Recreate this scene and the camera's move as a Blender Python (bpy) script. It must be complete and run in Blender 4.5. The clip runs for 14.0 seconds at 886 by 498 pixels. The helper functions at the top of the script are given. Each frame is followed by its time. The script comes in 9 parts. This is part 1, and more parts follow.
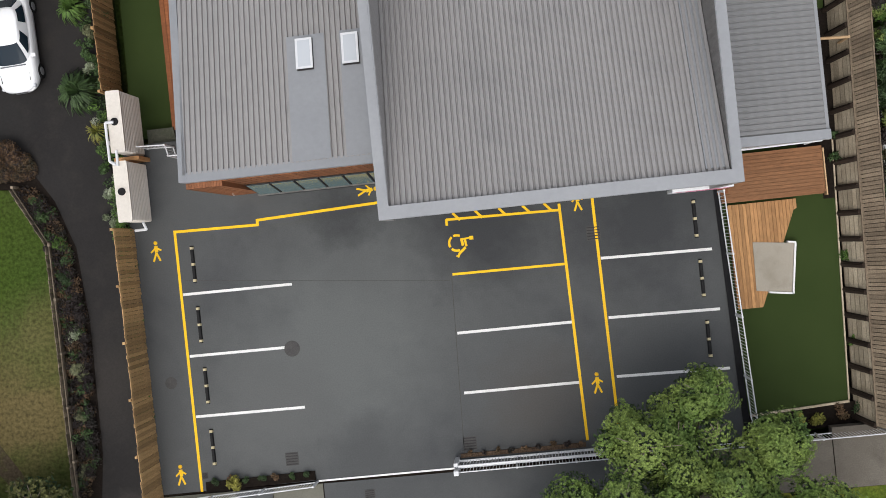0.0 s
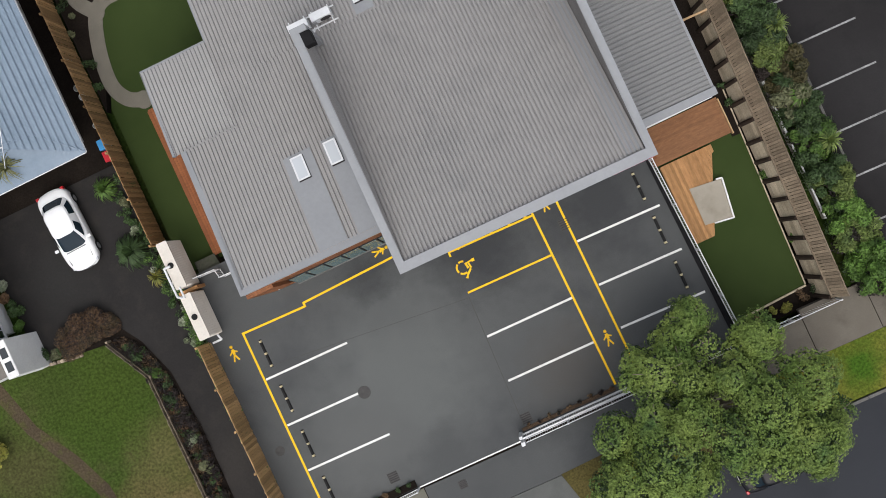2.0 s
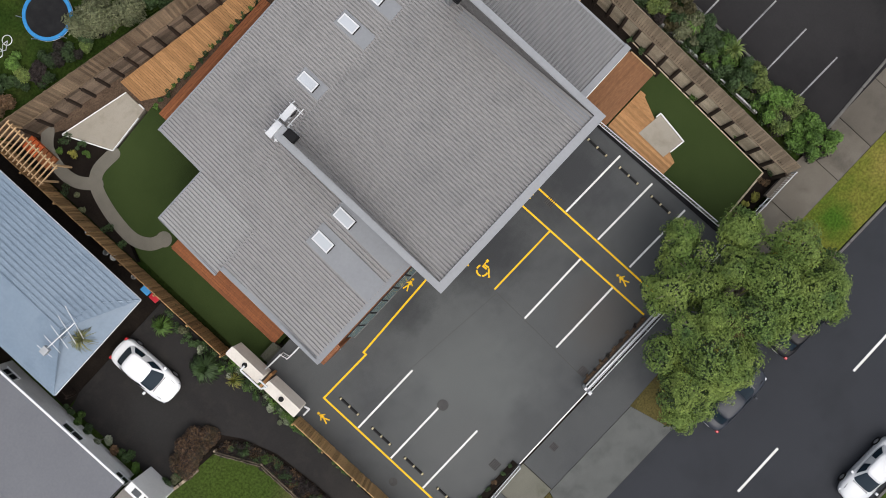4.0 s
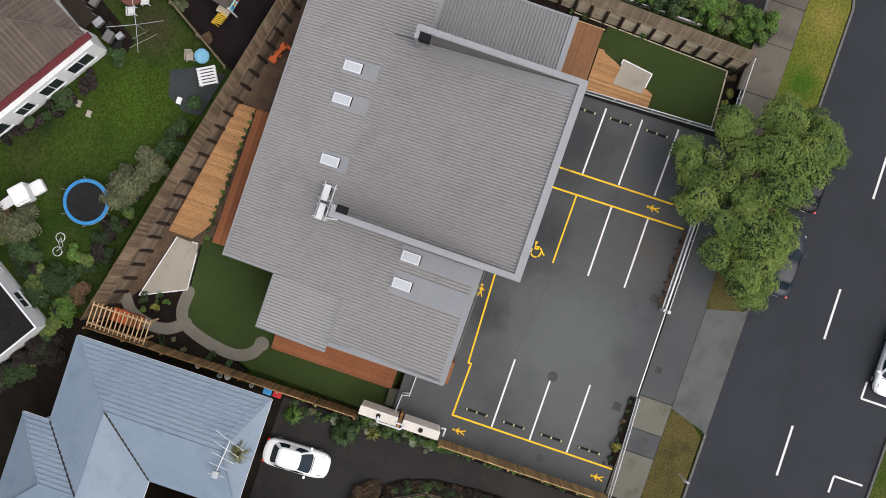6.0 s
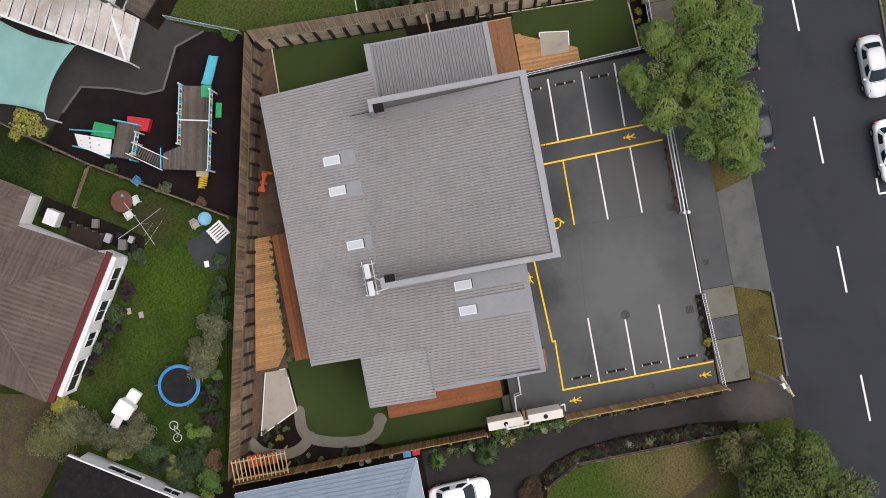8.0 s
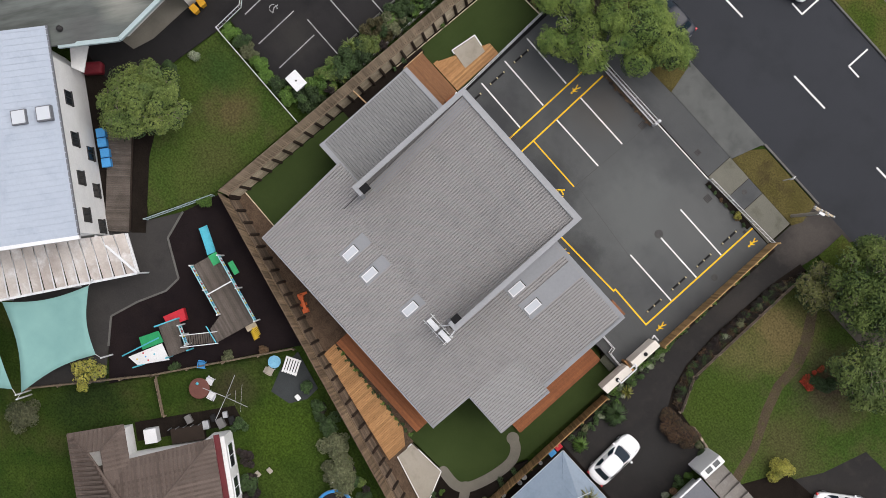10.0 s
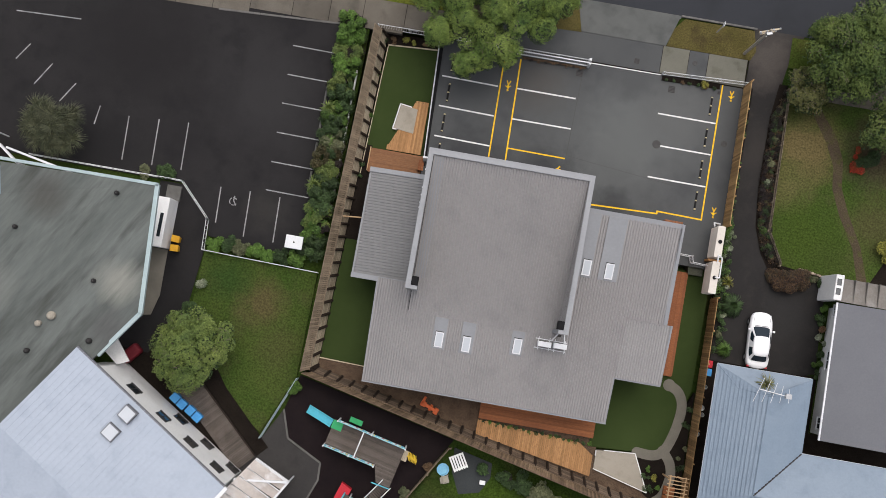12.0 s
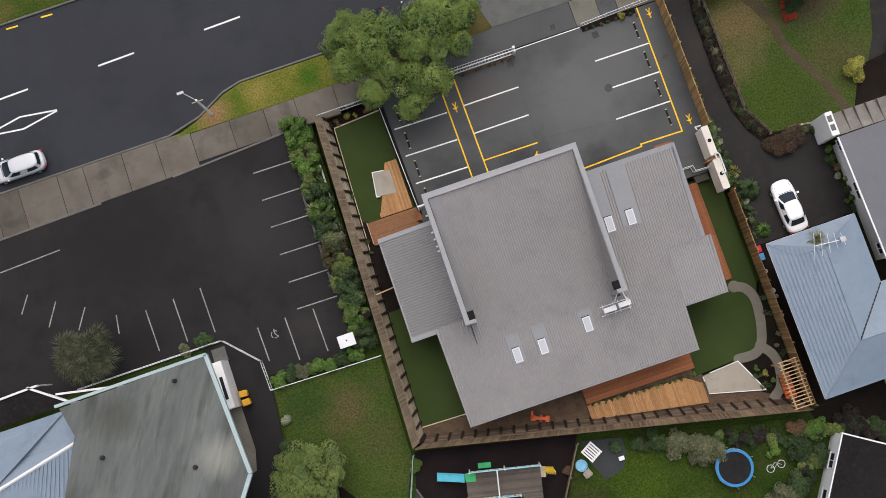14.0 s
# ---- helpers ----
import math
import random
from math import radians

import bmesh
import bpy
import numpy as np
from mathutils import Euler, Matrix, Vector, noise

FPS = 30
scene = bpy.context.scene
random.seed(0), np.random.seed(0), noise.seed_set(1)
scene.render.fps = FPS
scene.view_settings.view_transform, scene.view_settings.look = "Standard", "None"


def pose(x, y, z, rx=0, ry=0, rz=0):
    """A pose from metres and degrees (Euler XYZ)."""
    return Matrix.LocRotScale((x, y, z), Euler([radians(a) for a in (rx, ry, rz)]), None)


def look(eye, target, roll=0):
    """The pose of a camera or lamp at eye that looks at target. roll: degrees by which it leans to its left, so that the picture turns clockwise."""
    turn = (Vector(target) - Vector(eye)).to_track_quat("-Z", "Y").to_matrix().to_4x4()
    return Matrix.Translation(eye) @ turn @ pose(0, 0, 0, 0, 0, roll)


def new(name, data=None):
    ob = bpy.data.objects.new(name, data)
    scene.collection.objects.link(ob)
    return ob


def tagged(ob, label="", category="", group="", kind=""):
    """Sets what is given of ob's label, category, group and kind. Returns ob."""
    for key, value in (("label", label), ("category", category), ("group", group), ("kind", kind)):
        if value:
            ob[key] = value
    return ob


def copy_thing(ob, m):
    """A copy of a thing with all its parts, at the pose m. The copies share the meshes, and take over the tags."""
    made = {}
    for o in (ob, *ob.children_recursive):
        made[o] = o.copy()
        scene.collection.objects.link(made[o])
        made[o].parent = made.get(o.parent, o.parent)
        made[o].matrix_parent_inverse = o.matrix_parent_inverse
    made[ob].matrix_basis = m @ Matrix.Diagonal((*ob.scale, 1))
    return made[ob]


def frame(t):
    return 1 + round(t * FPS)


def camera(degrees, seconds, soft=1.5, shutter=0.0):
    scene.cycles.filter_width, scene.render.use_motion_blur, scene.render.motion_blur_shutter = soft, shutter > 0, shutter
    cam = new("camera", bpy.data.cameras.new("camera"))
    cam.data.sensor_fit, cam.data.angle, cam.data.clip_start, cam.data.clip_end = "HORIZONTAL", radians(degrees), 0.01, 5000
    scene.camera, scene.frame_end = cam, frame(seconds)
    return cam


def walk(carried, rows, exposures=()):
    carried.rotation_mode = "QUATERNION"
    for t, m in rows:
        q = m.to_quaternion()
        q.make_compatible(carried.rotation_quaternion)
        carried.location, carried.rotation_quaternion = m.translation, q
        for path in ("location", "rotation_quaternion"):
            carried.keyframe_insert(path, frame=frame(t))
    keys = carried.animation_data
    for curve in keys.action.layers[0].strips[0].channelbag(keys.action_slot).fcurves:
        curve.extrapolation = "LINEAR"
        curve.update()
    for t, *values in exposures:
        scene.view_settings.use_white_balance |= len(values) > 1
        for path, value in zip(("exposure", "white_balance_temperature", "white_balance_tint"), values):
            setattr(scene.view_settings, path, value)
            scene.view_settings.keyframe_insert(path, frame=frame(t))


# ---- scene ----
cam = camera(45.0, 14.0, soft=0.75)
PATH = [
    (0, pose(6.37, 6.81, 42.65, -0.74, 4.48, 174.01)),
    (0.5, pose(6.29, 6.78, 45.36, -0.58, 4.51, 169.17)),
    (1, pose(6.01, 6.51, 47.79, -0.87, 4.50, 163.91)),
    (1.5, pose(5.65, 6.14, 50.25, -1.36, 4.49, 159.50)),
    (2, pose(5.38, 5.85, 52.56, -1.72, 4.36, 154.91)),
    (2.5, pose(5.46, 5.62, 54.54, -1.90, 3.87, 149.73)),
    (2.7, pose(5.62, 5.51, 55.36, -1.92, 3.58, 147.52)),
    (4.8, pose(8.07, 3.66, 62.98, -1.63, 1.38, 124.47)),
    (5, pose(8.35, 3.29, 63.72, -1.66, 1.23, 122.42)),
    (5.5, pose(8.94, 2.04, 65.67, -1.51, 0.61, 115.43)),
    (6, pose(9.43, 0.96, 67.31, -1.24, 0.17, 108.81)),
    (6.5, pose(9.53, 0.12, 69.00, -0.98, -0.09, 102.21)),
    (7, pose(9.25, -0.64, 70.74, -0.90, -0.28, 95.13)),
    (7.5, pose(8.71, -1.06, 72.33, -0.94, -0.32, 87.24)),
    (8, pose(8.02, -1.44, 74.04, -1.03, -0.39, 79.27)),
    (8.2, pose(7.81, -1.62, 74.70, -0.96, -0.46, 75.94)),
    (10.3, pose(6.06, -3.90, 79.45, 1.16, -0.55, 42.64)),
    (10.5, pose(5.76, -4.11, 79.90, 1.50, -0.44, 38.81)),
    (11, pose(4.70, -4.72, 80.80, 2.24, -0.50, 29.36)),
    (11.5, pose(3.64, -5.41, 81.40, 3.12, -0.31, 20.12)),
    (12, pose(2.32, -5.99, 82.01, 3.90, -0.04, 9.98)),
    (12.5, pose(1.10, -6.36, 82.82, 4.64, 0.66, -0.87)),
    (13, pose(0.32, -6.62, 83.26, 5.02, 1.38, -6.42)),
    (13.5, pose(-0.11, -6.54, 83.69, 5.37, 1.62, -12.26)),
    (14, pose(-0.42, -6.22, 84.23, 5.56, 1.89, -18.77)),
]
walk(cam, PATH, [(0.0, -0.19, 6480, 10), (5.0, -0.21, 6530, 11), (6.5, -0.22, 6560, 12), (8.0, -0.20, 6640, 14), (10.5, -0.21, 6600, 12.2), (12.0, -0.25, 6620, 12.5), (14.0, -0.25, 6660, 14)])

# ---- daylight: bright overcast ----
world = bpy.data.worlds.new("overcast_sky")
scene.world = world
world.use_nodes = True
wn = world.node_tree.nodes
wl = world.node_tree.links
sky = wn.new("ShaderNodeTexSky")
sky.sky_type = "NISHITA"
sky.sun_disc = False
sky.sun_elevation = radians(66)
sky.sun_rotation = radians(14)
sky.dust_density = 4.0
sky.air_density = 1.0
sky.ozone_density = 1.0
haze = wn.new("ShaderNodeHueSaturation")
haze.inputs["Saturation"].default_value = 0.35
wl.new(sky.outputs["Color"], haze.inputs["Color"])
wl.new(haze.outputs["Color"], wn["Background"].inputs["Color"])
wn["Background"].inputs["Strength"].default_value = 0.225
sun = new("sun", bpy.data.lights.new("sun", "SUN"))
sun.data.energy = 0.95
sun.data.angle = radians(60)
sun.data.color = (1.0, 0.97, 0.93)
sun.matrix_world = look((6, 24, 60), (0, 0, 0))

# ---- materials ----
def mat(name, a, b=None, rough=0.8, scale=0.4, fine=30.0, amount=0.25, bump=0.2, metal=0.0, stretch=None, island=0.0, spec=0.25, c=None, cscale=2.5, turn=0.0, patches=()):
    """Noise-mixed surface: a to b over large patches, fine grain, bump, and tone that differs from piece to piece."""
    m = bpy.data.materials.new(name)
    m.use_nodes = True
    n, k = m.node_tree.nodes, m.node_tree.links
    bsdf = n["Principled BSDF"]
    b = b or tuple(v * 0.75 for v in a)
    co = n.new("ShaderNodeTexCoord")
    src = co.outputs["Object"]
    if turn:
        rt = n.new("ShaderNodeMapping")
        rt.inputs["Rotation"].default_value = (0, 0, radians(turn))
        k.new(src, rt.inputs["Vector"])
        src = rt.outputs["Vector"]
    if stretch:
        mp = n.new("ShaderNodeMapping")
        mp.inputs["Scale"].default_value = stretch
        k.new(src, mp.inputs["Vector"])
        src = mp.outputs["Vector"]

    def noise_node(s, detail, rgh=0.6):
        t = n.new("ShaderNodeTexNoise")
        t.inputs["Scale"].default_value = s
        t.inputs["Detail"].default_value = detail
        t.inputs["Roughness"].default_value = rgh
        k.new(src, t.inputs["Vector"])
        return t.outputs["Fac"]

    def ramp(fac, lo, hi):
        r = n.new("ShaderNodeMapRange")
        r.inputs["From Min"].default_value, r.inputs["From Max"].default_value = lo, hi
        k.new(fac, r.inputs["Value"])
        return r.outputs["Result"]

    def mix(fac, x, y, blend="MIX"):
        q = n.new("ShaderNodeMix")
        q.data_type, q.blend_type = "RGBA", blend
        for socket, value in ((q.inputs[0], fac), (q.inputs[6], x), (q.inputs[7], y)):
            if isinstance(value, (int, float)):
                socket.default_value = value
            elif isinstance(value, tuple):
                socket.default_value = (*value, 1.0)
            else:
                k.new(value, socket)
        return q.outputs[2]

    col = mix(ramp(noise_node(scale, 5.0), 0.32, 0.68), a, b)
    if c:
        col = mix(ramp(noise_node(cscale, 4.0), 0.5, 0.72), col, c)
    for (px, py), radius, tint in patches:
        far = n.new("ShaderNodeVectorMath")
        far.operation = "DISTANCE"
        flat = n.new("ShaderNodeVectorMath")
        flat.operation = "MULTIPLY"
        flat.inputs[1].default_value = (1, 1, 0)
        k.new(co.outputs["Object"], flat.inputs[0])
        k.new(flat.outputs["Vector"], far.inputs[0])
        far.inputs[1].default_value = (px, py, 0)
        wob = n.new("ShaderNodeMath")
        wob.operation = "MULTIPLY_ADD"
        k.new(noise_node(1.6 / radius, 5.0, 0.65), wob.inputs[0])
        wob.inputs[1].default_value = 1.6 * radius
        k.new(far.outputs["Value"], wob.inputs[2])
        col = mix(ramp(wob.outputs[0], 2.1 * radius, 1.1 * radius), col, tint)
    grain = noise_node(fine, 3.0)
    g = n.new("ShaderNodeMapRange")
    g.inputs["From Min"].default_value, g.inputs["From Max"].default_value = 0.25, 0.75
    g.inputs["To Min"].default_value, g.inputs["To Max"].default_value = 1.0 - amount, 1.0 + amount
    k.new(grain, g.inputs["Value"])
    tone = g.outputs["Result"]
    if island:
        for kind, socket in (("ShaderNodeObjectInfo", "Random"), ("ShaderNodeNewGeometry", "Random Per Island")):
            o = n.new(kind)
            r = n.new("ShaderNodeMapRange")
            r.inputs["To Min"].default_value, r.inputs["To Max"].default_value = 1.0 - island, 1.0 + island
            k.new(o.outputs[socket], r.inputs["Value"])
            mu = n.new("ShaderNodeMath")
            mu.operation = "MULTIPLY"
            k.new(tone, mu.inputs[0]), k.new(r.outputs["Result"], mu.inputs[1])
            tone = mu.outputs[0]
    sc = n.new("ShaderNodeVectorMath")
    sc.operation = "SCALE"
    k.new(col, sc.inputs[0]), k.new(tone, sc.inputs["Scale"])
    k.new(sc.outputs["Vector"], bsdf.inputs["Base Color"])
    bsdf.inputs["Roughness"].default_value = rough
    bsdf.inputs["Metallic"].default_value = metal
    bsdf.inputs["Specular IOR Level"].default_value = spec
    if bump:
        bp = n.new("ShaderNodeBump")
        bp.inputs["Strength"].default_value = bump
        bp.inputs["Distance"].default_value = 0.02
        k.new(grain, bp.inputs["Height"])
        k.new(bp.outputs["Normal"], bsdf.inputs["Normal"])
    return m


ASPHALT = mat("asphalt", (0.0608, 0.06402, 0.06466), (0.0836, 0.08766, 0.08685), 0.7, 0.09, 18, 0.11, 0.2, c=(0.0513, 0.05418, 0.05693), cscale=0.3, patches=(((14.0, 10.5), 4.5, (0.1026, 0.1084, 0.1061)), ((8.0, 6.2), 2.6, (0.0361, 0.03841, 0.04053)), ((2.0, 6.6), 3.0, (0.038, 0.04039, 0.04246)), ((13.6, 5.0), 1.5, (0.0437, 0.0463, 0.04729)), ((17.5, 13.0), 3.0, (0.095, 0.0985, 0.0965)), ((6.5, 13.5), 2.2, (0.0703, 0.06797, 0.06369)), ((13.6, 15.0), 1.6, (0.0627, 0.06599, 0.06659))))
ASPHALT_OLD = mat("old_asphalt", (0.0110, 0.0100, 0.0106), (0.0178, 0.0165, 0.0167), 0.8, 0.14, 14, 0.11, 0.2, c=(0.0089, 0.0083, 0.0089), cscale=0.5, patches=(((-14.0, 9.0), 4.0, (0.0220, 0.0207, 0.0212)), ((-24.0, 11.0), 4.5, (0.0098, 0.0086, 0.0091)), ((-26.0, 3.0), 3.0, (0.0085, 0.0080, 0.0085)), ((-12.5, 0.0), 1.8, (0.0237, 0.0220, 0.0203))))
ROADTAR = mat("road_asphalt", (0.0195, 0.0219, 0.0274), (0.0244, 0.0272, 0.0334), 0.7, 0.10, 16, 0.11, 0.2, c=(0.0162, 0.0184, 0.0227), cscale=0.3)
DRIVETAR = mat("drive_asphalt", (0.0170, 0.0156, 0.0153), (0.0242, 0.0223, 0.0214), 0.7, 0.25, 14, 0.14, 0.2, c=(0.0281, 0.0255, 0.0229), cscale=0.9, patches=(((24.2, 18.6), 2.6, (0.0663, 0.0578, 0.0510)), ((24.0, 11.0), 2.0, (0.0306, 0.0272, 0.0247)), ((28.0, -1.0), 2.0, (0.0238, 0.0229, 0.0221))), spec=0.15)
CONCRETE = mat("concrete", (0.115, 0.112, 0.104), (0.150, 0.147, 0.138), 0.85, 0.5, 20, 0.15, 0.2, c=(0.085, 0.082, 0.075), cscale=0.7, island=0.07)
APRON = mat("apron_concrete", (0.08624, 0.09, 0.086), (0.11, 0.1143, 0.1084), 0.8, 0.4, 20, 0.11, 0.2, c=(0.0704, 0.0738, 0.07052), cscale=0.6, island=0.05)
FOOTPATH = mat("footpath_concrete", (0.09954, 0.08751, 0.07038), (0.1428, 0.1275, 0.1043), 0.85, 0.35, 20, 0.18, 0.2, c=(0.07651, 0.06876, 0.0563), cscale=0.6, island=0.2)
PALECONC = mat("pale_concrete", (0.309, 0.2813, 0.2288), (0.3708, 0.3346, 0.2772), 0.85, 0.6, 25, 0.12, 0.2, c=(0.2575, 0.2328, 0.1848), cscale=1.2)
PATHCONC = mat("path_concrete", (0.1419, 0.1328, 0.108), (0.1806, 0.166, 0.1376), 0.85, 0.8, 25, 0.15, 0.2)
KERB = mat("kerb_concrete", (0.1445, 0.1403, 0.1318), (0.1020, 0.0978, 0.0892), 0.85, 0.8, 15, 0.2, 0.2, island=0.08)
TURF = mat("artificial_turf", (0.0316, 0.0493, 0.0140), (0.0391, 0.0586, 0.0177), 0.95, 0.3, 60, 0.3, 0.4, spec=0.1)
GRASS = mat("lawn_grass", (0.0288, 0.05616, 0.0072), (0.0576, 0.07344, 0.0144), 0.95, 0.30, 7, 0.55, 0.5, spec=0.1, c=(0.09, 0.08064, 0.02448), cscale=0.22)
GRASSY = mat("green_lawn_grass", (0.01639, 0.03482, 0.00531), (0.03277, 0.05367, 0.00882), 0.95, 0.45, 7, 0.55, 0.5, spec=0.1, c=(0.03695, 0.04206, 0.01233), cscale=0.25, patches=(((8.5, -20.3), 3.0, (0.03771, 0.0652, 0.00792)), ((12.0, -23.0), 2.2, (0.03444, 0.05655, 0.00882)), ((-3.2, -28.6), 3.2, (0.01408, 0.0252, 0.0063)), ((5.5, -24.2), 1.6, (0.0176, 0.03024, 0.0072)), ((11.2, -25.6), 1.7, (0.01584, 0.02688, 0.0072)), ((3.5, -20.5), 1.6, (0.03771, 0.03622, 0.01593))))
PATCHLAWN = mat("patchy_front_lawn", (0.03013, 0.05884, 0.01002), (0.05317, 0.07311, 0.0167), 0.95, 0.25, 7, 0.5, 0.5, spec=0.1, c=(0.05672, 0.06418, 0.02115), cscale=0.4, patches=(((27.6, 12.2), 3.0, (0.1108, 0.08915, 0.03785)), ((26.8, 8.6), 1.8, (0.08861, 0.08558, 0.03117)), ((28.6, 5.0), 3.2, (0.04032, 0.06384, 0.011)), ((31.0, 3.6), 1.6, (0.03808, 0.057, 0.0121)), ((33.2, 12.5), 2.6, (0.07532, 0.05884, 0.03562)), ((34.0, 7.0), 2.4, (0.06026, 0.0624, 0.02226)), ((-11.6, -7.0), 1.9, (0.0762, 0.06597, 0.02672)), ((-14.5, -5.5), 1.8, (0.02836, 0.05349, 0.01224)), ((-9.5, -10.0), 2.0, (0.05494, 0.06507, 0.01892))))
VERGEGRASS = mat("verge_grass", (0.0732, 0.102, 0.0132), (0.1464, 0.1377, 0.0275), 0.95, 0.3, 7, 0.5, 0.5, spec=0.1, c=(0.0427, 0.0867, 0.0088), cscale=0.25, patches=(((-14.5, 18.9), 1.4, (0.2074, 0.1326, 0.0605)), ((-6.2, 19.2), 1.1, (0.0427, 0.0918, 0.0099)), ((-10.5, 19.4), 1.2, (0.183, 0.153, 0.0385)), ((1.5, 19.2), 2.2, (0.061, 0.051, 0.022))))
DIRT = mat("trodden_dirt", (0.060, 0.045, 0.031), (0.078, 0.062, 0.036), 0.95, 0.7, 10, 0.4, 0.4, spec=0.1, c=(0.066, 0.068, 0.022), cscale=1.6)
WETCONC = mat("wet_grey_brown_paving", (0.029, 0.027, 0.026), (0.044, 0.041, 0.038), 0.7, 0.4, 14, 0.2, 0.2, c=(0.026, 0.024, 0.023), cscale=0.8)
MOSSY = mat("mossy_concrete", (0.062, 0.066, 0.048), (0.088, 0.090, 0.068), 0.85, 0.5, 14, 0.25, 0.2, c=(0.050, 0.060, 0.034), cscale=1.0)
SLATE = mat("dark_grey_patio", (0.030, 0.034, 0.034), (0.040, 0.045, 0.046), 0.85, 0.5, 14, 0.2, 0.2)
DRYGRASS = mat("dry_verge_grass", (0.0663, 0.05772, 0.0176), (0.0975, 0.07992, 0.0288), 0.95, 0.5, 9, 0.45, 0.5, spec=0.1, c=(0.0468, 0.03552, 0.0176), cscale=0.6)
SOIL = mat("dark_soil", (0.0095, 0.0071, 0.0057), (0.0162, 0.0124, 0.0095), 0.95, 0.8, 12, 0.4, 0.6, spec=0.1)
BARK = mat("bark_chip", (0.075, 0.05, 0.03375), (0.1125, 0.0775, 0.0525), 0.95, 1.5, 16, 0.5, 0.6, spec=0.1)
RUBBER = mat("black_safety_rubber", (0.011, 0.008, 0.009), (0.017, 0.012, 0.012), 0.9, 0.6, 20, 0.4, 0.4, spec=0.08)
PAINTW = mat("white_line_paint", (0.78, 0.78, 0.76), (0.62, 0.62, 0.60), 0.6, 2.0, 25, 0.12, 0.1)
PAINTOLD = mat("worn_white_paint", (0.33, 0.33, 0.33), (0.16, 0.16, 0.16), 0.7, 1.2, 12, 0.4, 0.1)
PAINTY = mat("yellow_line_paint", (0.86, 0.54, 0.010), (0.76, 0.46, 0.010), 0.6, 2.0, 25, 0.12, 0.1)
ROOF = mat("grey_coated_steel", (0.2758, 0.2667, 0.2612), (0.298, 0.2874, 0.2812), 0.5, 0.15, 3.0, 0.05, 0.0, spec=0.35, c=(0.2536, 0.2473, 0.2437), cscale=0.5)
FLASH = mat("grey_flashing", (0.2522, 0.2607, 0.2728), (0.2746, 0.2836, 0.2956), 0.45, 0.6, 5.0, 0.05, 0.0, spec=0.35)
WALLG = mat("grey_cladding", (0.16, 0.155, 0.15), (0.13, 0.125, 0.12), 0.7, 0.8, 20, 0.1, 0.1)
CEDAR = mat("cedar_cladding", (0.29, 0.115, 0.05), (0.2, 0.08, 0.036), 0.65, 0.8, 20, 0.25, 0.2, stretch=(1, 1, 0.2), island=0.15)
DECKRED = mat("red_stained_decking", (0.30, 0.108, 0.040), (0.23, 0.080, 0.030), 0.65, 0.8, 12, 0.2, 0.2, stretch=(0.3, 1, 1), island=0.16)
DECKTAN = mat("tan_timber_decking", (0.4370, 0.2375, 0.0997), (0.3420, 0.1757, 0.0712), 0.7, 0.8, 12, 0.2, 0.2, stretch=(1, 0.3, 1), island=0.18)
DECKBR = mat("brown_stained_decking", (0.2580, 0.1247, 0.0568), (0.2021, 0.0929, 0.0413), 0.65, 0.8, 12, 0.2, 0.2, stretch=(0.3, 1, 1), island=0.14)
PALING = mat("weathered_paling", (0.2666, 0.2107, 0.1479), (0.1849, 0.1419, 0.0989), 0.85, 0.7, 14, 0.3, 0.3, island=0.24)
PALINGR = mat("brown_paling", (0.5242, 0.3444, 0.1615), (0.3089, 0.189, 0.08424), 0.85, 0.6, 14, 0.35, 0.3, island=0.34)
PALINGD = mat("red_brown_paling", (0.4488, 0.2804, 0.1311), (0.2904, 0.1713, 0.0759), 0.85, 0.6, 14, 0.3, 0.3, island=0.4)
PALINGB = mat("rear_brown_paling", (0.27, 0.195, 0.125), (0.165, 0.115, 0.075), 0.85, 0.6, 14, 0.35, 0.3, island=0.4)
DARKSLEEP = mat("dark_brown_sleeper", (0.17, 0.125, 0.09), (0.095, 0.07, 0.05), 0.85, 0.9, 14, 0.3, 0.3, island=0.4)
SLEEPER = mat("pale_sleeper_timber", (0.5051, 0.432, 0.3209), (0.3514, 0.2916, 0.207), 0.85, 0.9, 14, 0.25, 0.3, island=0.2)
DARKPOST = mat("dark_timber", (0.0338, 0.0225, 0.0158), (0.0225, 0.0150, 0.0105), 0.8, 1.0, 14, 0.3, 0.3, island=0.2)
PINE = mat("new_pine", (0.55, 0.38, 0.22), (0.46, 0.30, 0.16), 0.7, 1.0, 14, 0.15, 0.1, island=0.1)
WHITE = mat("white_painted_metal", (0.72, 0.73, 0.74), (0.64, 0.65, 0.66), 0.4, 0.6, 10, 0.06, 0.0)
WHITEW = mat("white_weatherboard", (0.8064, 0.8064, 0.7952), (0.6944, 0.6944, 0.6832), 0.7, 0.5, 10, 0.08, 0.1)
TANKM = mat("off_white_tank_steel", (0.6776, 0.634, 0.5683), (0.6011, 0.5574, 0.4918), 0.5, 0.7, 10, 0.06, 0.05)
BLACK = mat("black_rubber", (0.012, 0.012, 0.013), (0.02, 0.02, 0.02), 0.6, 2, 20, 0.2, 0.1, spec=0.08)
DARK = mat("dark_void_steel", (0.010, 0.010, 0.011), (0.016, 0.016, 0.017), 0.7, 2, 20, 0.1, 0.0, spec=0.08)
IRON = mat("cast_iron", (0.022, 0.021, 0.021), (0.034, 0.032, 0.031), 0.6, 3, 40, 0.3, 0.2)
COVERM = mat("worn_iron_cover", (0.050, 0.049, 0.048), (0.066, 0.063, 0.061), 0.7, 3, 40, 0.25, 0.2)
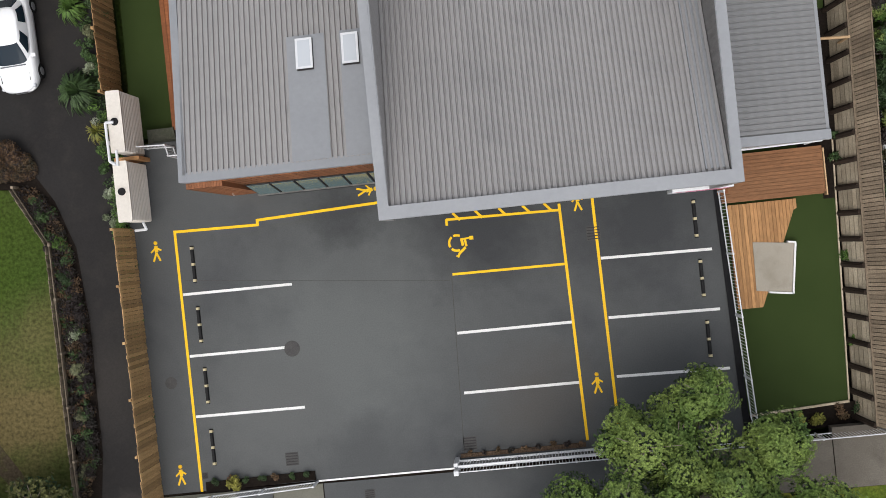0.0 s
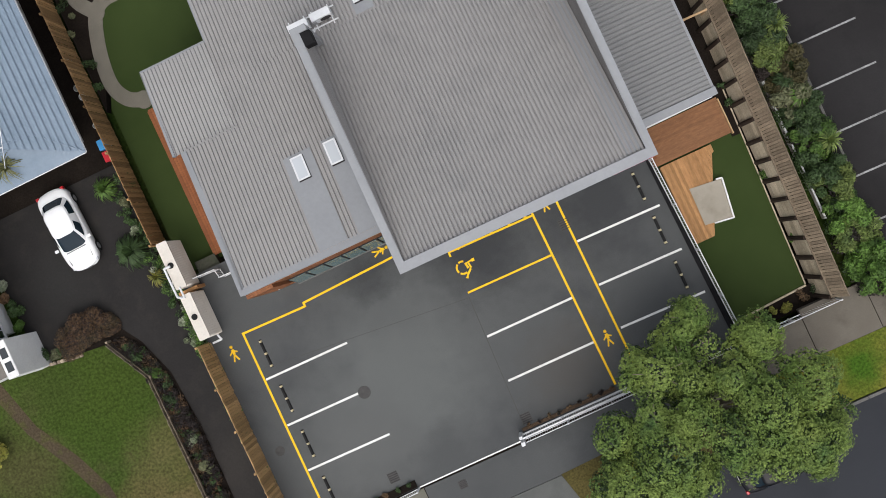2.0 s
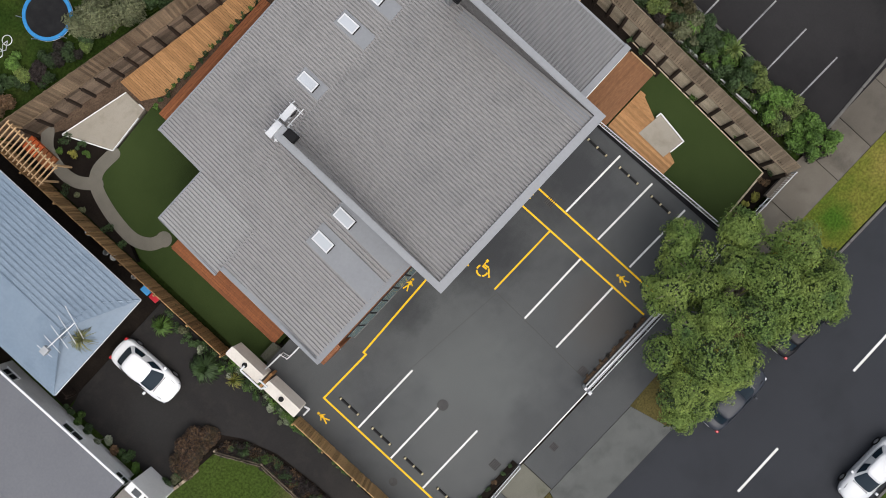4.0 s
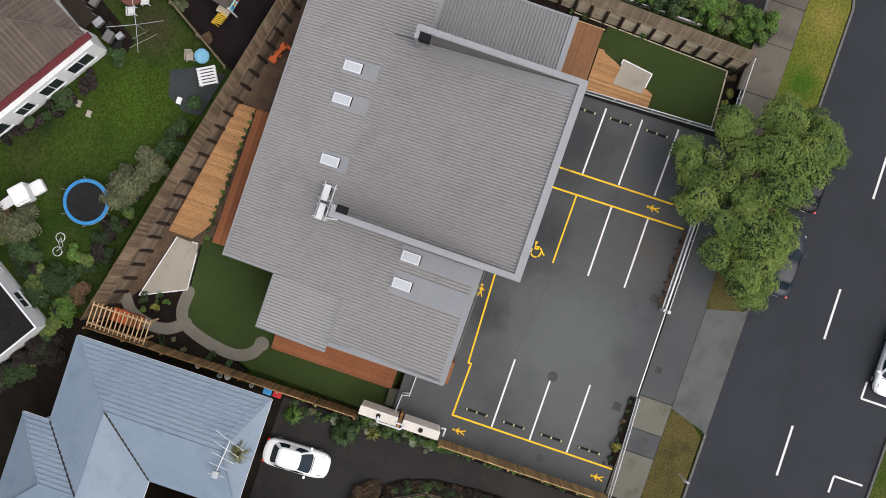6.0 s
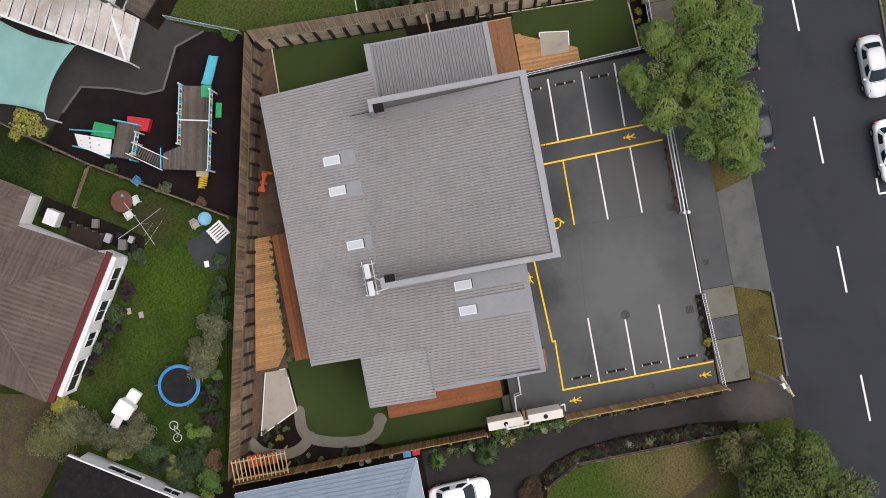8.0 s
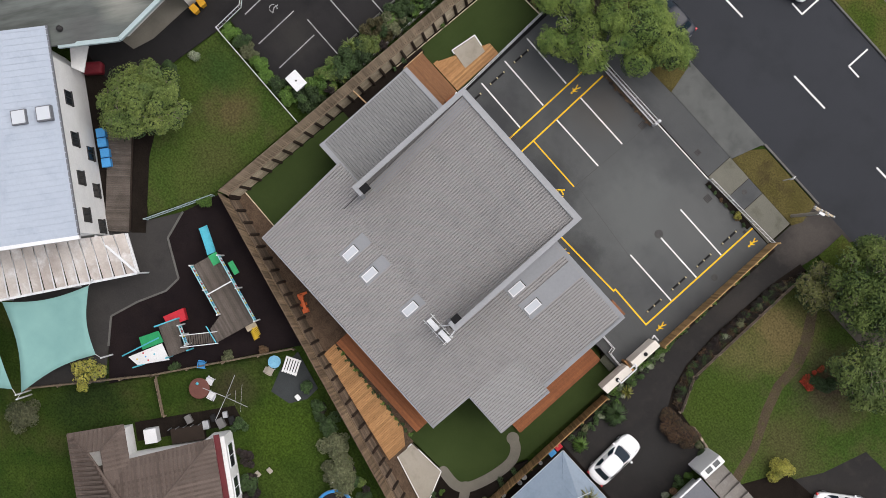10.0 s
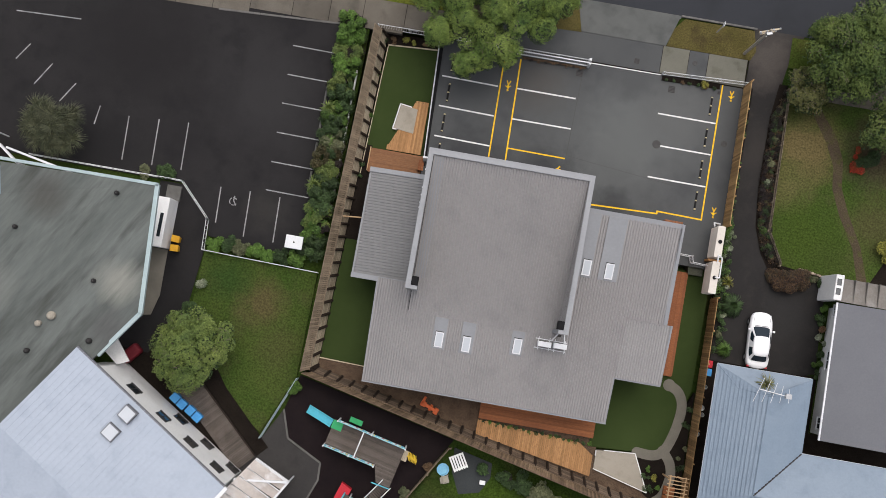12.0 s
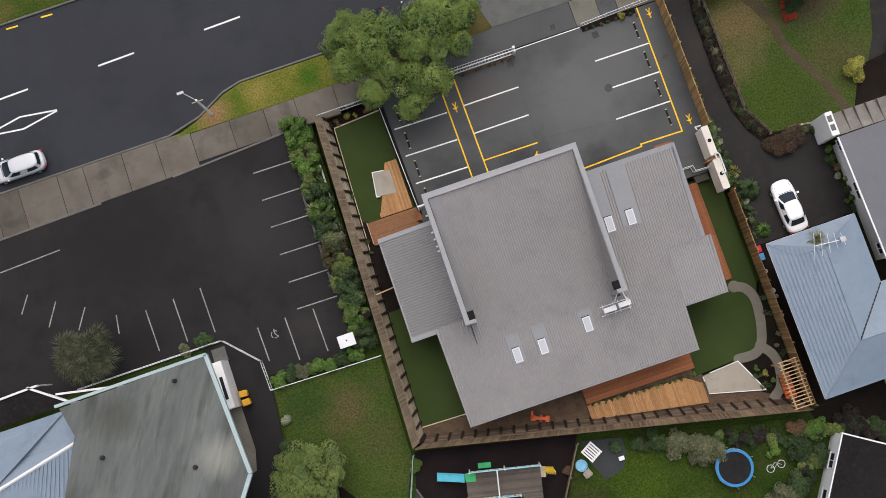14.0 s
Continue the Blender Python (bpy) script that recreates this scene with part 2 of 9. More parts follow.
GALV = mat("galvanised_steel", (0.42, 0.43, 0.44), (0.34, 0.35, 0.36), 0.45, 2, 20, 0.1, 0.05, metal=0.6)


def glass(name, col, rough=0.08, spec=0.8):
    m = bpy.data.materials.new(name)
    m.use_nodes = True
    b = m.node_tree.nodes["Principled BSDF"]
    b.inputs["Base Color"].default_value = (*col, 1)
    b.inputs["Roughness"].default_value = rough
    b.inputs["Specular IOR Level"].default_value = spec
    return m


GLASS = glass("window_glass", (0.02, 0.026, 0.03))
GLASSB = glass("tinted_car_glass", (0.012, 0.022, 0.032), 0.05, 0.3)
SKYGLASS = glass("skylight_glass", (0.54, 0.57, 0.60), 0.12)


# ---- mesh helpers ----
def part(name, bm, material, parent=None, label="", category="", group="", kind="", smooth=False):
    me = bpy.data.meshes.new(name)
    bm.to_mesh(me)
    bm.free()
    for one in material if isinstance(material, (list, tuple)) else (material,):
        me.materials.append(one)
    if smooth:
        me.polygons.foreach_set("use_smooth", [True] * len(me.polygons))
    ob = new(name, me)
    ob.parent = parent
    return tagged(ob, label, category, group, kind)


def mesh_of(name, bm, material):
    me = bpy.data.meshes.new(name)
    bm.to_mesh(me)
    bm.free()
    me.materials.append(material)
    return me


def piece(name, me, parent, m=None):
    ob = new(name, me)
    ob.parent = parent
    if m is not None:
        ob.matrix_basis = m
    return ob


def thing(name, label, category, group="", kind="", at=(0, 0, 0)):
    ob = new(name)
    ob.empty_display_size = 0.2
    ob.location = at
    return tagged(ob, label, category, group, kind)


def hexa(bm, pts, mi=0):
    """Eight corners: four below counter-clockwise, four above."""
    v = [bm.verts.new(p) for p in pts]
    for f in ((3, 2, 1, 0), (4, 5, 6, 7), (0, 1, 5, 4), (1, 2, 6, 5), (2, 3, 7, 6), (3, 0, 4, 7)):
        bm.faces.new([v[i] for i in f]).material_index = mi
    return bm


def box(x0, x1, y0, y1, z0, z1, bm=None, mi=0):
    bm = bm if bm is not None else bmesh.new()
    return hexa(bm, [(x0, y0, z0), (x1, y0, z0), (x1, y1, z0), (x0, y1, z0), (x0, y0, z1), (x1, y0, z1), (x1, y1, z1), (x0, y1, z1)], mi)


def softbox(x0, x1, y0, y1, z0, z1, r=0.03, seg=2, bm=None):
    """A box with rounded edges."""
    b2 = bmesh.new()
    box(x0, x1, y0, y1, z0, z1, b2)
    bmesh.ops.bevel(b2, geom=b2.edges[:], offset=r, segments=seg, affect="EDGES", profile=0.5)
    if bm is None:
        return b2
    me = bpy.data.meshes.new("t")
    b2.to_mesh(me), b2.free()
    bm.from_mesh(me)
    bpy.data.meshes.remove(me)
    return bm


def prism(pts, z0, z1, bm=None, mi=0):
    """An upright slab over a plan outline; z1 may be a function of x, y."""
    bm = bm if bm is not None else bmesh.new()
    area = sum(pts[i - 1][0] * p[1] - p[0] * pts[i - 1][1] for i, p in enumerate(pts))
    if area < 0:
        pts = pts[::-1]
    top = z1 if callable(z1) else (lambda x, y: z1)
    lo = [bm.verts.new((x, y, z0)) for x, y in pts]
    hi = [bm.verts.new((x, y, top(x, y))) for x, y in pts]
    n = len(pts)
    bm.faces.new(hi).material_index = mi
    bm.faces.new(lo[::-1]).material_index = mi
    for i in range(n):
        j = (i + 1) % n
        bm.faces.new((lo[i], lo[j], hi[j], hi[i])).material_index = mi
    return bm


def tube(a, b, r, r2=None, seg=8, bm=None, mi=0, caps=True):
    """A round bar from a to b."""
    bm = bm if bm is not None else bmesh.new()
    a, b = Vector(a), Vector(b)
    r2 = r if r2 is None else r2
    d = (b - a).normalized()
    u = d.orthogonal().normalized()
    w = d.cross(u)
    ring = [[bm.verts.new(p + (u * math.cos(t) + w * math.sin(t)) * q) for t in [2 * math.pi * i / seg for i in range(seg)]] for p, q in ((a, r), (b, r2))]
    for i in range(seg):
        j = (i + 1) % seg
        f = bm.faces.new((ring[0][i], ring[0][j], ring[1][j], ring[1][i]))
        f.material_index = mi
    if caps:
        bm.faces.new(ring[0][::-1]).material_index = mi
        bm.faces.new(ring[1]).material_index = mi
    return bm


def lathe(profile, seg=20, bm=None, c=(0, 0, 0)):
    """Turns (radius, height) pairs round a vertical axis."""
    bm = bm if bm is not None else bmesh.new()
    rings = [[bm.verts.new((c[0] + r * math.cos(2 * math.pi * i / seg), c[1] + r * math.sin(2 * math.pi * i / seg), c[2] + z)) for i in range(seg)] for r, z in profile]
    for p, q in zip(rings, rings[1:]):
        for i in range(seg):
            bm.faces.new((p[i], p[(i + 1) % seg], q[(i + 1) % seg], q[i]))
    return bm


def bar(a, b, w, z0, z1, bm=None, mi=0):
    """A flat strip of width w between two plan points."""
    bm = bm if bm is not None else bmesh.new()
    d = Vector((b[0] - a[0], b[1] - a[1])).normalized() * (w / 2)
    s = Vector((-d.y, d.x))
    p = [(a[0] + s.x, a[1] + s.y), (a[0] - s.x, a[1] - s.y), (b[0] - s.x, b[1] - s.y), (b[0] + s.x, b[1] + s.y)]
    return hexa(bm, [(x, y, z0) for x, y in p] + [(x, y, z1) for x, y in p], mi)


def along(a, b, step):
    """Places from a to b about a step apart, with the heading between them."""
    a, b = Vector((a[0], a[1], 0)), Vector((b[0], b[1], 0))
    n = max(1, round((b - a).length / step))
    ang = math.degrees(math.atan2(b.y - a.y, b.x - a.x))
    return [(a.lerp(b, i / n), ang, i, n) for i in range(n + 1)]

# ---- ground, roads and pavements ----
YARD = -0.75


def slab(name, pts, z, material, label, category, z0=-1.4):
    return part(name, prism(pts, z0, z), material, None, label, category, kind="structure")


def ground_sheet():
    """One sheet to the horizon, with the sunken site left open."""
    bm = bmesh.new()
    inner = [(-7.2, 15.85), (-7.5, -11.7), (22.6, -18.4), (22.7, 15.95)]
    outer = [(-900, 900), (-900, -900), (900, -900), (900, 900)]
    a = [bm.verts.new((x, y, -0.16)) for x, y in inner]
    b = [bm.verts.new((x, y, -0.16)) for x, y in outer]
    low = [bm.verts.new((x, y, -1.5)) for x, y in inner]
    for i in range(4):
        j = (i + 1) % 4
        bm.faces.new((b[i], b[j], a[j], a[i]))
        bm.faces.new((a[i], a[j], low[j], low[i]))
    bm.faces.new(low)
    bmesh.ops.recalc_face_normals(bm, faces=bm.faces[:])
    return bm


part("ground", ground_sheet(), GRASSY, None, "wide sheet of mossy grass and soil under the suburb", "ground", kind="structure")
slab("car_park", [(-1.25, 2.0), (18.5, 2.0), (18.5, 1.5), (22.45, 1.5), (22.45, 15.85), (-1.5, 15.7)], 0.0, ASPHALT, "dark grey asphalt car park with painted bays", "car park")
slab("road", [(-300, 18.3), (-18.4, 18.3), (-15.6, 19.0), (-13.2, 20.3), (-11.6, 20.75), (300, 20.75), (300, 31.6), (-300, 31.6)], -0.12, ROADTAR, "dark smooth asphalt street with a dashed centre line", "road", -0.5)
slab("neighbour_car_park", [(-60, 14.2), (-25.2, 15.0), (-18.2, 15.45), (-9.2, 15.6), (-9.4, -3.0), (-16.6, -2.6), (-16.7, -1.4), (-19.1, 1.1), (-60, 1.1)], -0.02, ASPHALT_OLD, "worn blackish asphalt car park with faded bay lines", "car park", -0.5)
slab("driveway", [(22.35, 20.72), (26.3, 20.72), (25.4, 18.4), (25.1, 16.6), (24.75, 14.0), (24.7, 8.5), (24.95, 5.6), (25.7, 3.6), (26.6, 2.3), (30.8, 1.9), (31.0, -5.0), (30.0, -5.3), (22.95, -5.3), (22.95, 15.9), (22.35, 16.2)], -0.03, DRIVETAR, "wet black asphalt driveway beside a paling fence", "driveway", -0.5)
slab("crossing", [(9.1, 18.15), (15.75, 18.15), (16.5, 20.5), (8.5, 20.5)], 0.0, APRON, "smooth grey concrete vehicle crossing at the kerb", "crossing", -0.5)
slab("garden_bed", [(24.95, 16.7), (25.7, 16.7), (25.8, 5.2), (27.1, 2.75), (29.0, 2.6), (28.6, 1.6), (26.4, 2.0), (25.5, 3.4), (24.8, 5.4), (24.55, 8.5), (24.6, 14.0)], -0.02, SOIL, "dark leaf-littered garden bed along the drive", "garden bed", -0.5)
slab("soil_strip", [(22.46, -5.3), (22.97, -5.3), (22.97, 16.0), (22.46, 16.0)], -0.025, SOIL, "weedy dark soil strip at a fence's foot", "soil", -0.5)
slab("soil_yard", [(22.4, -18.6), (30.5, -18.4), (38, -18.4), (38, -27), (28.1, -25.2), (23.4, -21.2), (22.5, -20.0)], -0.06, SOIL, "dark overgrown soil between two houses", "soil", -0.5)
slab("side_passage", [(30.5, -11.6), (42.0, -11.6), (42.0, -9.5), (30.5, -9.5)], -0.1, SOIL, "dark soil gap between two houses", "soil", -0.5)
slab("side_passage", [(22.95, -18.5), (30.5, -18.5), (30.5, -5.3), (22.95, -5.3)], -0.1, SOIL, "dark soil strip round the blue-roofed house", "soil", -0.5)

slab("soil_strip", [(29.9, -5.2), (31.2, -5.2), (31.2, -19.0), (30.4, -19.0), (30.4, -11.4), (29.9, -11.4)], -0.07, SOIL, "dark soil between two houses", "soil", -0.5)
# footpath, panel by panel with joints
PATHDULL = mat("mossy_path_concrete", (0.125, 0.122, 0.098), (0.155, 0.15, 0.122), 0.85, 0.5, 20, 0.18, 0.2, c=(0.09, 0.092, 0.066), cscale=0.8)
footpath = thing("footpath", "weathered brown concrete footpath in cast panels", "footpath", kind="structure")
x = -46.0
k = steps = 0
while x < 40:
    w = random.choice((2.6, 2.9, 3.3, 2.2))
    if -1.4 < x < 15.4:
        w = 15.6 - x
    elif 15.5 < x < 24:
        w = {0: 2.1, 1: 1.5, 2: 3.05, 3: 3.6}[steps]
        steps += 1
    if x < -18:
        y0, y1 = 14.55 + (x + 46) * 0.018, 18.2
    else:
        y0, y1 = (15.5 if x < -7.5 else 15.95), (18.13 if x > -1.5 else 17.9)
    fp = (ASPHALT if -1.5 < x < 15.5 else ((PATHDULL, ASPHALT, PATHDULL, DRIVETAR)[steps - 1] if 15.5 < x < 24 else FOOTPATH))
    if not 22.0 < x + w / 2 < 25.8:
        part("footpath_panel", prism([(x, y0), (x + w - 0.04, y0 + 0.018 * w if x < -18 else y0), (x + w - 0.04, y1), (x, y1)], -0.5, 0.005 - 0.012 * (k % 2)), fp, footpath)
    x += w
    k += 1
part("footpath_joint_bed", prism([(-46, 14.6), (-18, 15.0), (-7.4, 15.45), (-7.4, 15.86), (22.3, 15.86), (22.3, 18.12), (-46, 18.2)], -0.5, -0.03), SOIL, footpath)

# grass verges
slab("verge", [(-18.2, 17.95), (-2.5, 17.9), (6.6, 17.95), (6.6, 20.55), (-11.6, 20.55), (-13.2, 20.1), (-15.8, 18.75)], 0.01, VERGEGRASS, "bright green grass verge under a street tree", "verge", -0.5)
slab("verge", [(6.6, 18.0), (9.1, 18.1), (8.5, 20.5), (6.6, 20.5)], 0.008, DRYGRASS, "patch of dry brown verge grass by the crossing", "verge", -0.5)
slab("verge", [(15.8, 18.15), (22.4, 18.15), (22.75, 18.9), (22.4, 20.5), (16.9, 20.5), (16.2, 19.6)], 0.012, DRYGRASS, "patch of dry yellow-brown verge grass beside a pole", "verge", -0.5)
slab("verge", [(-300, 31.8), (300, 31.8), (300, 34.5), (-300, 34.5)], 0.0, GRASS, "grass verge along the far side of the street", "verge", -0.5)
slab("verge", [(25.4, 18.1), (60, 18.1), (60, 20.5), (25.4, 20.5)], 0.0, GRASS, "grass verge below overhanging trees", "verge", -0.5)
slab("far_footpath", [(-300, 34.5), (300, 34.5), (300, 37), (-300, 37)], 0.0, FOOTPATH, "brown concrete footpath across the street", "footpath", -0.5)


def kerb_run(pts, group):
    for a, b in zip(pts, pts[1:]):
        for p, ang, i, n in along(a, b, 3.0)[:-1]:
            L = math.dist(a, b) / n
            bm = softbox(0, L - 0.02, -0.08, 0.08, -0.3, 0.035, 0.025, 1)
            ob = part("kerb_stone", bm, KERB, KERBS)
            ob.matrix_basis = Matrix.Translation(p) @ Matrix.Rotation(radians(ang), 4, "Z")


KERBS = thing("kerb", "grey concrete kerb along the street", "kerb", kind="structure")
kerb_run([(-45, 18.3), (-18.4, 18.3), (-15.6, 19.0), (-13.2, 20.3), (-11.6, 20.7), (8.4, 20.7)], "k")
kerb_run([(16.6, 20.7), (22.6, 20.7)], "k")
kerb_run([(-40, 31.7), (40, 31.7)], "k")
part("kerb_lip", bar((8.4, 20.62), (16.6, 20.62), 0.22, -0.3, -0.06), APRON, KERBS)
kerb_run([(-9.3, 15.5), (-19.1, 15.0)], "k")
kerb_run([(-25.2, 14.85), (-45, 14.45)], "k")

# neighbours' lawns and yards
slab("lawn", [(25.75, 5.2), (27.1, 2.8), (31.0, 2.3), (33.9, 2.2), (30.3, 14.6), (29.0, 16.9), (25.55, 16.9)], -0.02, PATCHLAWN, "patchy green and straw-coloured front lawn", "lawn", -0.5)
slab("lawn", [(33.9, 2.2), (60, 2.2), (60, 17), (29.0, 17), (30.3, 14.6)], -0.03, PATCHLAWN, "mottled lawn under garden trees", "lawn", -0.5)
slab("garden_path", [(33.2, 2.2), (34.0, 2.2), (33.0, 5.2), (31.7, 7.6), (30.9, 9.5), (30.7, 11.6), (29.9, 13.4), (28.4, 15.3), (27.8, 14.9), (29.2, 12.8), (30.0, 11.1), (30.2, 9.3), (31.0, 7.4), (32.4, 5.0)], -0.01, DIRT, "worn brown dirt path across a lawn", "path", -0.5)
slab("garden_bed", [(33.6, 1.6), (39, 1.6), (39, 6.0), (35.6, 5.6)], 0.0, SOIL, "dark bare soil garden bed", "garden bed", -0.5)
slab("lawn", [(-16.6, -3.75), (-7.75, -4.0), (-7.9, -12.0), (-9.9, -16.6), (-16.2, -12.8), (-16.8, -8.0)], -0.03, PATCHLAWN, "green lawn worn brown in its middle", "lawn", -0.5)
slab("lawn", [(4.8, -15.4), (22.4, -19.0), (22.6, -19.8), (17.5, -29.0), (14.4, -28.5), (6.2, -23.0), (1.9, -25.6), (-0.8, -24.1)], -0.04, GRASSY, "lush green backyard lawn with scattered toys", "lawn", -0.5)
slab("lawn", [(-0.9, -24.3), (1.8, -25.8), (0.6, -27.0), (-2.0, -32.0), (-5.0, -31.0)], -0.05, GRASSY, "shaded narrow strip of backyard lawn", "lawn", -0.5)
slab("rubber_surface", [(-7.6, -11.85), (4.75, -14.65), (-0.95, -24.1), (-2.6, -27.0), (-4.7, -25.2), (-6.2, -23.6), (-5.7, -21.5), (-4.95, -19.4), (-5.0, -18.1), (-7.7, -16.7), (-8.4, -14.6)], -0.03, RUBBER, "black rubber safety surface of a playground", "play surface", -0.5)
slab("play_path", [(-8.5, -14.8), (-7.6, -16.9), (-4.85, -18.2), (-4.8, -19.4), (-5.5, -21.4), (-6.0, -23.5), (-4.6, -25.3), (-2.9, -27.2), (-6.2, -31.4), (-12, -28.2), (-8.8, -22.5), (-6.7, -19.5), (-9.0, -17.9), (-9.8, -17.2)], -0.035, WETCONC, "dark concrete path round a playground", "path", -0.5)
slab("church_lane", [(-21.0, 1.0), (-19.2, 1.0), (-16.8, -1.5), (-16.7, -4.0), (-17.2, -9.0), (-19.5, -13.0), (-22.6, -12.2), (-20.8, -9.0)], -0.04, ASPHALT_OLD, "dark lane beside a hall", "lane", -0.5)
part("play_kerb", bar((-4.9, -19.4), (-5.7, -21.5), 0.14, -0.3, 0.06, bar((-5.7, -21.5), (-6.2, -23.6), 0.14, -0.3, 0.06, bar((-4.95, -18.1), (-4.9, -19.4), 0.14, -0.3, 0.06, bar((-7.7, -16.7), (-4.95, -18.1), 0.14, -0.3, 0.06, bar((-8.4, -14.6), (-7.7, -16.7), 0.14, -0.3, 0.06, bar((-6.2, -23.6), (-4.7, -25.2), 0.14, -0.3, 0.06)))))), KERB, None, "raised pale concrete edging round the rubber surface", "edging", kind="structure")

slab("paving", [(-11.4, -19.6), (-9.7, -17.3), (-8.5, -14.75), (-7.65, -16.85), (-6.4, -19.5), (-8.2, -21.8)], -0.045, WETCONC, "grey damp paving beside a veranda", "paving", -0.5)
slab("dirt_yard", [(14.4, -29.4), (17.0, -30.3), (19.2, -30.2), (21.5, -32.0), (22, -40), (12, -40)], -0.05, DIRT, "bare brown dirt yard behind two houses", "yard", -0.5)

# sunken yards of the site
slab("turf", [(-6.0, 4.0), (-1.35, 4.0), (-1.68, 14.85), (-5.6, 14.62)], YARD, TURF, "flat dark green artificial turf in a play yard", "turf")
slab("turf", [(-6.5, -10.25), (-2.0, -10.4), (-2.0, 4.0), (-6.0, 4.0)], YARD, TURF, "dark green artificial turf strip beside the building", "turf")
slab("turf", [(15.0, -13.4), (18.6, -13.2), (20.9, -12.6), (21.45, -9.6), (22.1, -8.0), (22.2, 1.2), (20.0, 1.2), (18.0, 1.2), (15.0, -7.5)], YARD, TURF, "dark green artificial turf round the building's corner", "turf")
slab("bark_bed", [(-6.5, -10.25), (-2.0, -10.4), (6.3, -10.6), (6.3, -13.9), (-6.6, -11.4)], YARD - 0.02, BARK, "brown bark-chip play area below a retaining fence", "bark bed")
slab("bark_bed", [(6.3, -10.6), (15.4, -10.6), (15.6, -13.6), (15.6, -15.0), (20.0, -16.2), (22.2, -18.0), (6.3, -14.4)], YARD - 0.03, BARK, "brown bark-chip strip under the retaining fence", "bark bed")
slab("soil_bed", [(-6.1, 14.66), (-1.7, 14.88), (-1.6, 15.65), (-6.6, 15.6)], YARD + 0.05, SOIL, "narrow dark planting bed by the street fence", "garden bed")
slab("soil_bed", [(-6.35, -0.9), (-4.6, -0.9), (-4.6, 4.48), (-5.42, 4.5), (-5.42, 6.6), (-5.92, 6.6), (-6.1, 4.66)], YARD + 0.012, SOIL, "dark soil bed between a side room and retaining fence", "garden bed")
slab("soil_bed", [(20.4, -12.5), (22.4, -8.0), (22.4, -18.0), (19.6, -16.2), (18.8, -13.6)], YARD - 0.01, SOIL, "dark planting bed along the path and fence", "garden bed")
slab("soil_bed", [(-6.5, -3.8), (-6.0, 15.4), (-6.9, 15.6), (-7.3, -11.4), (-6.5, -10.3)], YARD - 0.04, SOIL, "dark soil strip at the foot of the retaining fence", "garden bed")
part("turf_edging", bar((-6.5, -10.3), (-2.2, -10.42), 0.07, YARD - 0.3, YARD + 0.08, bar((-5.6, 14.66), (-1.7, 14.9), 0.09, YARD - 0.3, YARD + 0.09, bar((-5.98, 4.3), (-5.6, 14.6), 0.06, YARD - 0.3, YARD + 0.06))), SLEEPER, None, "thin timber edging round artificial turf", "edging", kind="structure")
slab("patio", [(15.65, -13.57), (18.6, -13.35), (19.9, -16.1), (15.6, -15.0)], YARD + 0.1, PALECONC, "pale smooth concrete patio slab", "patio")
part("patio_edging", bar((15.6, -13.6), (15.6, -14.0), 0.07, YARD, YARD + 0.16, bar((18.6, -13.35), (19.9, -16.1), 0.07, YARD, YARD + 0.16, bar((16.2, -13.5), (18.6, -13.33), 0.06, YARD, YARD + 0.16, bar((15.6, -15.0), (19.9, -16.12), 0.06, YARD, YARD + 0.16)))), WHITEW, None, "white timber edging round a patio slab", "edging", kind="structure")
slab("pad", [(-3.78, 10.15), (-2.42, 9.95), (-2.46, 8.02), (-4.05, 8.2)], YARD + 0.27, PALECONC, "square grey concrete pad beside a deck", "pad")
part("pad_edging", bar((-3.82, 10.18), (-2.9, 10.05), 0.07, YARD, YARD + 0.32, bar((-3.82, 10.2), (-4.1, 8.2), 0.07, YARD, YARD + 0.32, bar((-4.12, 8.18), (-3.8, 8.13), 0.07, YARD, YARD + 0.32))), WHITEW, None, "white edging on two sides of a concrete pad", "edging", kind="structure")


def ribbon(pts, w, z0, z1):
    """A winding strip with a rounded end."""
    bm = bmesh.new()
    fine = []
    for i in range(len(pts) - 1):
        p0, p1, p2, p3 = (Vector(pts[min(max(i + j, 0), len(pts) - 1)]) for j in (-1, 0, 1, 2))
        for s in range(6):
            t = s / 6
            fine.append(0.5 * ((2 * p1) + (p2 - p0) * t + (2 * p0 - 5 * p1 + 4 * p2 - p3) * t * t + (3 * p1 - p0 - 3 * p2 + p3) * t ** 3))
    fine.append(Vector(pts[-1]))
    ring = []
    for i, p in enumerate(fine):
        d = (fine[min(i + 1, len(fine) - 1)] - fine[max(i - 1, 0)]).normalized() * (w / 2)
        ring.append(((p.x - d.y, p.y + d.x), (p.x + d.y, p.y - d.x)))
    for a, b in zip(ring, ring[1:]):
        q = [a[1], b[1], b[0], a[0]]
        hexa(bm, [(x, y, z0) for x, y in q] + [(x, y, z1) for x, y in q])
    for c, r in ((fine[0], w * 0.62), (fine[-1], w * 0.5)):
        prism([(c.x + r * math.cos(t * 0.4488), c.y + r * math.sin(t * 0.4488)) for t in range(14)], z0, z1 + 0.004, bm)
    return bm


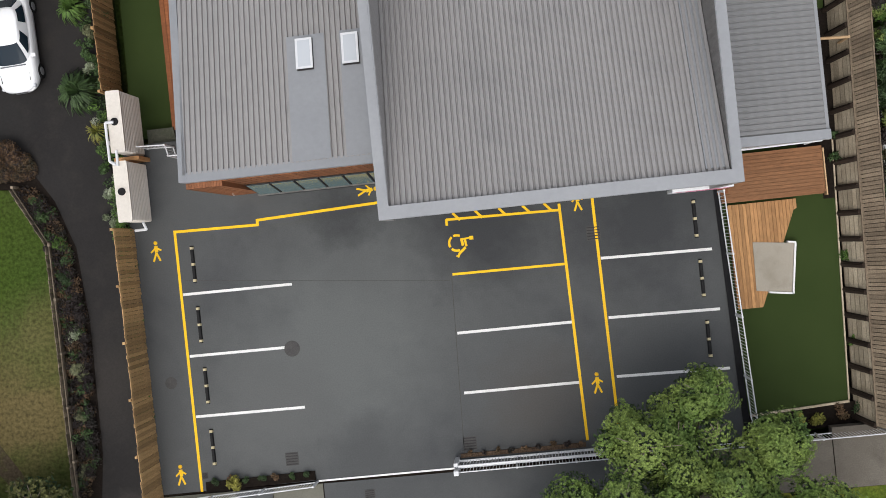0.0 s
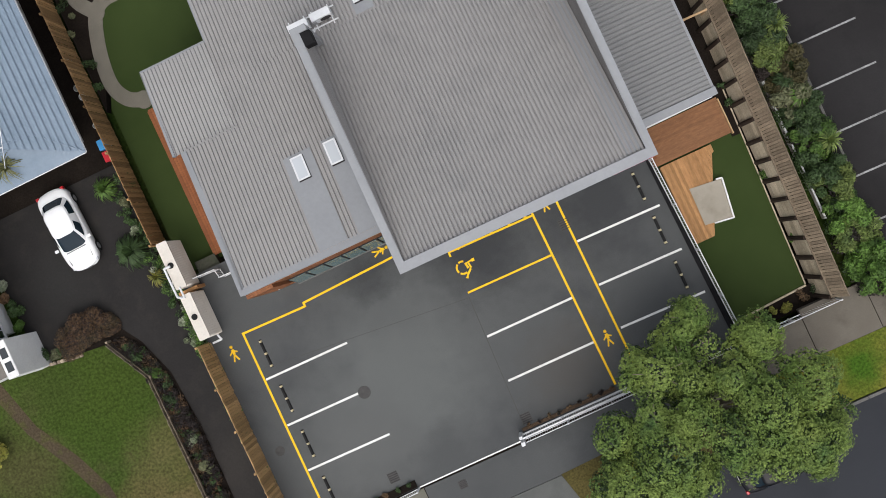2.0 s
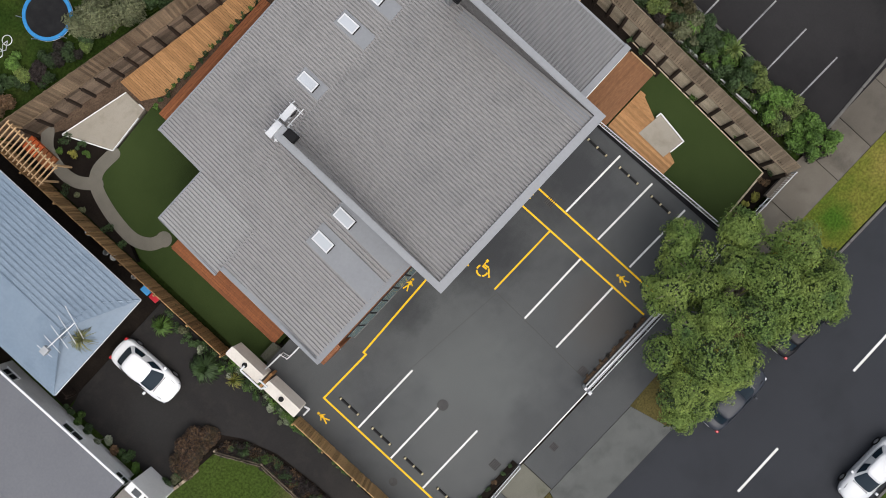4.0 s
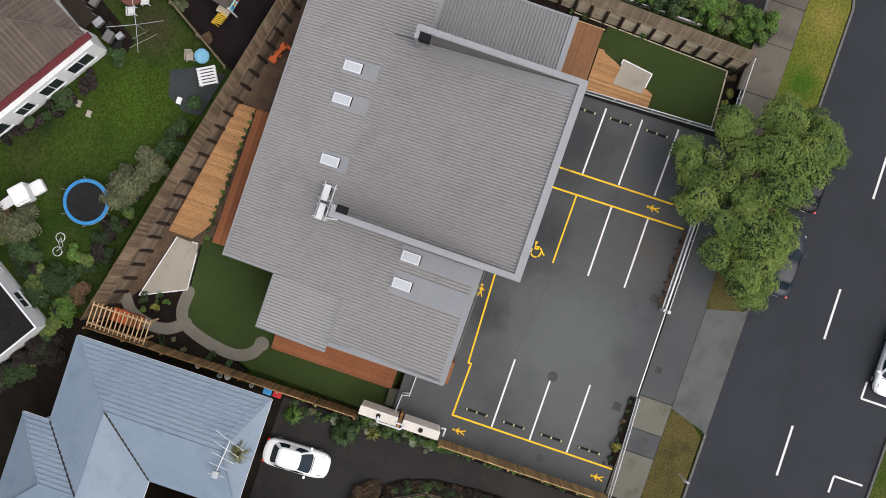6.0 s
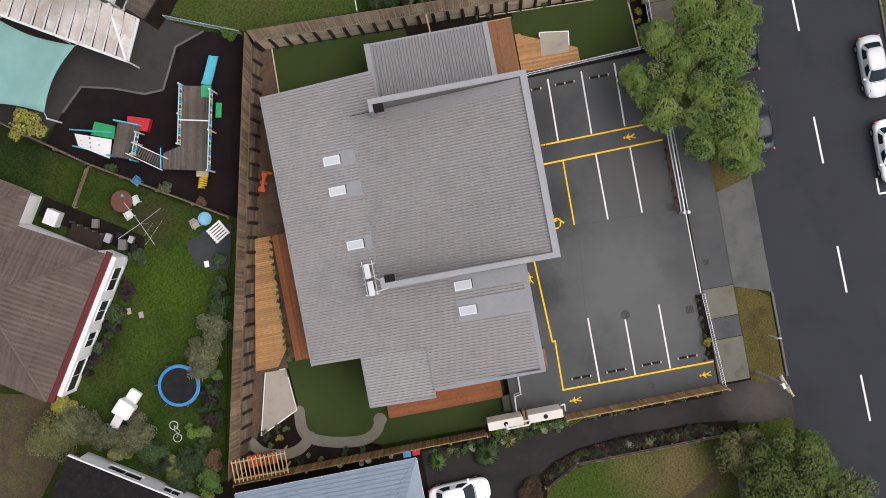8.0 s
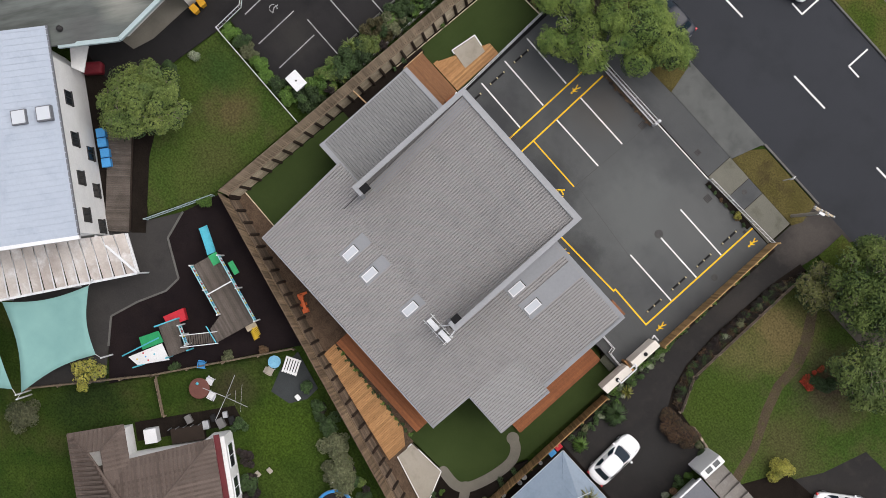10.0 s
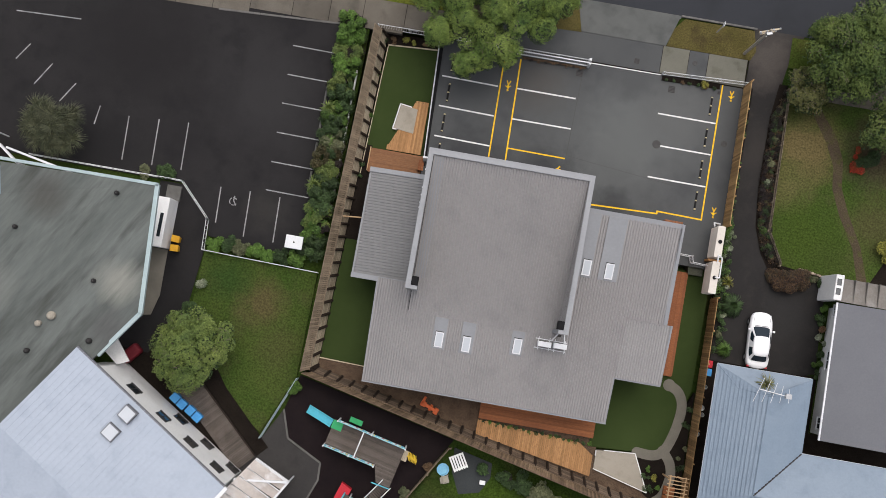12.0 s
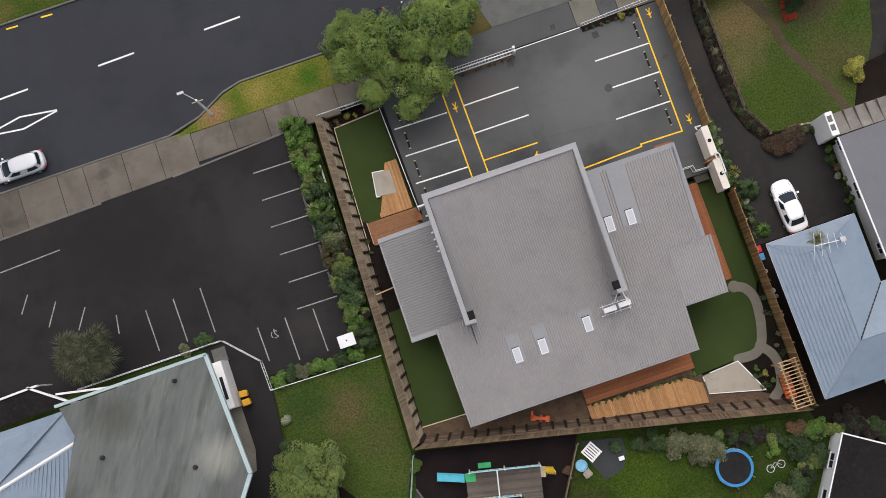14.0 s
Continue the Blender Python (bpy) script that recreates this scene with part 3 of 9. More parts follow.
part("garden_path", ribbon([(20.35, -7.75), (21.1, -8.15), (21.55, -9.1), (21.45, -10.6), (21.05, -12.1), (20.6, -12.9), (19.9, -13.25), (18.7, -13.2)], 0.76, YARD - 0.3, YARD + 0.02), PATHCONC, None, "winding pale concrete path across turf", "path", kind="structure")
part("garden_path", ribbon([(20.7, -12.8), (21.35, -13.7), (21.5, -14.8), (21.1, -16.2), (20.3, -16.9)], 0.74, YARD - 0.3, YARD + 0.03), PATHCONC, None, "pale concrete path branch to a pergola", "path", kind="structure")
slab("landing", [(20.3, 0.9), (21.4, 0.9), (21.4, 2.2), (20.1, 2.2)], -0.25, MOSSY, "small mossy grey concrete landing inside a gate", "landing")

# black wall between the car park and the sunken yard
part("yard_retaining_wall", prism([(-1.25, 5.6), (-1.05, 5.6), (-1.3, 15.6), (-1.55, 15.6)], -1.4, 0.06), DARK, None, "black retaining wall between car park and yard", "wall", kind="structure")


# ---- painted markings ----
def line(a, b, w, material, label, group, z=0.0, name="parking_line"):
    return part(name, bar(a, b, w, z - 0.01, z + 0.006), material, None, label, "road marking", group, "structure")


for y in (7.79, 10.32, 12.8):
    line((20.52, y - 0.02), (16.0, y), 0.11, PAINTW, "white painted bay line on asphalt", "east bay lines")
for y, x0, x1 in ((8.08, -0.78, 3.56), (10.45, -0.85, 3.5), (12.8, -1.0, 3.42)):
    line((x0, y + 0.02), (x1, y - 0.06), 0.11, PAINTW, "white painted bay line on asphalt", "west bay lines")
for y, x0 in ((10.44, 9.53), (12.85, 9.51)):
    line((x0, y - 0.02), (4.85, y - 0.02), 0.11, PAINTW, "white painted bay line on asphalt", "middle bay lines")
line((9.48, 8.06), (4.97, 8.1), 0.1, PAINTY, "yellow painted line of an accessible bay", "yellow lines")
line((9.5, 5.86), (5.0, 5.95), 0.1, PAINTY, "yellow painted line by the entrance", "yellow lines")
for x in (8.95, 8.05, 7.1, 6.15, 5.3):
    line((x, 5.93), (x + 0.28, 5.62), 0.1, PAINTY, "short slanting yellow hatch stroke by the entrance", "yellow hatch strokes", 0.001)
line((9.5, 5.84), (9.5, 6.1), 0.1, PAINTY, "short yellow end of a hatch line", "yellow hatch strokes", 0.002)
line((4.98, 5.7), (4.82, 15.15), 0.11, PAINTY, "long yellow walkway line", "yellow lines", 0.002)
line((3.66, 5.6), (3.55, 14.8), 0.11, PAINTY, "long yellow walkway line", "yellow lines", 0.002)
line((20.6, 15.85), (20.6, 5.13), 0.11, PAINTY, "long yellow walkway line", "yellow lines", 0.002)
line((20.6, 5.19), (17.1, 5.26), 0.11, PAINTY, "yellow walkway line along the building", "yellow lines")
line((17.15, 5.3), (17.15, 5.02), 0.11, PAINTY, "short yellow jog in a walkway line", "yellow lines", 0.002)
line((17.15, 5.07), (10.9, 4.84), 0.11, PAINTY, "yellow walkway line along the building", "yellow lines")
line((10.0, 15.8), (15.75, 15.83), 0.07, PAINTW, "thin white gate track line across the entrance", "gate track", 0.004, "gate_track")


def strokes(at, turn, size, bars_, ring=None):
    """A painted floor symbol of plain strokes."""
    bm = bmesh.new()
    for i, (a, b, w) in enumerate(bars_):
        bar(a, b, w, -0.01, 0.006 + 0.0012 * i, bm)
    if ring:
        cx, cy, r, w, t0, t1 = ring
        n = 14
        for i in range(n):
            if t1 - t0 < 300 and i in (3, 9):  # stencil bridges
                continue
            a0, a1 = radians(t0 + (t1 - t0) * i / n), radians(t0 + (t1 - t0) * (i + 1) / n + 1)
            bar((cx + r * math.cos(a0), cy + r * math.sin(a0)), (cx + r * math.cos(a1), cy + r * math.sin(a1)), w, -0.01, 0.014 + 0.0008 * (i % 2), bm)
    return part("floor_symbol", bm, PAINTY, None), Matrix.LocRotScale((*at, 0.003), Euler((0, 0, radians(turn))), (size, size, 1))


WALKWAY = [((0, 0.38), (0.02, 0.02), 0.2), ((0, 0.0), (-0.2, -0.5), 0.11), ((0, 0.0), (0.2, -0.48), 0.11), ((0, 0.3), (-0.3, 0.02), 0.09), ((0, 0.3), (0.3, 0.1), 0.09)]
for (px, py), turn in (((21.45, 5.95), 180), ((21.4, 15.15), 180), ((12.6, 4.35), 95), ((4.2, 12.97), 180), ((4.25, 5.7), 180)):
    ob, m = strokes((px, py), turn, 0.72, WALKWAY, (0, 0.55, 0.055, 0.13, 0, 360))
    ob.matrix_basis = m
    tagged(ob, "yellow painted walkway symbol of plain strokes", "floor symbol", "walkway symbols", "structure")
ob, m = strokes((9.0, 6.9), 0, 1.0, [((-0.02, -0.24), (-0.06, 0.06), 0.11), ((-0.15, -0.23), (-0.2, 0.1), 0.09), ((-0.04, -0.2), (-0.34, -0.23), 0.07), ((-0.34, -0.22), (-0.5, -0.22), 0.15), ((-0.16, 0.13), (0.11, 0.36), 0.1), ((0.11, 0.36), (0.18, 0.5), 0.09), ((0.13, 0.5), (0.24, 0.43), 0.07)], (0.175, -0.07, 0.31, 0.095, -118, 108))
ob.matrix_basis = m
tagged(ob, "yellow painted accessible parking symbol", "floor symbol", "", "structure")

# faded lines of the neighbouring car park
for y in (13.16, 10.84, 8.55, 6.23, 3.91, 1.68):
    line((-12.85, y), (-9.5, y - 0.05), 0.09, PAINTOLD, "faded white bay line on old asphalt", "faded bay lines", -0.02)
for x, y0, y1 in ((-24.35, 5.5, 2.05), (-22.0, 5.65, 2.05), (-19.7, 5.78, 2.05), (-16.3, 1.3, -1.5), (-14.0, 1.35, -2.2), (-11.67, 1.3, -2.25)):
    line((x, y0), (x + 0.1, y1), 0.09, PAINTOLD, "faded white bay line on old asphalt", "faded bay lines", -0.02)
for a, b in (((-29.5, 12.35), (-34.6, 12.15)), ((-33.0, 9.75), (-33.9, 8.4)), ((-31.0, 8.5), (-32.1, 6.7)), ((-28.9, 7.3), (-29.9, 5.7)), ((-26.7, 5.9), (-26.9, 4.4))):
    line(a, b, 0.09, PAINTOLD, "faded white bay line on old asphalt", "faded bay lines", -0.02)
ob, m = strokes((-15.15, 0.35), 0, 0.8, [((0, 0.1), (0.3, -0.35), 0.1), ((0, 0.1), (0.05, 0.55), 0.1)], (0, 0, 0.36, 0.09, 40, 330))
ob.data.materials.clear(), ob.data.materials.append(PAINTOLD)
ob.matrix_basis = Matrix.Translation((0, 0, -0.02)) @ m
tagged(ob, "faded white accessible bay symbol", "floor symbol", "", "structure")

# street centre line and bay marks
for i in range(-5, 9):
    x = 5.2 + 9.13 * i
    line((x, 25.78), (x + 3.3 if i >= 0 else x + 3.1, 25.85), 0.14, PAINTW, "white dash of the street's centre line", "centre line", -0.12, "centre_dash")
for a, b in (((-26.45, 23.35), (-29.5, 22.8)), ((-26.45, 23.4), (-29.5, 23.85)), ((-29.5, 22.8), (-32.5, 23.2)), ((-29.5, 23.85), (-32.5, 23.3))):
    line(a, b, 0.13, PAINTW, "white painted diamond outline on the street", "diamond mark", -0.12, "road_diamond")
for a, b in (((16.5, 29.3), (16.5, 31.2)), ((16.5, 29.3), (17.6, 29.3)), ((11.3, 29.3), (11.3, 31.2)), ((10.2, 29.3), (11.3, 29.3))):
    line(a, b, 0.13, PAINTW, "white corner mark of a kerbside bay", "kerbside bay marks", -0.12, "bay_corner")
for x in (-24.5, -27.5):
    line((x, 31.2), (x - 1.0, 31.25), 0.13, PAINTY, "short yellow no-stopping dash", "no-stopping dashes", -0.12, "yellow_dash")


# ---- wheel stops, drains ----
def wheel_stop():
    t = thing("wheel_stop", "black rubber wheel stop with yellow reflective bands", "wheel stop", "wheel stops")
    bm = bmesh.new()
    hexa(bm, [(-0.075, -0.75, 0), (0.075, -0.75, 0), (0.075, 0.75, 0), (-0.075, 0.75, 0), (-0.05, -0.72, 0.1), (0.05, -0.72, 0.1), (0.05, 0.72, 0.1), (-0.05, 0.72, 0.1)])
    part("body", bm, BLACK, t)
    band = mesh_of("band", hexa(bmesh.new(), [(-0.08, -0.05, 0), (0.08, -0.05, 0), (0.08, 0.05, 0), (-0.08, 0.05, 0), (-0.055, -0.05, 0.106), (0.055, -0.05, 0.106), (0.055, 0.05, 0.106), (-0.055, 0.05, 0.106)]), BANDY)
    for y in (-0.66, 0.0, 0.66):
        piece("band", band, t, Matrix.Translation((0, y, 0)))
    return t


BANDY = mat("pale_yellow_reflector", (0.52, 0.45, 0.28), (0.42, 0.36, 0.2), 0.5, 3, 20, 0.1, 0.0)
stop = wheel_stop()
spots = [(19.96, 6.58), (19.97, 9.05), (19.95, 11.55), (19.95, 14.08), (-0.24, 6.85), (-0.28, 9.2), (-0.3, 11.6), (-0.35, 14.0)]
stop.matrix_basis = Matrix.Translation((*spots[0], 0))
for p in spots[1:]:
    copy_thing(stop, Matrix.Translation((*p, 0)))


def drain(at, s=0.48, z=0.0, round_=False, label="square cast-iron drain grate set in asphalt"):
    t = thing("drain_grate", label, "drain", at=(*at, z))
    if round_:
        part("cover", lathe([(0.0, 0.009), (s * 0.42, 0.012), (s * 0.5, 0.004), (s * 0.52, -0.02)], 20), COVERM, t)
    else:
        bm = bmesh.new()
        for i in range(5):
            box(-s / 2, s / 2, -s / 2 + i * s / 4.4, -s / 2 + i * s / 4.4 + 0.04, -0.02, 0.012, bm)
        part("grating", bm, IRON, t)
        part("frame", box(-s / 2 - 0.03, s / 2 + 0.03, -s / 2 - 0.03, s / 2 + 0.03, -0.03, 0.003), COVERM, t)


drain((16.74, 14.84)), drain((9.48, 14.86)), drain((13.72, 16.57), 0.36, 0.005), drain((3.75, 7.0), 0.5)
drain((16.27, 10.39), 0.65, 0.001, True, "round iron manhole cover in asphalt")
drain((21.41, 11.31), 0.5, 0.001, True, "rusty brown round access cover in asphalt")
drain((20.4, 15.2), 0.2), drain((18.2, 17.2), 0.4, 0.006, True, "small round pit lid in the footpath")
part("asphalt_joint", bar((9.52, 8.2), (9.75, 15.3), 0.03, -0.02, 0.003, bar((20.4, 7.2), (9.6, 8.3), 0.02, -0.02, 0.003)), COVERM, None, "thin tar-sealed joint in the car park asphalt", "joint", kind="structure")

# ---- the centre building ----
def low_z(y):
    return 2.7 + 0.24 * (y + 11.2)


def ribbed(bm, x0, x1, y0, y1, zf, pitch=0.19, h=0.07, axis="y"):
    """A ribbed steel sheet; ribs run along y (or x), zf gives the height at a place."""
    prof = []
    a0, a1 = (x0, x1) if axis == "y" else (y0, y1)
    n = max(1, round((a1 - a0) / pitch))
    p = (a1 - a0) / n
    for i in range(n):
        a = a0 + i * p
        prof += [(a, h), (a + p * 0.58, h), (a + p * 0.70, 0), (a + p * 0.88, 0)]
    prof.append((a1, h))
    ends = (y0, y1) if axis == "y" else (x0, x1)
    rows = []
    for e in ends:
        rows.append([bm.verts.new((a, e, zf(a, e) + d) if axis == "y" else (e, a, zf(e, a) + d)) for a, d in prof])
    for i in range(len(prof) - 1):
        f = (rows[0][i], rows[0][i + 1], rows[1][i + 1], rows[1][i])
        bm.faces.new(f if axis == "y" else f[::-1])
    return bm


# base colour holds the teal sky reflection of the front windows
GLASSW = glass("teal_sky_reflection_glass", (0.12, 0.19, 0.19), 0.15)
WALLD = mat("charcoal_cladding", (0.035, 0.035, 0.036), (0.026, 0.026, 0.027), 0.7, 0.8, 20, 0.1, 0.1)
# shaded copy of the roof steel: the side slope's shade is in the colour
ROOFS = mat("shade_toned_grey_steel", (0.1885, 0.1902, 0.1898), (0.2048, 0.2064, 0.2051), 0.5, 0.15, 3.0, 0.05, 0.0, spec=0.35)
# lighter copy of the roof steel with the corner's sky sheen painted in
ROOFB = mat("sky_sheen_grey_steel", (0.2913, 0.2854, 0.28), (0.3132, 0.3061, 0.2998), 0.5, 0.15, 3.0, 0.05, 0.0, spec=0.35)
centre = thing("childcare_building", "modern grey building with ribbed steel mono-pitch roofs and cedar trim", "building")
LZ = lambda x, y: low_z(y)  # noqa: E731
MZ = lambda x, y: 4.06 + 0.352 * (y + 5.6)  # noqa: E731
wall_lo = lambda x, y: low_z(y) - 0.2  # noqa: E731
part("wall", prism([(-2.4, -10.7), (15.0, -10.7), (15.0, -7.4), (18.2, -7.4), (17.9, 3.6), (11.0, 3.6), (11.0, -4), (-2.4, -4)], -1.4, wall_lo), WALLG, centre, "grey clad wall")
part("wall", prism([(-0.55, -5.0), (10.95, -5.0), (10.95, 5.4), (-0.55, 5.4)], -1.4, lambda x, y: min(7.6, MZ(x, y) - 0.25)), WALLD, centre, "dark grey hall wall")
part("wall", prism([(-4.55, -3.5), (-0.5, -3.5), (-0.5, 4.3), (-4.55, 4.3)], -1.4, lambda x, y: 2.55 + (x + 4.9) * 0.15), WALLG, centre, "grey side room wall")

bm = bmesh.new()
ribbed(bm, -2.78, 15.42, -11.2, -5.6, LZ)
ribbed(bm, 11.0, 15.42, -5.6, 3.5, LZ)
ribbed(bm, 15.42, 18.1, -3.42, 3.5, LZ)
ribbed(bm, -2.8, -0.3, -5.6, -3.6, LZ)
part("low_roof", bm, ROOF, centre, "long ribbed grey steel roof")
part("corner_roof", ribbed(bmesh.new(), 15.42, 18.8, -7.8, -3.42, lambda x, y: 3.56 + 0.20 * (y + 7.8)), ROOFB, centre, "ribbed roof corner with sky sheen put into its grey")
part("main_roof", ribbed(bmesh.new(), -0.25, 10.74, -5.62, 5.4, MZ), ROOF, centre, "tall ribbed grey steel roof")
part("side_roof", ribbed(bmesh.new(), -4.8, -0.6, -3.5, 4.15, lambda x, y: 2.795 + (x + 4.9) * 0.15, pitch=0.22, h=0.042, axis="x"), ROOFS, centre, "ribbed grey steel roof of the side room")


def edge(pts, w, z0f, z1f, name, label, material=FLASH):
    """Folded steel trim along a roof edge."""
    bm = bmesh.new()
    for a, b in zip(pts, pts[1:]):
        d = Vector((b[0] - a[0], b[1] - a[1])).normalized() * (w / 2)
        s = (-d.y, d.x)
        q = [(a[0] + s[0], a[1] + s[1]), (a[0] - s[0], a[1] - s[1]), (b[0] - s[0], b[1] - s[1]), (b[0] + s[0], b[1] + s[1])]
        hexa(bm, [(x, y, z0f(x, y)) for x, y in q] + [(x, y, z1f(x, y)) for x, y in q])
    return part(name, bm, material, centre, label)


edge([(11.0, 3.62), (18.05, 3.6)], 0.36, lambda x, y: low_z(y) - 0.32, lambda x, y: low_z(y) + 0.06, "fascia", "grey folded front fascia")
edge([(18.02, 3.75), (18.22, -3.42)], 0.28, lambda x, y: low_z(y) - 0.3, lambda x, y: low_z(y) + 0.07, "barge_flashing", "grey folded barge flashing")
edge([(18.72, -3.42), (18.76, -7.8)], 0.12, lambda x, y: low_z(y) - 0.26, lambda x, y: low_z(y) + 0.04, "barge_flashing", "grey folded barge flashing")
edge([(-2.74, -11.2), (-2.84, -3.6)], 0.1, lambda x, y: low_z(y) - 0.25, lambda x, y: low_z(y) + 0.06, "barge_flashing", "grey folded barge flashing")
edge([(15.38, -11.2), (15.38, -7.8)], 0.09, lambda x, y: low_z(y) - 0.25, lambda x, y: low_z(y) + 0.05, "barge_flashing", "grey folded barge flashing")
edge([(-2.8, -11.26), (15.45, -11.26)], 0.12, lambda x, y: low_z(-11.26) - 0.18, lambda x, y: low_z(-11.26) - 0.02, "gutter", "grey steel gutter")
edge([(15.4, -7.85), (18.8, -7.85)], 0.12, lambda x, y: 3.35, lambda x, y: 3.53, "gutter", "grey steel gutter")
# parapets round the tall roof: level caps above the falling sheets
TOP = 8.14


def parapet(a, b, w, z0f, top, inner):
    """A capped wall clad in lapped steel; inner is the side, -1 or 1 in x, that faces the tall roof."""
    edge([a, b], w - 0.06, z0f, lambda x, y: top - 0.08, "parapet", "grey steel-clad parapet wall", ROOF)
    edge([a, b], w, lambda x, y: top - 0.08, lambda x, y: top, "parapet_cap", "smooth grey parapet cap")
    bm = bmesh.new()
    off = inner * (w / 2 - 0.02)
    for k in range(18):
        z = top - 0.25 - 0.19 * k
        y_low = min(a[1], b[1])
        bar((a[0] + off, a[1] - 0.4), (b[0] + off, y_low), 0.05, z - 0.1, z, bm)
    # west inner face gets a darker grey, its shade put into the colour
    part("wall_sheeting", bm, WALLG if inner > 0 else ROOF, centre, "lapped sheeting inside the parapet, shade toned on the west", kind="stuff")


parapet((10.91, 5.84), (10.84, -5.4), 0.36, lambda x, y: low_z(y) - 0.4, TOP, -1)
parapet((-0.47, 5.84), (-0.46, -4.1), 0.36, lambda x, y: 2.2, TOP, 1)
edge([(10.66, -5.26), (10.3, -5.26)], 0.28, lambda x, y: 3.6, lambda x, y: TOP - 0.004, "parapet_return", "grey parapet return")
edge([(-0.28, -3.97), (0.18, -3.97)], 0.26, lambda x, y: 2.6, lambda x, y: TOP - 0.004, "parapet_return", "grey parapet return")
edge([(-0.293, 5.62), (10.733, 5.62)], 0.44, lambda x, y: 7.72, lambda x, y: TOP + 0.003, "parapet", "grey capped front parapet")
part("cap_ridge", box(10.74, 10.79, -5.2, 5.3, TOP, TOP + 0.025), FLASH, centre)
part("cap_ridge", box(-0.36, -0.31, -3.9, 5.3, TOP, TOP + 0.025), FLASH, centre)
part("valley_tray", hexa(bmesh.new(), [(-0.2, -3.15, MZ(0, -3.4) - 0.1), (0.45, -3.15, MZ(0, -3.15) - 0.1), (0.45, 5.3, MZ(0, 5.3) - 0.1), (-0.2, 5.3, MZ(0, 5.3) - 0.1), (-0.2, -3.15, MZ(0, -3.15) + 0.05), (0.45, -3.15, MZ(0, -3.15) + 0.05), (0.45, 5.3, MZ(0, 5.3) + 0.05), (-0.2, 5.3, MZ(0, 5.3) + 0.05)]), FLASH, centre, "flat grey valley tray")
for x in (-0.08, 0.1, 0.28, 0.44):
    part("tray_rib", hexa(bmesh.new(), [(x, -3.1, MZ(0, -3.1)), (x + 0.05, -3.1, MZ(0, -3.1)), (x + 0.05, 5.3, MZ(0, 5.3)), (x, 5.3, MZ(0, 5.3)), (x, -3.1, MZ(0, -3.1) + 0.1), (x + 0.05, -3.1, MZ(0, -3.1) + 0.1), (x + 0.05, 5.3, MZ(0, 5.3) + 0.1), (x, 5.3, MZ(0, 5.3) + 0.1)]), FLASH, centre)
part("seam_flashing", bar((-0.3, -5.62), (10.9, -5.66), 0.1, 3.9, 4.07), ROOF, centre, "thin seam flashing")
part("seam_flashing", hexa(bmesh.new(), [(15.38, -3.48, 4.2), (18.2, -3.48, 4.2), (18.2, -3.34, 4.2), (15.38, -3.34, 4.2), (15.38, -3.48, low_z(-3.48) + 0.02), (18.2, -3.48, low_z(-3.48) + 0.02), (18.2, -3.34, low_z(-3.34) + 0.02), (15.38, -3.34, low_z(-3.34) + 0.02)]), ROOF, centre, "thin seam flashing")
part("soffit", box(-0.1, 10.55, 5.0, 5.6, 7.64, 7.72), WALLG, centre)
for x0, x1, y0, y1 in ((10.22, 10.72, -5.11, -4.5), (-0.28, 0.2, -3.82, -3.2)):
    part("rainwater_head", softbox(x0, x1, y0, y1, TOP - 0.75, TOP - 0.06, 0.02, 1), DARK, centre, "black steel rainwater head")
# trims of the side room
SZ = lambda x, y: 2.82 + (x + 4.9) * 0.15  # noqa: E731
edge([(-4.95, 4.3), (-0.66, 4.3)], 0.36, lambda x, y: SZ(x, y) - 0.3, lambda x, y: SZ(x, y) + 0.07, "fascia", "grey folded fascia")
edge([(-4.95, -3.68), (-0.66, -3.68)], 0.36, lambda x, y: SZ(x, y) - 0.3, lambda x, y: SZ(x, y) + 0.07, "fascia", "grey folded fascia")
edge([(-4.88, 4.4), (-4.88, -3.8)], 0.12, lambda x, y: 2.5, lambda x, y: 2.76, "gutter", "grey steel gutter")
# front walls flush under the eaves: cedar corner, window strip
FY = 3.78
bmc = bmesh.new()
for i in range(13):
    x = 16.75 + i * 0.1
    box(x, x + 0.092, 2.9, FY + 0.2 - 0.005 * (i % 2), 0.0, 5.95, bmc)
part("cedar_cladding", bmc, CEDAR, centre, "vertical cedar boards at the corner")
bmc = bmesh.new()
for i in range(56):
    y = FY - i * 0.125
    box(17.86, 18.06 + 0.004 * (i % 2), y - 0.115, y, 0.0, low_z(y) - 0.25, bmc)
part("cedar_cladding", bmc, CEDAR, centre, "vertical cedar boards along the side")
bmc = bmesh.new()
for i in range(46):
    x = 11.02 + i * 0.125
    box(x, x + 0.117, 2.9, FY + 0.04 - 0.005 * (i % 2), 3.1, 5.95, bmc)
part("cedar_cladding", bmc, CEDAR, centre, "cedar boards above the windows")
def leaning(x0, x1, out0, out1, z0, z1, th):
    """An upright sheet whose foot stands further out than its head."""
    return hexa(bmesh.new(), [(x0, out0 - th, z0), (x1, out0 - th, z0), (x1, out0, z0), (x0, out0, z0), (x0, out1 - th, z1), (x1, out1 - th, z1), (x1, out1, z1), (x0, out1, z1)])


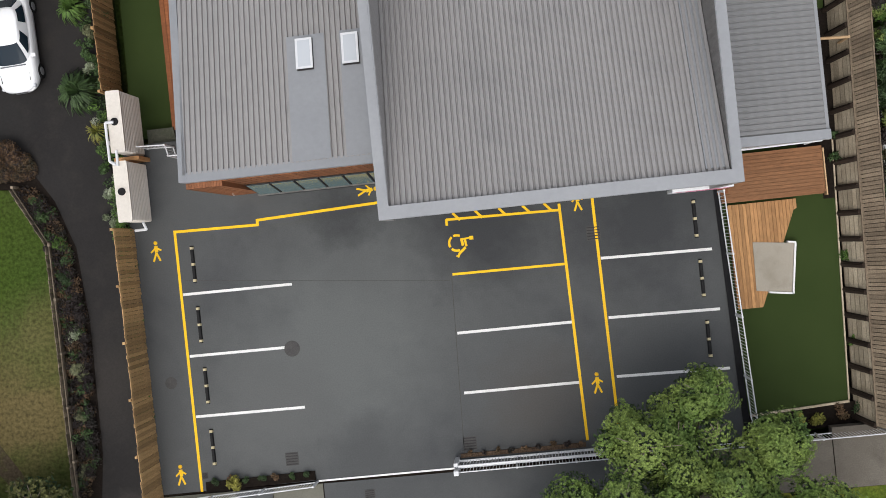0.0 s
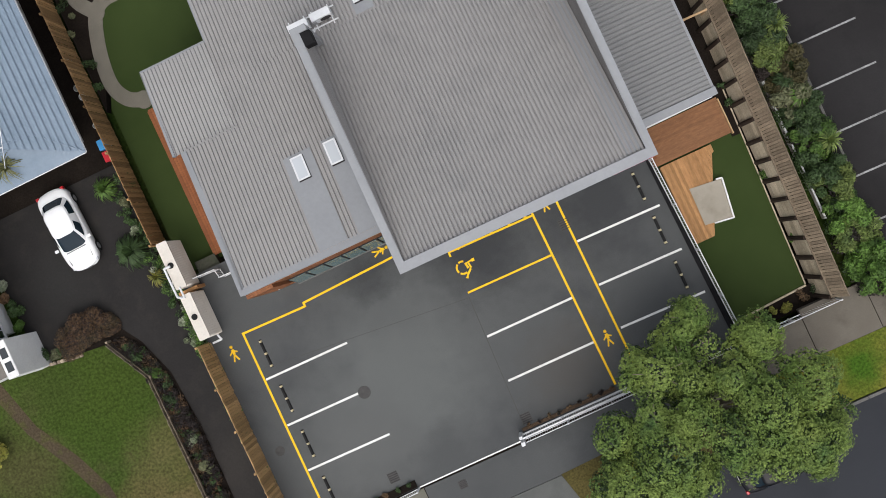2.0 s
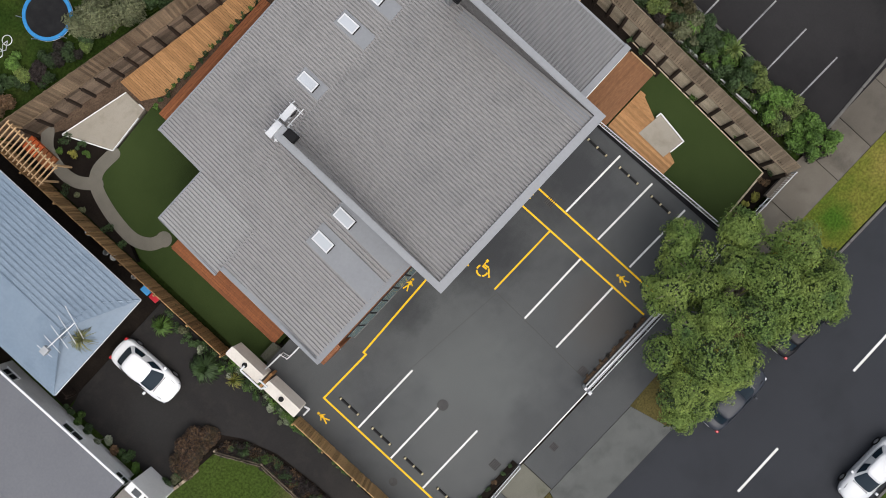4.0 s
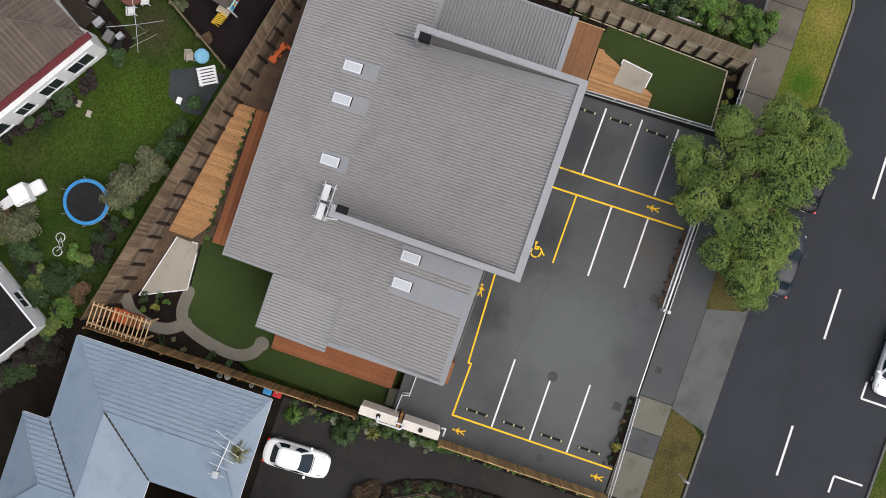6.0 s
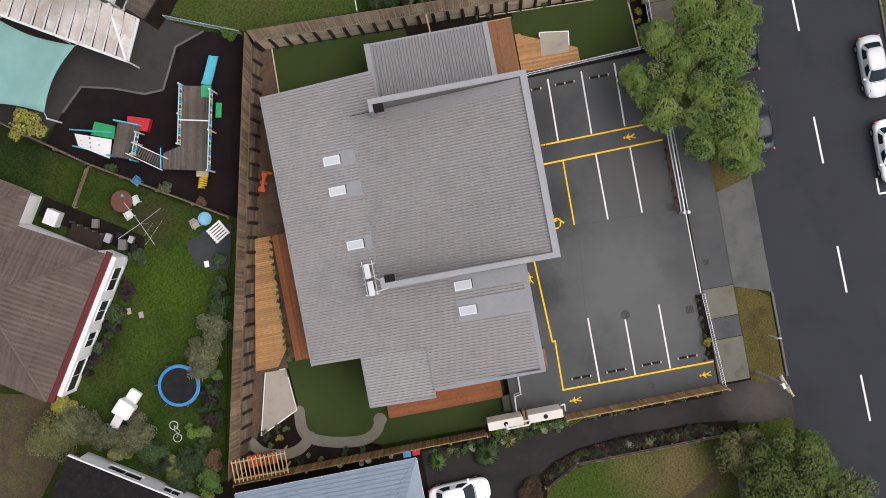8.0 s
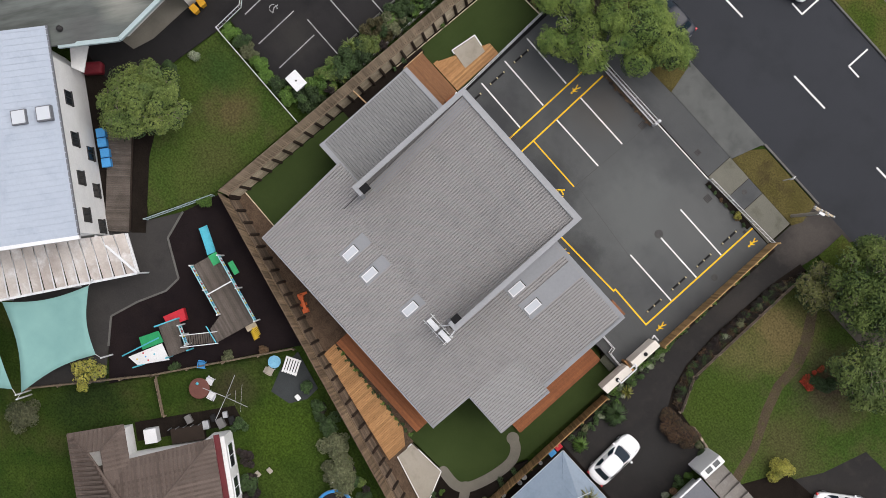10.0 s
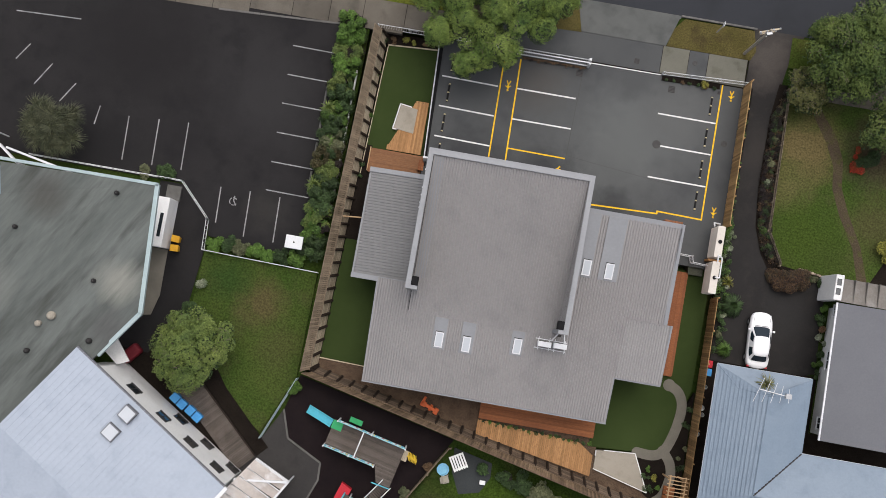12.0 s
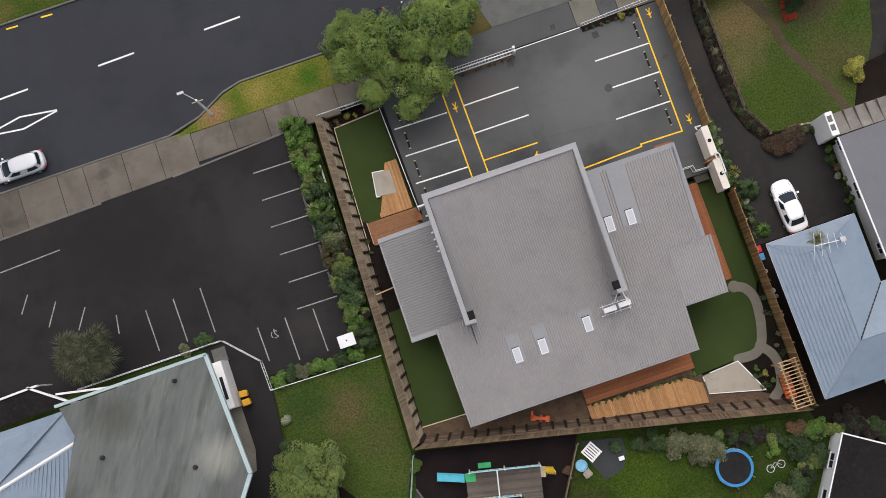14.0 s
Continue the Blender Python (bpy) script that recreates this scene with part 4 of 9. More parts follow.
for i in range(6):
    x = 11.1 + i * 0.93
    win = part("window", leaning(x, x + 0.9, FY + 0.34, FY + 0.1, 1.15, 3.1, 0.06), WALLD, centre, "dark-framed awning window, teal sky reflection put into its glass")
    part("pane", leaning(x + 0.05, x + 0.86, FY + 0.352, FY + 0.118, 1.22, 3.05, 0.03), GLASSW, win)
part("wall", box(11.0, 16.74, 3.0, FY + 0.05, 0.0, 3.1), WALLD, centre, "charcoal wall behind the windows")
part("plinth", softbox(11.0, 16.72, 3.0, FY + 0.36, 0.0, 1.05, 0.02, 1), WALLD, centre, "charcoal block plinth")
part("sill", softbox(11.0, 16.72, FY + 0.3, FY + 0.4, 1.05, 1.13, 0.015, 1), CONCRETE, centre, "thin grey sill under the windows")
for i in range(5):
    x = 1.2 + i * 1.55
    win = part("window", box(x, x + 1.45, 5.35, 5.47, 0.05, 2.8), DARK, centre, "dark-framed glazed door")
    part("pane", box(x + 0.07, x + 1.38, 5.4, 5.485, 0.1, 2.7), GLASS, win)
for i in range(3):
    x = -4.3 + i * 1.15
    win = part("window", box(x, x + 1.05, 4.1, 4.37, YARD + 0.3, 1.9), WHITE, centre, "white-framed sliding door")
    part("pane", box(x + 0.06, x + 0.99, 4.3, 4.385, YARD + 0.36, 1.84), GLASS, win)
part("eave_rail", tube((-4.75, 4.46, 2.35), (-1.0, 4.5, 2.3), 0.045), WHITE, centre, "white pipe below the eave")
for y in (3.5, 2.95, 2.38, 2.0, 4.85):
    part("bracket", softbox(-0.86, -0.68, y - 0.06, y + 0.06, 3.7, 3.8, 0.01, 1), WHITE, centre, "small white bracket on the parapet")
SIGNP = mat("pink_sign_panel", (0.55, 0.10, 0.22), (0.6, 0.14, 0.26), 0.5, 2, 10, 0.05, 0.0)
sign = part("sign_board", softbox(-1.2, 1.0, 5.7, 5.84, 2.0, 3.5, 0.02, 1), WHITE, centre, "white sign board with a pink band and plain bars")
part("sign_band", box(-1.1, 0.9, 5.8, 5.846, 3.0, 3.4), SIGNP, sign)
part("sign_bar", box(-1.0, 0.4, 5.8, 5.846, 2.4, 2.6), SIGNP, sign)
for x, z in ((17.7, 1.2), (17.85, 0.5)):
    part("tap_rail", tube((x, 3.7, z), (x, 4.0, z), 0.03, None, 6), WHITE, centre, "white tap bracket")
# downpipes
for x, y in ((18.12, 3.3), (-4.72, 4.4), (11.15, 3.86)):
    part("downpipe", tube((x, y, 0.0), (x, y, 2.4), 0.04), WHITE, centre, "white downpipe")


def skylight(x, y, zf, w=0.54, d=1.06, pad=None):
    slope = 0.24
    t = part("skylight", bmesh.new(), FLASH, centre, "white-glazed roof skylight with a steel kerb")
    z = zf(x, y)
    bm = bmesh.new()

    def quadbox(x0, x1, y0, y1, a, b):
        hexa(bm, [(x0, y0, zf(x0, y0) + a), (x1, y0, zf(x1, y0) + a), (x1, y1, zf(x1, y1) + a), (x0, y1, zf(x0, y1) + a), (x0, y0, zf(x0, y0) + b), (x1, y0, zf(x1, y0) + b), (x1, y1, zf(x1, y1) + b), (x0, y1, zf(x0, y1) + b)])

    # dark kerb reaches further out on its -x and +y sides
    quadbox(x - w / 2 - 0.05, x + w / 2, y - d / 2, y + d / 2 + 0.09, -0.1, 0.16)
    part("kerb", bm, IRON, t, "dark kerb, wider on two sides")
    bm = bmesh.new()
    quadbox(x - w / 2 - 0.03, x + w / 2 + 0.03, y - d / 2 - 0.03, y + d / 2 + 0.03, 0.16, 0.2)
    part("frame", bm, WHITE, t)
    bm = bmesh.new()
    quadbox(x - w / 2 + 0.05, x + w / 2 - 0.05, y - d / 2 + 0.05, y + d / 2 - 0.05, 0.195, 0.206)
    part("pane", bm, SKYGLASS, t)
    if pad:
        bm = bmesh.new()
        quadbox(pad[0], pad[1], y - d / 2 - 0.15, pad[2], -0.05, 0.1)
        part("flashing_sheet", bm, FLASH, t, "flat grey flashing sheet running upslope")


skylight(2.3, -7.3, LZ, pad=(1.8, 2.75, -5.7))
skylight(4.32, -7.3, LZ, pad=(3.85, 4.8, -5.7))
skylight(8.0, -6.8, LZ, pad=(7.5, 8.4, -5.7))
skylight(11.84, -0.38, LZ, pad=(11.2, 12.2, 3.46))
skylight(13.48, -0.37, LZ, pad=(12.75, 14.1, 3.46))


# rooftop plant
def condenser(x, y):
    z = low_z(y) + 0.18
    t = thing("air_conditioner", "white outdoor air-conditioning unit on rooftop rails", "air conditioner", "rooftop units", at=(x, y, z))
    part("case", softbox(-0.48, 0.48, -0.19, 0.19, 0.05, 0.82, 0.02, 2), WHITE, t)
    part("fan_guard", tube((-0.15, 0.19, 0.43), (-0.15, 0.215, 0.43), 0.26, None, 16), IRON, t, "dark round fan guard")
    part("side_cover", box(0.3, 0.46, 0.19, 0.205, 0.1, 0.7), GALV, t)
    for sx in (-0.35, 0.35):
        part("foot", box(sx - 0.04, sx + 0.04, -0.22, 0.22, 0.0, 0.05), GALV, t)


condenser(9.85, -6.3), condenser(10.98, -6.25)
rack = thing("roof_rack", "white steel rails carrying rooftop units", "rack")
for y in (-6.62, -5.95):
    part("rail", box(9.2, 11.5, y - 0.03, y + 0.03, low_z(y) + 0.09, low_z(y) + 0.16), WHITE, rack)
for x in (9.45, 10.25, 10.65, 11.4):
    part("cross_rail", box(x - 0.025, x + 0.025, -6.75, -5.8, low_z(-6.2) + 0.13, low_z(-6.2) + 0.18), WHITE, rack)
    part("leg", box(x - 0.03, x + 0.03, -6.65, -6.58, low_z(-6.6) - 0.02, low_z(-6.6) + 0.12), WHITE, rack)
pipe = thing("refrigerant_pipe", "white lagged pipe from rooftop unit to parapet", "pipe")
for a, b in (((10.35, -5.95, low_z(-5.9) + 0.3), (10.75, -5.35, 4.5)), ((11.3, -6.1, low_z(-6.1) + 0.3), (11.15, -5.2, 4.5)), ((10.75, -5.35, 4.5), (10.8, -5.05, 4.6))):
    part("pipe_run", tube(a, b, 0.05), WHITE, pipe)

# ---- fences, decks and yard furniture ----
def lerp3(a, b, t):
    return tuple(a[i] + (b[i] - a[i]) * t for i in range(3))


def retaining_fence(name, in_a, in_b, mid_a, mid_b, out_a, out_b, label, posts, lower=SLEEPER, upper=PALING, zo=1.75, foot=0.26, head=1.0):
    """A battered timber wall with raking posts and a paling fence above, between plan ends a and b."""
    t = thing(name, label, "fence", kind="structure")
    core = bmesh.new()
    zi, zm = YARD - 0.1, 0.55
    hexa(core, [(*in_a, -1.4), (*out_a, -1.4), (*out_b, -1.4), (*in_b, -1.4), (*in_a, zi - 0.2), (*mid_a, zm - 0.1), (*mid_b, zm - 0.1), (*in_b, zi - 0.2)])
    part("bank", core, SOIL, t)
    L = math.dist(in_a, in_b)
    # sleepers of the lower wall, in bays between posts
    n = posts
    sl = bmesh.new()
    for i in range(n):
        for r in range(5):
            t0, t1 = (i + 0.06) / n, (i + 0.98) / n
            s0, s1 = r / 5 + 0.01, (r + 1) / 5 - 0.015
            p = [lerp3(lerp3((*in_a, zi), (*in_b, zi), q), lerp3((*mid_a, zm), (*mid_b, zm), q), s) for q, s in ((t0, s0), (t1, s0), (t1, s1), (t0, s1))]
            jut = random.uniform(0, 0.02)
            hexa(sl, [(x, y, z - 0.06) for x, y, z in p] + [(x, y, z + 0.015 + jut) for x, y, z in p])
    part("sleeper_wall", sl, lower, t, "weathered timber sleepers", kind="stuff")
    for i in range(n + 1):
        q = i / n
        a = lerp3((*in_a, zi), (*in_b, zi), q)
        b = lerp3(a, lerp3((*mid_a, zm), (*mid_b, zm), q), head)
        d = Vector((b[0] - a[0], b[1] - a[1], 0)).normalized()
        a = (a[0] - d.x * foot, a[1] - d.y * foot, zi - 0.3)
        # dark posts drawn thicker so that they take in the shadow beside them
        part("post", tube(a, (b[0] - d.x * 0.02, b[1] - d.y * 0.02, b[2] + 0.18), 0.125, 0.11, 7), DARKPOST, t)
    # palings
    m = int(L / 0.155)
    pal = bmesh.new()
    for i in range(m):
        q0, q1 = i / m, (i + 0.86) / m
        s1 = 1.0 + random.uniform(-0.07, 0.05)
        p = [lerp3(lerp3((*mid_a, zm + 0.04), (*mid_b, zm + 0.04), q), lerp3((*out_a, zo), (*out_b, zo), q), s) for q, s in ((q0, 0), (q1, 0), (q1, s1), (q0, s1))]
        h = random.uniform(0, 0.04)
        hexa(pal, [(x, y, z - 0.03) for x, y, z in p] + [(x, y, z + h) for x, y, z in p])
    part("palings", pal, upper, t, "weathered timber palings", kind="stuff")
    cap = bmesh.new()
    for a, b, z, w in ((mid_a, mid_b, zm + 0.03, 0.12), (out_a, out_b, zo - 0.02, 0.05)):
        bar(a, b, w, z - 0.03, z + 0.03, cap)
    part("rail", cap, upper, t)
    bk = bmesh.new()
    bar(out_a, out_b, 0.04, -0.5, zo - 0.06, bk)
    part("back_boards", bk, PALING, t)


retaining_fence("retaining_fence", (-5.78, 15.3), (-6.55, -10.9), (-6.22, 15.5), (-7.0, -11.3), (-6.68, 15.55), (-7.5, -11.5), "battered timber retaining wall with raking posts and palings above", 26, SLEEPER, PALING, 1.75, 0.2, 0.88)
retaining_fence("retaining_fence", (-6.5, -11.0), (21.9, -17.35), (-6.85, -11.45), (22.05, -17.95), (-7.35, -11.55), (22.1, -18.35), "battered timber retaining wall along the rear boundary with palings above", 29, DARKSLEEP, PALINGB, 2.15, 0.12, 0.72)


def paling_fence(a, b, h, z0, label, material=PALING, step=0.15):
    t = thing("paling_fence", label, "fence", kind="structure")
    d = Vector((b[0] - a[0], b[1] - a[1]))
    L = d.length
    d.normalize()
    s = Vector((-d.y, d.x))
    n = int(L / step)
    me = []
    for k in range(3):
        e = 0.012 * k
        me.append(mesh_of("paling", hexa(bmesh.new(), [(0, -0.012, 0), (step * 0.9, -0.012 + e, 0), (step * 0.9, 0.012 + e, 0), (0, 0.012, 0), (0, -0.012, h), (step * 0.9, -0.012 + e, h - e), (step * 0.9, 0.012 + e, h - e), (0, 0.012, h)]), material))
    ang = math.atan2(d.y, d.x)
    for i in range(n):
        x, y = a[0] + d.x * i * step, a[1] + d.y * i * step
        m = Matrix.Translation((x + s.x * random.uniform(-0.012, 0.012), y, z0 + random.uniform(-0.03, 0.02))) @ Matrix.Rotation(ang + random.uniform(-0.06, 0.06), 4, "Z")
        piece("paling", me[i % 3], t, m)
    for z in (0.35, h * 0.55, h - 0.28):
        part("rail", bar((a[0] - s.x * 0.06, a[1] - s.y * 0.06), (b[0] - s.x * 0.06, b[1] - s.y * 0.06), 0.05, z0 + z - 0.045, z0 + z + 0.045), material, t)
    for p, ang2, i, m2 in along(a, b, 2.4):
        part("post", box(p.x - s.x * 0.12 - 0.05, p.x - s.x * 0.12 + 0.05, p.y - s.y * 0.12 - 0.05, p.y - s.y * 0.12 + 0.05, z0 - 0.2, z0 + h - 0.1), material, t)


paling_fence((22.3, 4.9), (22.25, 16.1), 2.3, -0.1, "brown timber paling fence beside the car park", PALINGR)
paling_fence((22.5, -18.2), (22.4, -0.6), 2.3, -0.6, "red-brown timber paling fence along the turf yard", PALINGD)
paling_fence((-1.0, -24.2), (4.5, -15.2), 0.9, -0.1, "low weathered paling fence behind the playground", PALING)
paling_fence((-6.3, -31.5), (-1.0, -24.2), 0.9, -0.1, "low weathered paling fence behind the playground", PALING)


def railing(name, a, b, h, z0, label, gap=0.13, bay=2.3, double=False):
    """White tubular fence: posts, rails and close balusters."""
    t = thing(name, label, "fence", kind="structure")
    bal = mesh_of("baluster", tube((0, 0, 0.12), (0, 0, h - 0.05), 0.012, None, 5), WHITE)
    d = Vector((b[0] - a[0], b[1] - a[1]))
    n = int(d.length / gap)
    for i in range(n):
        p = (a[0] + d.x * (i + 0.5) / n, a[1] + d.y * (i + 0.5) / n, z0)
        piece("baluster", bal, t, Matrix.Translation(p))
    for z in (0.12, h - 0.05):
        part("rail", tube((*a, z0 + z), (*b, z0 + z), 0.026, None, 6), WHITE, t)
    for p, ang, i, m in along(a, b, bay):
        part("post", box(p.x - 0.035, p.x + 0.035, p.y - 0.035, p.y + 0.035, z0 - 0.1, z0 + h), WHITE, t)
    return t


railing("yard_fence", (-1.22, 5.9), (-1.62, 15.6), 1.35, 0.05, "white tubular steel fence between car park and yard")
railing("street_fence", (-6.5, 15.72), (-1.6, 15.75), 1.2, -0.2, "white tubular steel fence facing the footpath")
railing("street_fence", (-1.6, 15.75), (10.0, 15.78), 1.0, 0.0, "white tubular steel fence along the car park front")
railing("street_fence", (15.8, 15.85), (22.35, 16.15), 1.0, 0.0, "white tubular steel fence beside the vehicle entrance")
g = thing("sliding_gate", "white steel sliding gate drawn back along the fence", "gate")
bal = mesh_of("baluster", tube((0, 0, 0.12), (0, 0, 1.1), 0.014, None, 5), WHITE)
for i in range(44):
    piece("baluster", bal, g, Matrix.Translation((4.4 + i * 0.125, 15.5 + i * 0.0008, 0)))
for z in (0.1, 1.1):
    part("rail", box(4.3, 10.0, 15.47, 15.55, z - 0.04, z + 0.04), WHITE, g)
for x in (4.3, 10.0):
    part("stile", box(x - 0.04, x + 0.04, 15.47, 15.55, 0.05, 1.14), WHITE, g)
part("gate_post", softbox(9.95, 10.15, 15.65, 15.85, 0, 1.25, 0.02, 1), WHITE, g)
part("gate_post", softbox(9.95, 10.12, 15.35, 15.5, 0, 1.25, 0.02, 1), WHITE, g)
part("planter_strip", prism([(4.9, 15.22), (9.9, 15.24), (9.9, 15.4), (4.9, 15.4)], -0.2, 0.05), BARK, None, "narrow bark planting strip behind the front fence", "garden bed", kind="structure")
part("planter_strip", prism([(15.85, 15.4), (20.4, 15.48), (20.4, 15.86), (15.85, 15.77)], -0.2, 0.06), SOIL, None, "narrow dark planting strip behind the front fence", "garden bed", kind="structure")
plate = part("fence_plate", box(-4.2, -3.4, 15.74, 15.78, 0.55, 0.85), WHITE, None, "small white plate on the street fence", "plate")


def boards(name, label, rects, z, material, axis, th=0.035, cat="deck", step=0.14):
    """Separate deck boards over joists; rects give (start, end) of each board as functions of its place."""
    t = thing(name, label, cat)
    lo, hi, f0, f1 = rects
    n = int((hi - lo) / step)
    for i in range(n):
        u = lo + i * step
        g, top = u + step - 0.012, z + random.uniform(-0.003, 0.003)
        q = [(u, f0(u)), (g, f0(g)), (g, f1(g)), (u, f1(u))]
        if axis == "x":
            q = [(y, x) for x, y in q]
        bm = prism(q, z - th, top)
        part("deck_board", bm, material, t)
    return t


d1 = boards("bench_deck", "red-brown stained timber deck along the rear wall", (-12.72, -11.1, lambda u: 6.3, lambda u: 15.18), YARD + 0.42, DECKRED, "x")
part("skirt", box(6.35, 15.1, -12.66, -11.2, YARD - 0.3, YARD + 0.38), DECKRED, d1)
d2 = boards("bench_deck", "red-brown stained timber deck along the side wall", (18.9, 20.42, lambda u: -7.08, lambda u: 1.0), YARD + 0.42, DECKRED, "y")
part("skirt", box(18.95, 20.36, -7.02, 0.95, YARD - 0.3, YARD + 0.38), DECKRED, d2)
jag = lambda u: 0.12 * ((u * 2.3) % 1.0)  # noqa: E731
d3 = boards("ramp_deck", "tan timber ramp of cross boards with ragged ends", (6.3, 15.48, lambda u: -13.95 - (u - 6.3) * 0.185, lambda u: (-12.78 - (u - 6.3) * 0.05 - jag(u)) if u < 14.2 else -13.2 - (u - 14.2) * 0.7), YARD + 0.2, DECKTAN, "y")
part("joist", bar((6.4, -13.4), (15.3, -14.5), 0.5, YARD - 0.3, YARD + 0.16), DARKPOST, d3)
d4 = boards("upper_deck", "brown stained timber deck outside the side room", (4.5, 6.45, lambda u: -5.45, lambda u: -1.35), YARD + 0.35, DECKBR, "x")
part("skirt", box(-5.4, -1.4, 4.52, 6.38, YARD - 0.3, YARD + 0.3), DECKBR, d4)
part("edge_board", bar((-5.5, 4.6), (-5.5, 6.46), 0.05, YARD, YARD + 0.37), PINE, d4)
d5 = boards("lower_deck", "pale tan timber deck stepping down to the turf", (-4.3, -1.5, lambda u: 6.47, lambda u: min(10.62, 6.6 + max(0.1, u + 4.3) * 2.4)), YARD + 0.22, DECKTAN, "y")
part("skirt", prism([(-4.1, 6.5), (-1.6, 6.5), (-1.65, 10.5), (-2.6, 10.5)], YARD - 0.3, YARD + 0.18), DECKTAN, d5)
stp = thing("step_block", "small red-brown timber step by the fence", "step")
for i in range(3):
    part("tread", box(-1.6 + 0.14 * i, -1.47 + 0.14 * i, 5.2, 6.0, -0.4, 0.12), DECKRED, stp)


# pergola
per = thing("pergola", "new pine pergola with close rafters over a garden gate", "pergola")
for x in (20.95, 22.1):
    part("beam", box(x - 0.045, x + 0.045, -18.0, -14.2, 1.85, 2.0), PINE, per)
    for y in (-17.7, -14.5):
        part("post", box(x - 0.05, x + 0.05, y - 0.05, y + 0.05, YARD - 0.2, 1.85), PINE, per)
for i in range(14):
    y = -17.9 + i * 0.28
    part("rafter", box(20.75, 22.3, y - 0.03, y + 0.03, 2.0, 2.12), PINE, per)
ORANGE = mat("orange_plastic", (0.62, 0.13, 0.035), (0.5, 0.10, 0.03), 0.5, 2, 20, 0.08, 0.0)
for i in range(6):
    part("seat_slat", box(21.1, 21.95, -17.3 + i * 0.34, -17.02 + i * 0.34, YARD, YARD + 0.35), ORANGE if i < 3 else DECKRED, per, "orange-red seat slat")


# water tanks
def tank(y0, y1, label):
    t = thing("water_tank", label, "water tank", "slimline tanks")
    bm = bmesh.new()
    n = 13
    prof = []
    for i in range(n):
        z = 0.05 + i * 2.2 / n
        prof += [(0.25, z), (0.25, z + 2.2 / n * 0.35), (0.28, z + 2.2 / n * 0.55), (0.28, z + 2.2 / n * 0.85)]
    outline = []
    for sy, cy in ((1, y1 - 0.36), (-1, y0 + 0.36)):
        for k in range(9):
            a = radians(k * 22.5) if sy > 0 else radians(180 + k * 22.5)
            c, s = math.cos(a), math.sin(a)
            outline.append((math.copysign(abs(c) ** 0.2, c), math.copysign(abs(s) ** 0.2, s), cy))
    rings = [[bm.verts.new((21.73 + r * c, cy + r * s, z)) for c, s, cy in outline] for r, z in prof]
    for p, q in zip(rings, rings[1:]):
        for i in range(len(p)):
            bm.faces.new((p[i], p[(i + 1) % len(p)], q[(i + 1) % len(p)], q[i]))
    bm.faces.new(rings[0][::-1])
    part("shell", bm, TANKM, t, "corrugated off-white steel shell")
    part("lid", prism([(21.73 + 0.285 * c, cy + 0.3 * s) for c, s, cy in outline], 2.23, 2.29), TANKM, t, "flat off-white lid")
    cy = (y0 + y1) / 2
    part("inlet_strainer", tube((21.75, cy, 2.25), (21.75, cy, 2.36), 0.16, 0.14, 16), BLACK, t, "black inlet strainer")


tank(-0.5, 2.05, "slimline corrugated off-white water tank beside the fence")
tank(2.25, 4.75, "slimline corrugated off-white water tank by the car park")
pp = thing("overflow_pipe", "white plastic overflow pipe looped over two tanks", "pipe")
for a, b in (((21.75, 0.8, 2.4), (22.08, 0.8, 2.4)), ((22.08, 0.8, 2.4), (22.08, 2.3, 2.35)), ((22.08, 2.3, 2.35), (21.85, 2.45, 2.35)), ((21.78, 1.9, 2.34), (21.78, 2.5, 2.34)), ((21.4, 4.72, 1.3), (21.4, 5.0, 1.0)), ((21.4, 5.0, 1.0), (21.9, 5.0, 0.9))):
    part("pipe_run", tube(a, b, 0.055, None, 8), WHITE, pp)
part("pipe_foot", box(22.02, 22.14, 1.5, 1.64, 0, 2.32), WHITE, pp)
part("gate_panel", box(21.3, 22.3, 2.07, 2.22, 0.0, 1.3), DECKTAN, None, "orange-brown plywood panel between two tanks", "panel")
sg = thing("side_gate", "white tubular side gate with a stepped rail", "gate")
for a, b in (((18.2, 2.25), (20.15, 2.2)), ((20.15, 2.2), (20.25, 1.75)), ((20.25, 1.75), (21.35, 1.7))):
    for z in (0.15, 1.15):
        part("rail", tube((*a, z), (*b, z), 0.028, None, 6), WHITE, sg)
    for k in range(int(math.dist(a, b) / 0.13)):
        q = k * 0.13 / math.dist(a, b)
        part("baluster", tube((a[0] + (b[0] - a[0]) * q, a[1] + (b[1] - a[1]) * q, 0.15), (a[0] + (b[0] - a[0]) * q, a[1] + (b[1] - a[1]) * q, 1.15), 0.012, None, 4), WHITE, sg)
for p in ((18.2, 2.25), (20.15, 2.2), (20.25, 1.75), (21.35, 1.7)):
    part("post", tube((*p, -0.3), (*p, 1.25), 0.035, None, 6), WHITE, sg)
part("bridge_post", tube((-6.45, 0.62, 1.1), (-4.95, 0.68, 1.9), 0.055, None, 6, tube((-6.45, 0.62, -0.4), (-6.45, 0.62, 1.14), 0.055)), PINE, None, "pale timber brace from fence to side room", "brace")

# toy digger on the bark
dg = thing("toy_digger", "orange moulded plastic ride-on toy on bark chips", "toy", at=(2.3, -12.5, YARD))
part("seat", softbox(-0.55, -0.1, -0.2, 0.2, 0.15, 0.5, 0.05), ORANGE, dg)
part("body", softbox(-0.2, 0.75, -0.12, 0.14, 0.25, 0.45, 0.04), ORANGE, dg)
part("arm", softbox(-0.55, -0.35, -0.1, 0.55, 0.3, 0.5, 0.04), ORANGE, dg)
part("bucket", softbox(0.6, 0.95, -0.25, 0.25, 0.1, 0.4, 0.06), ORANGE, dg)
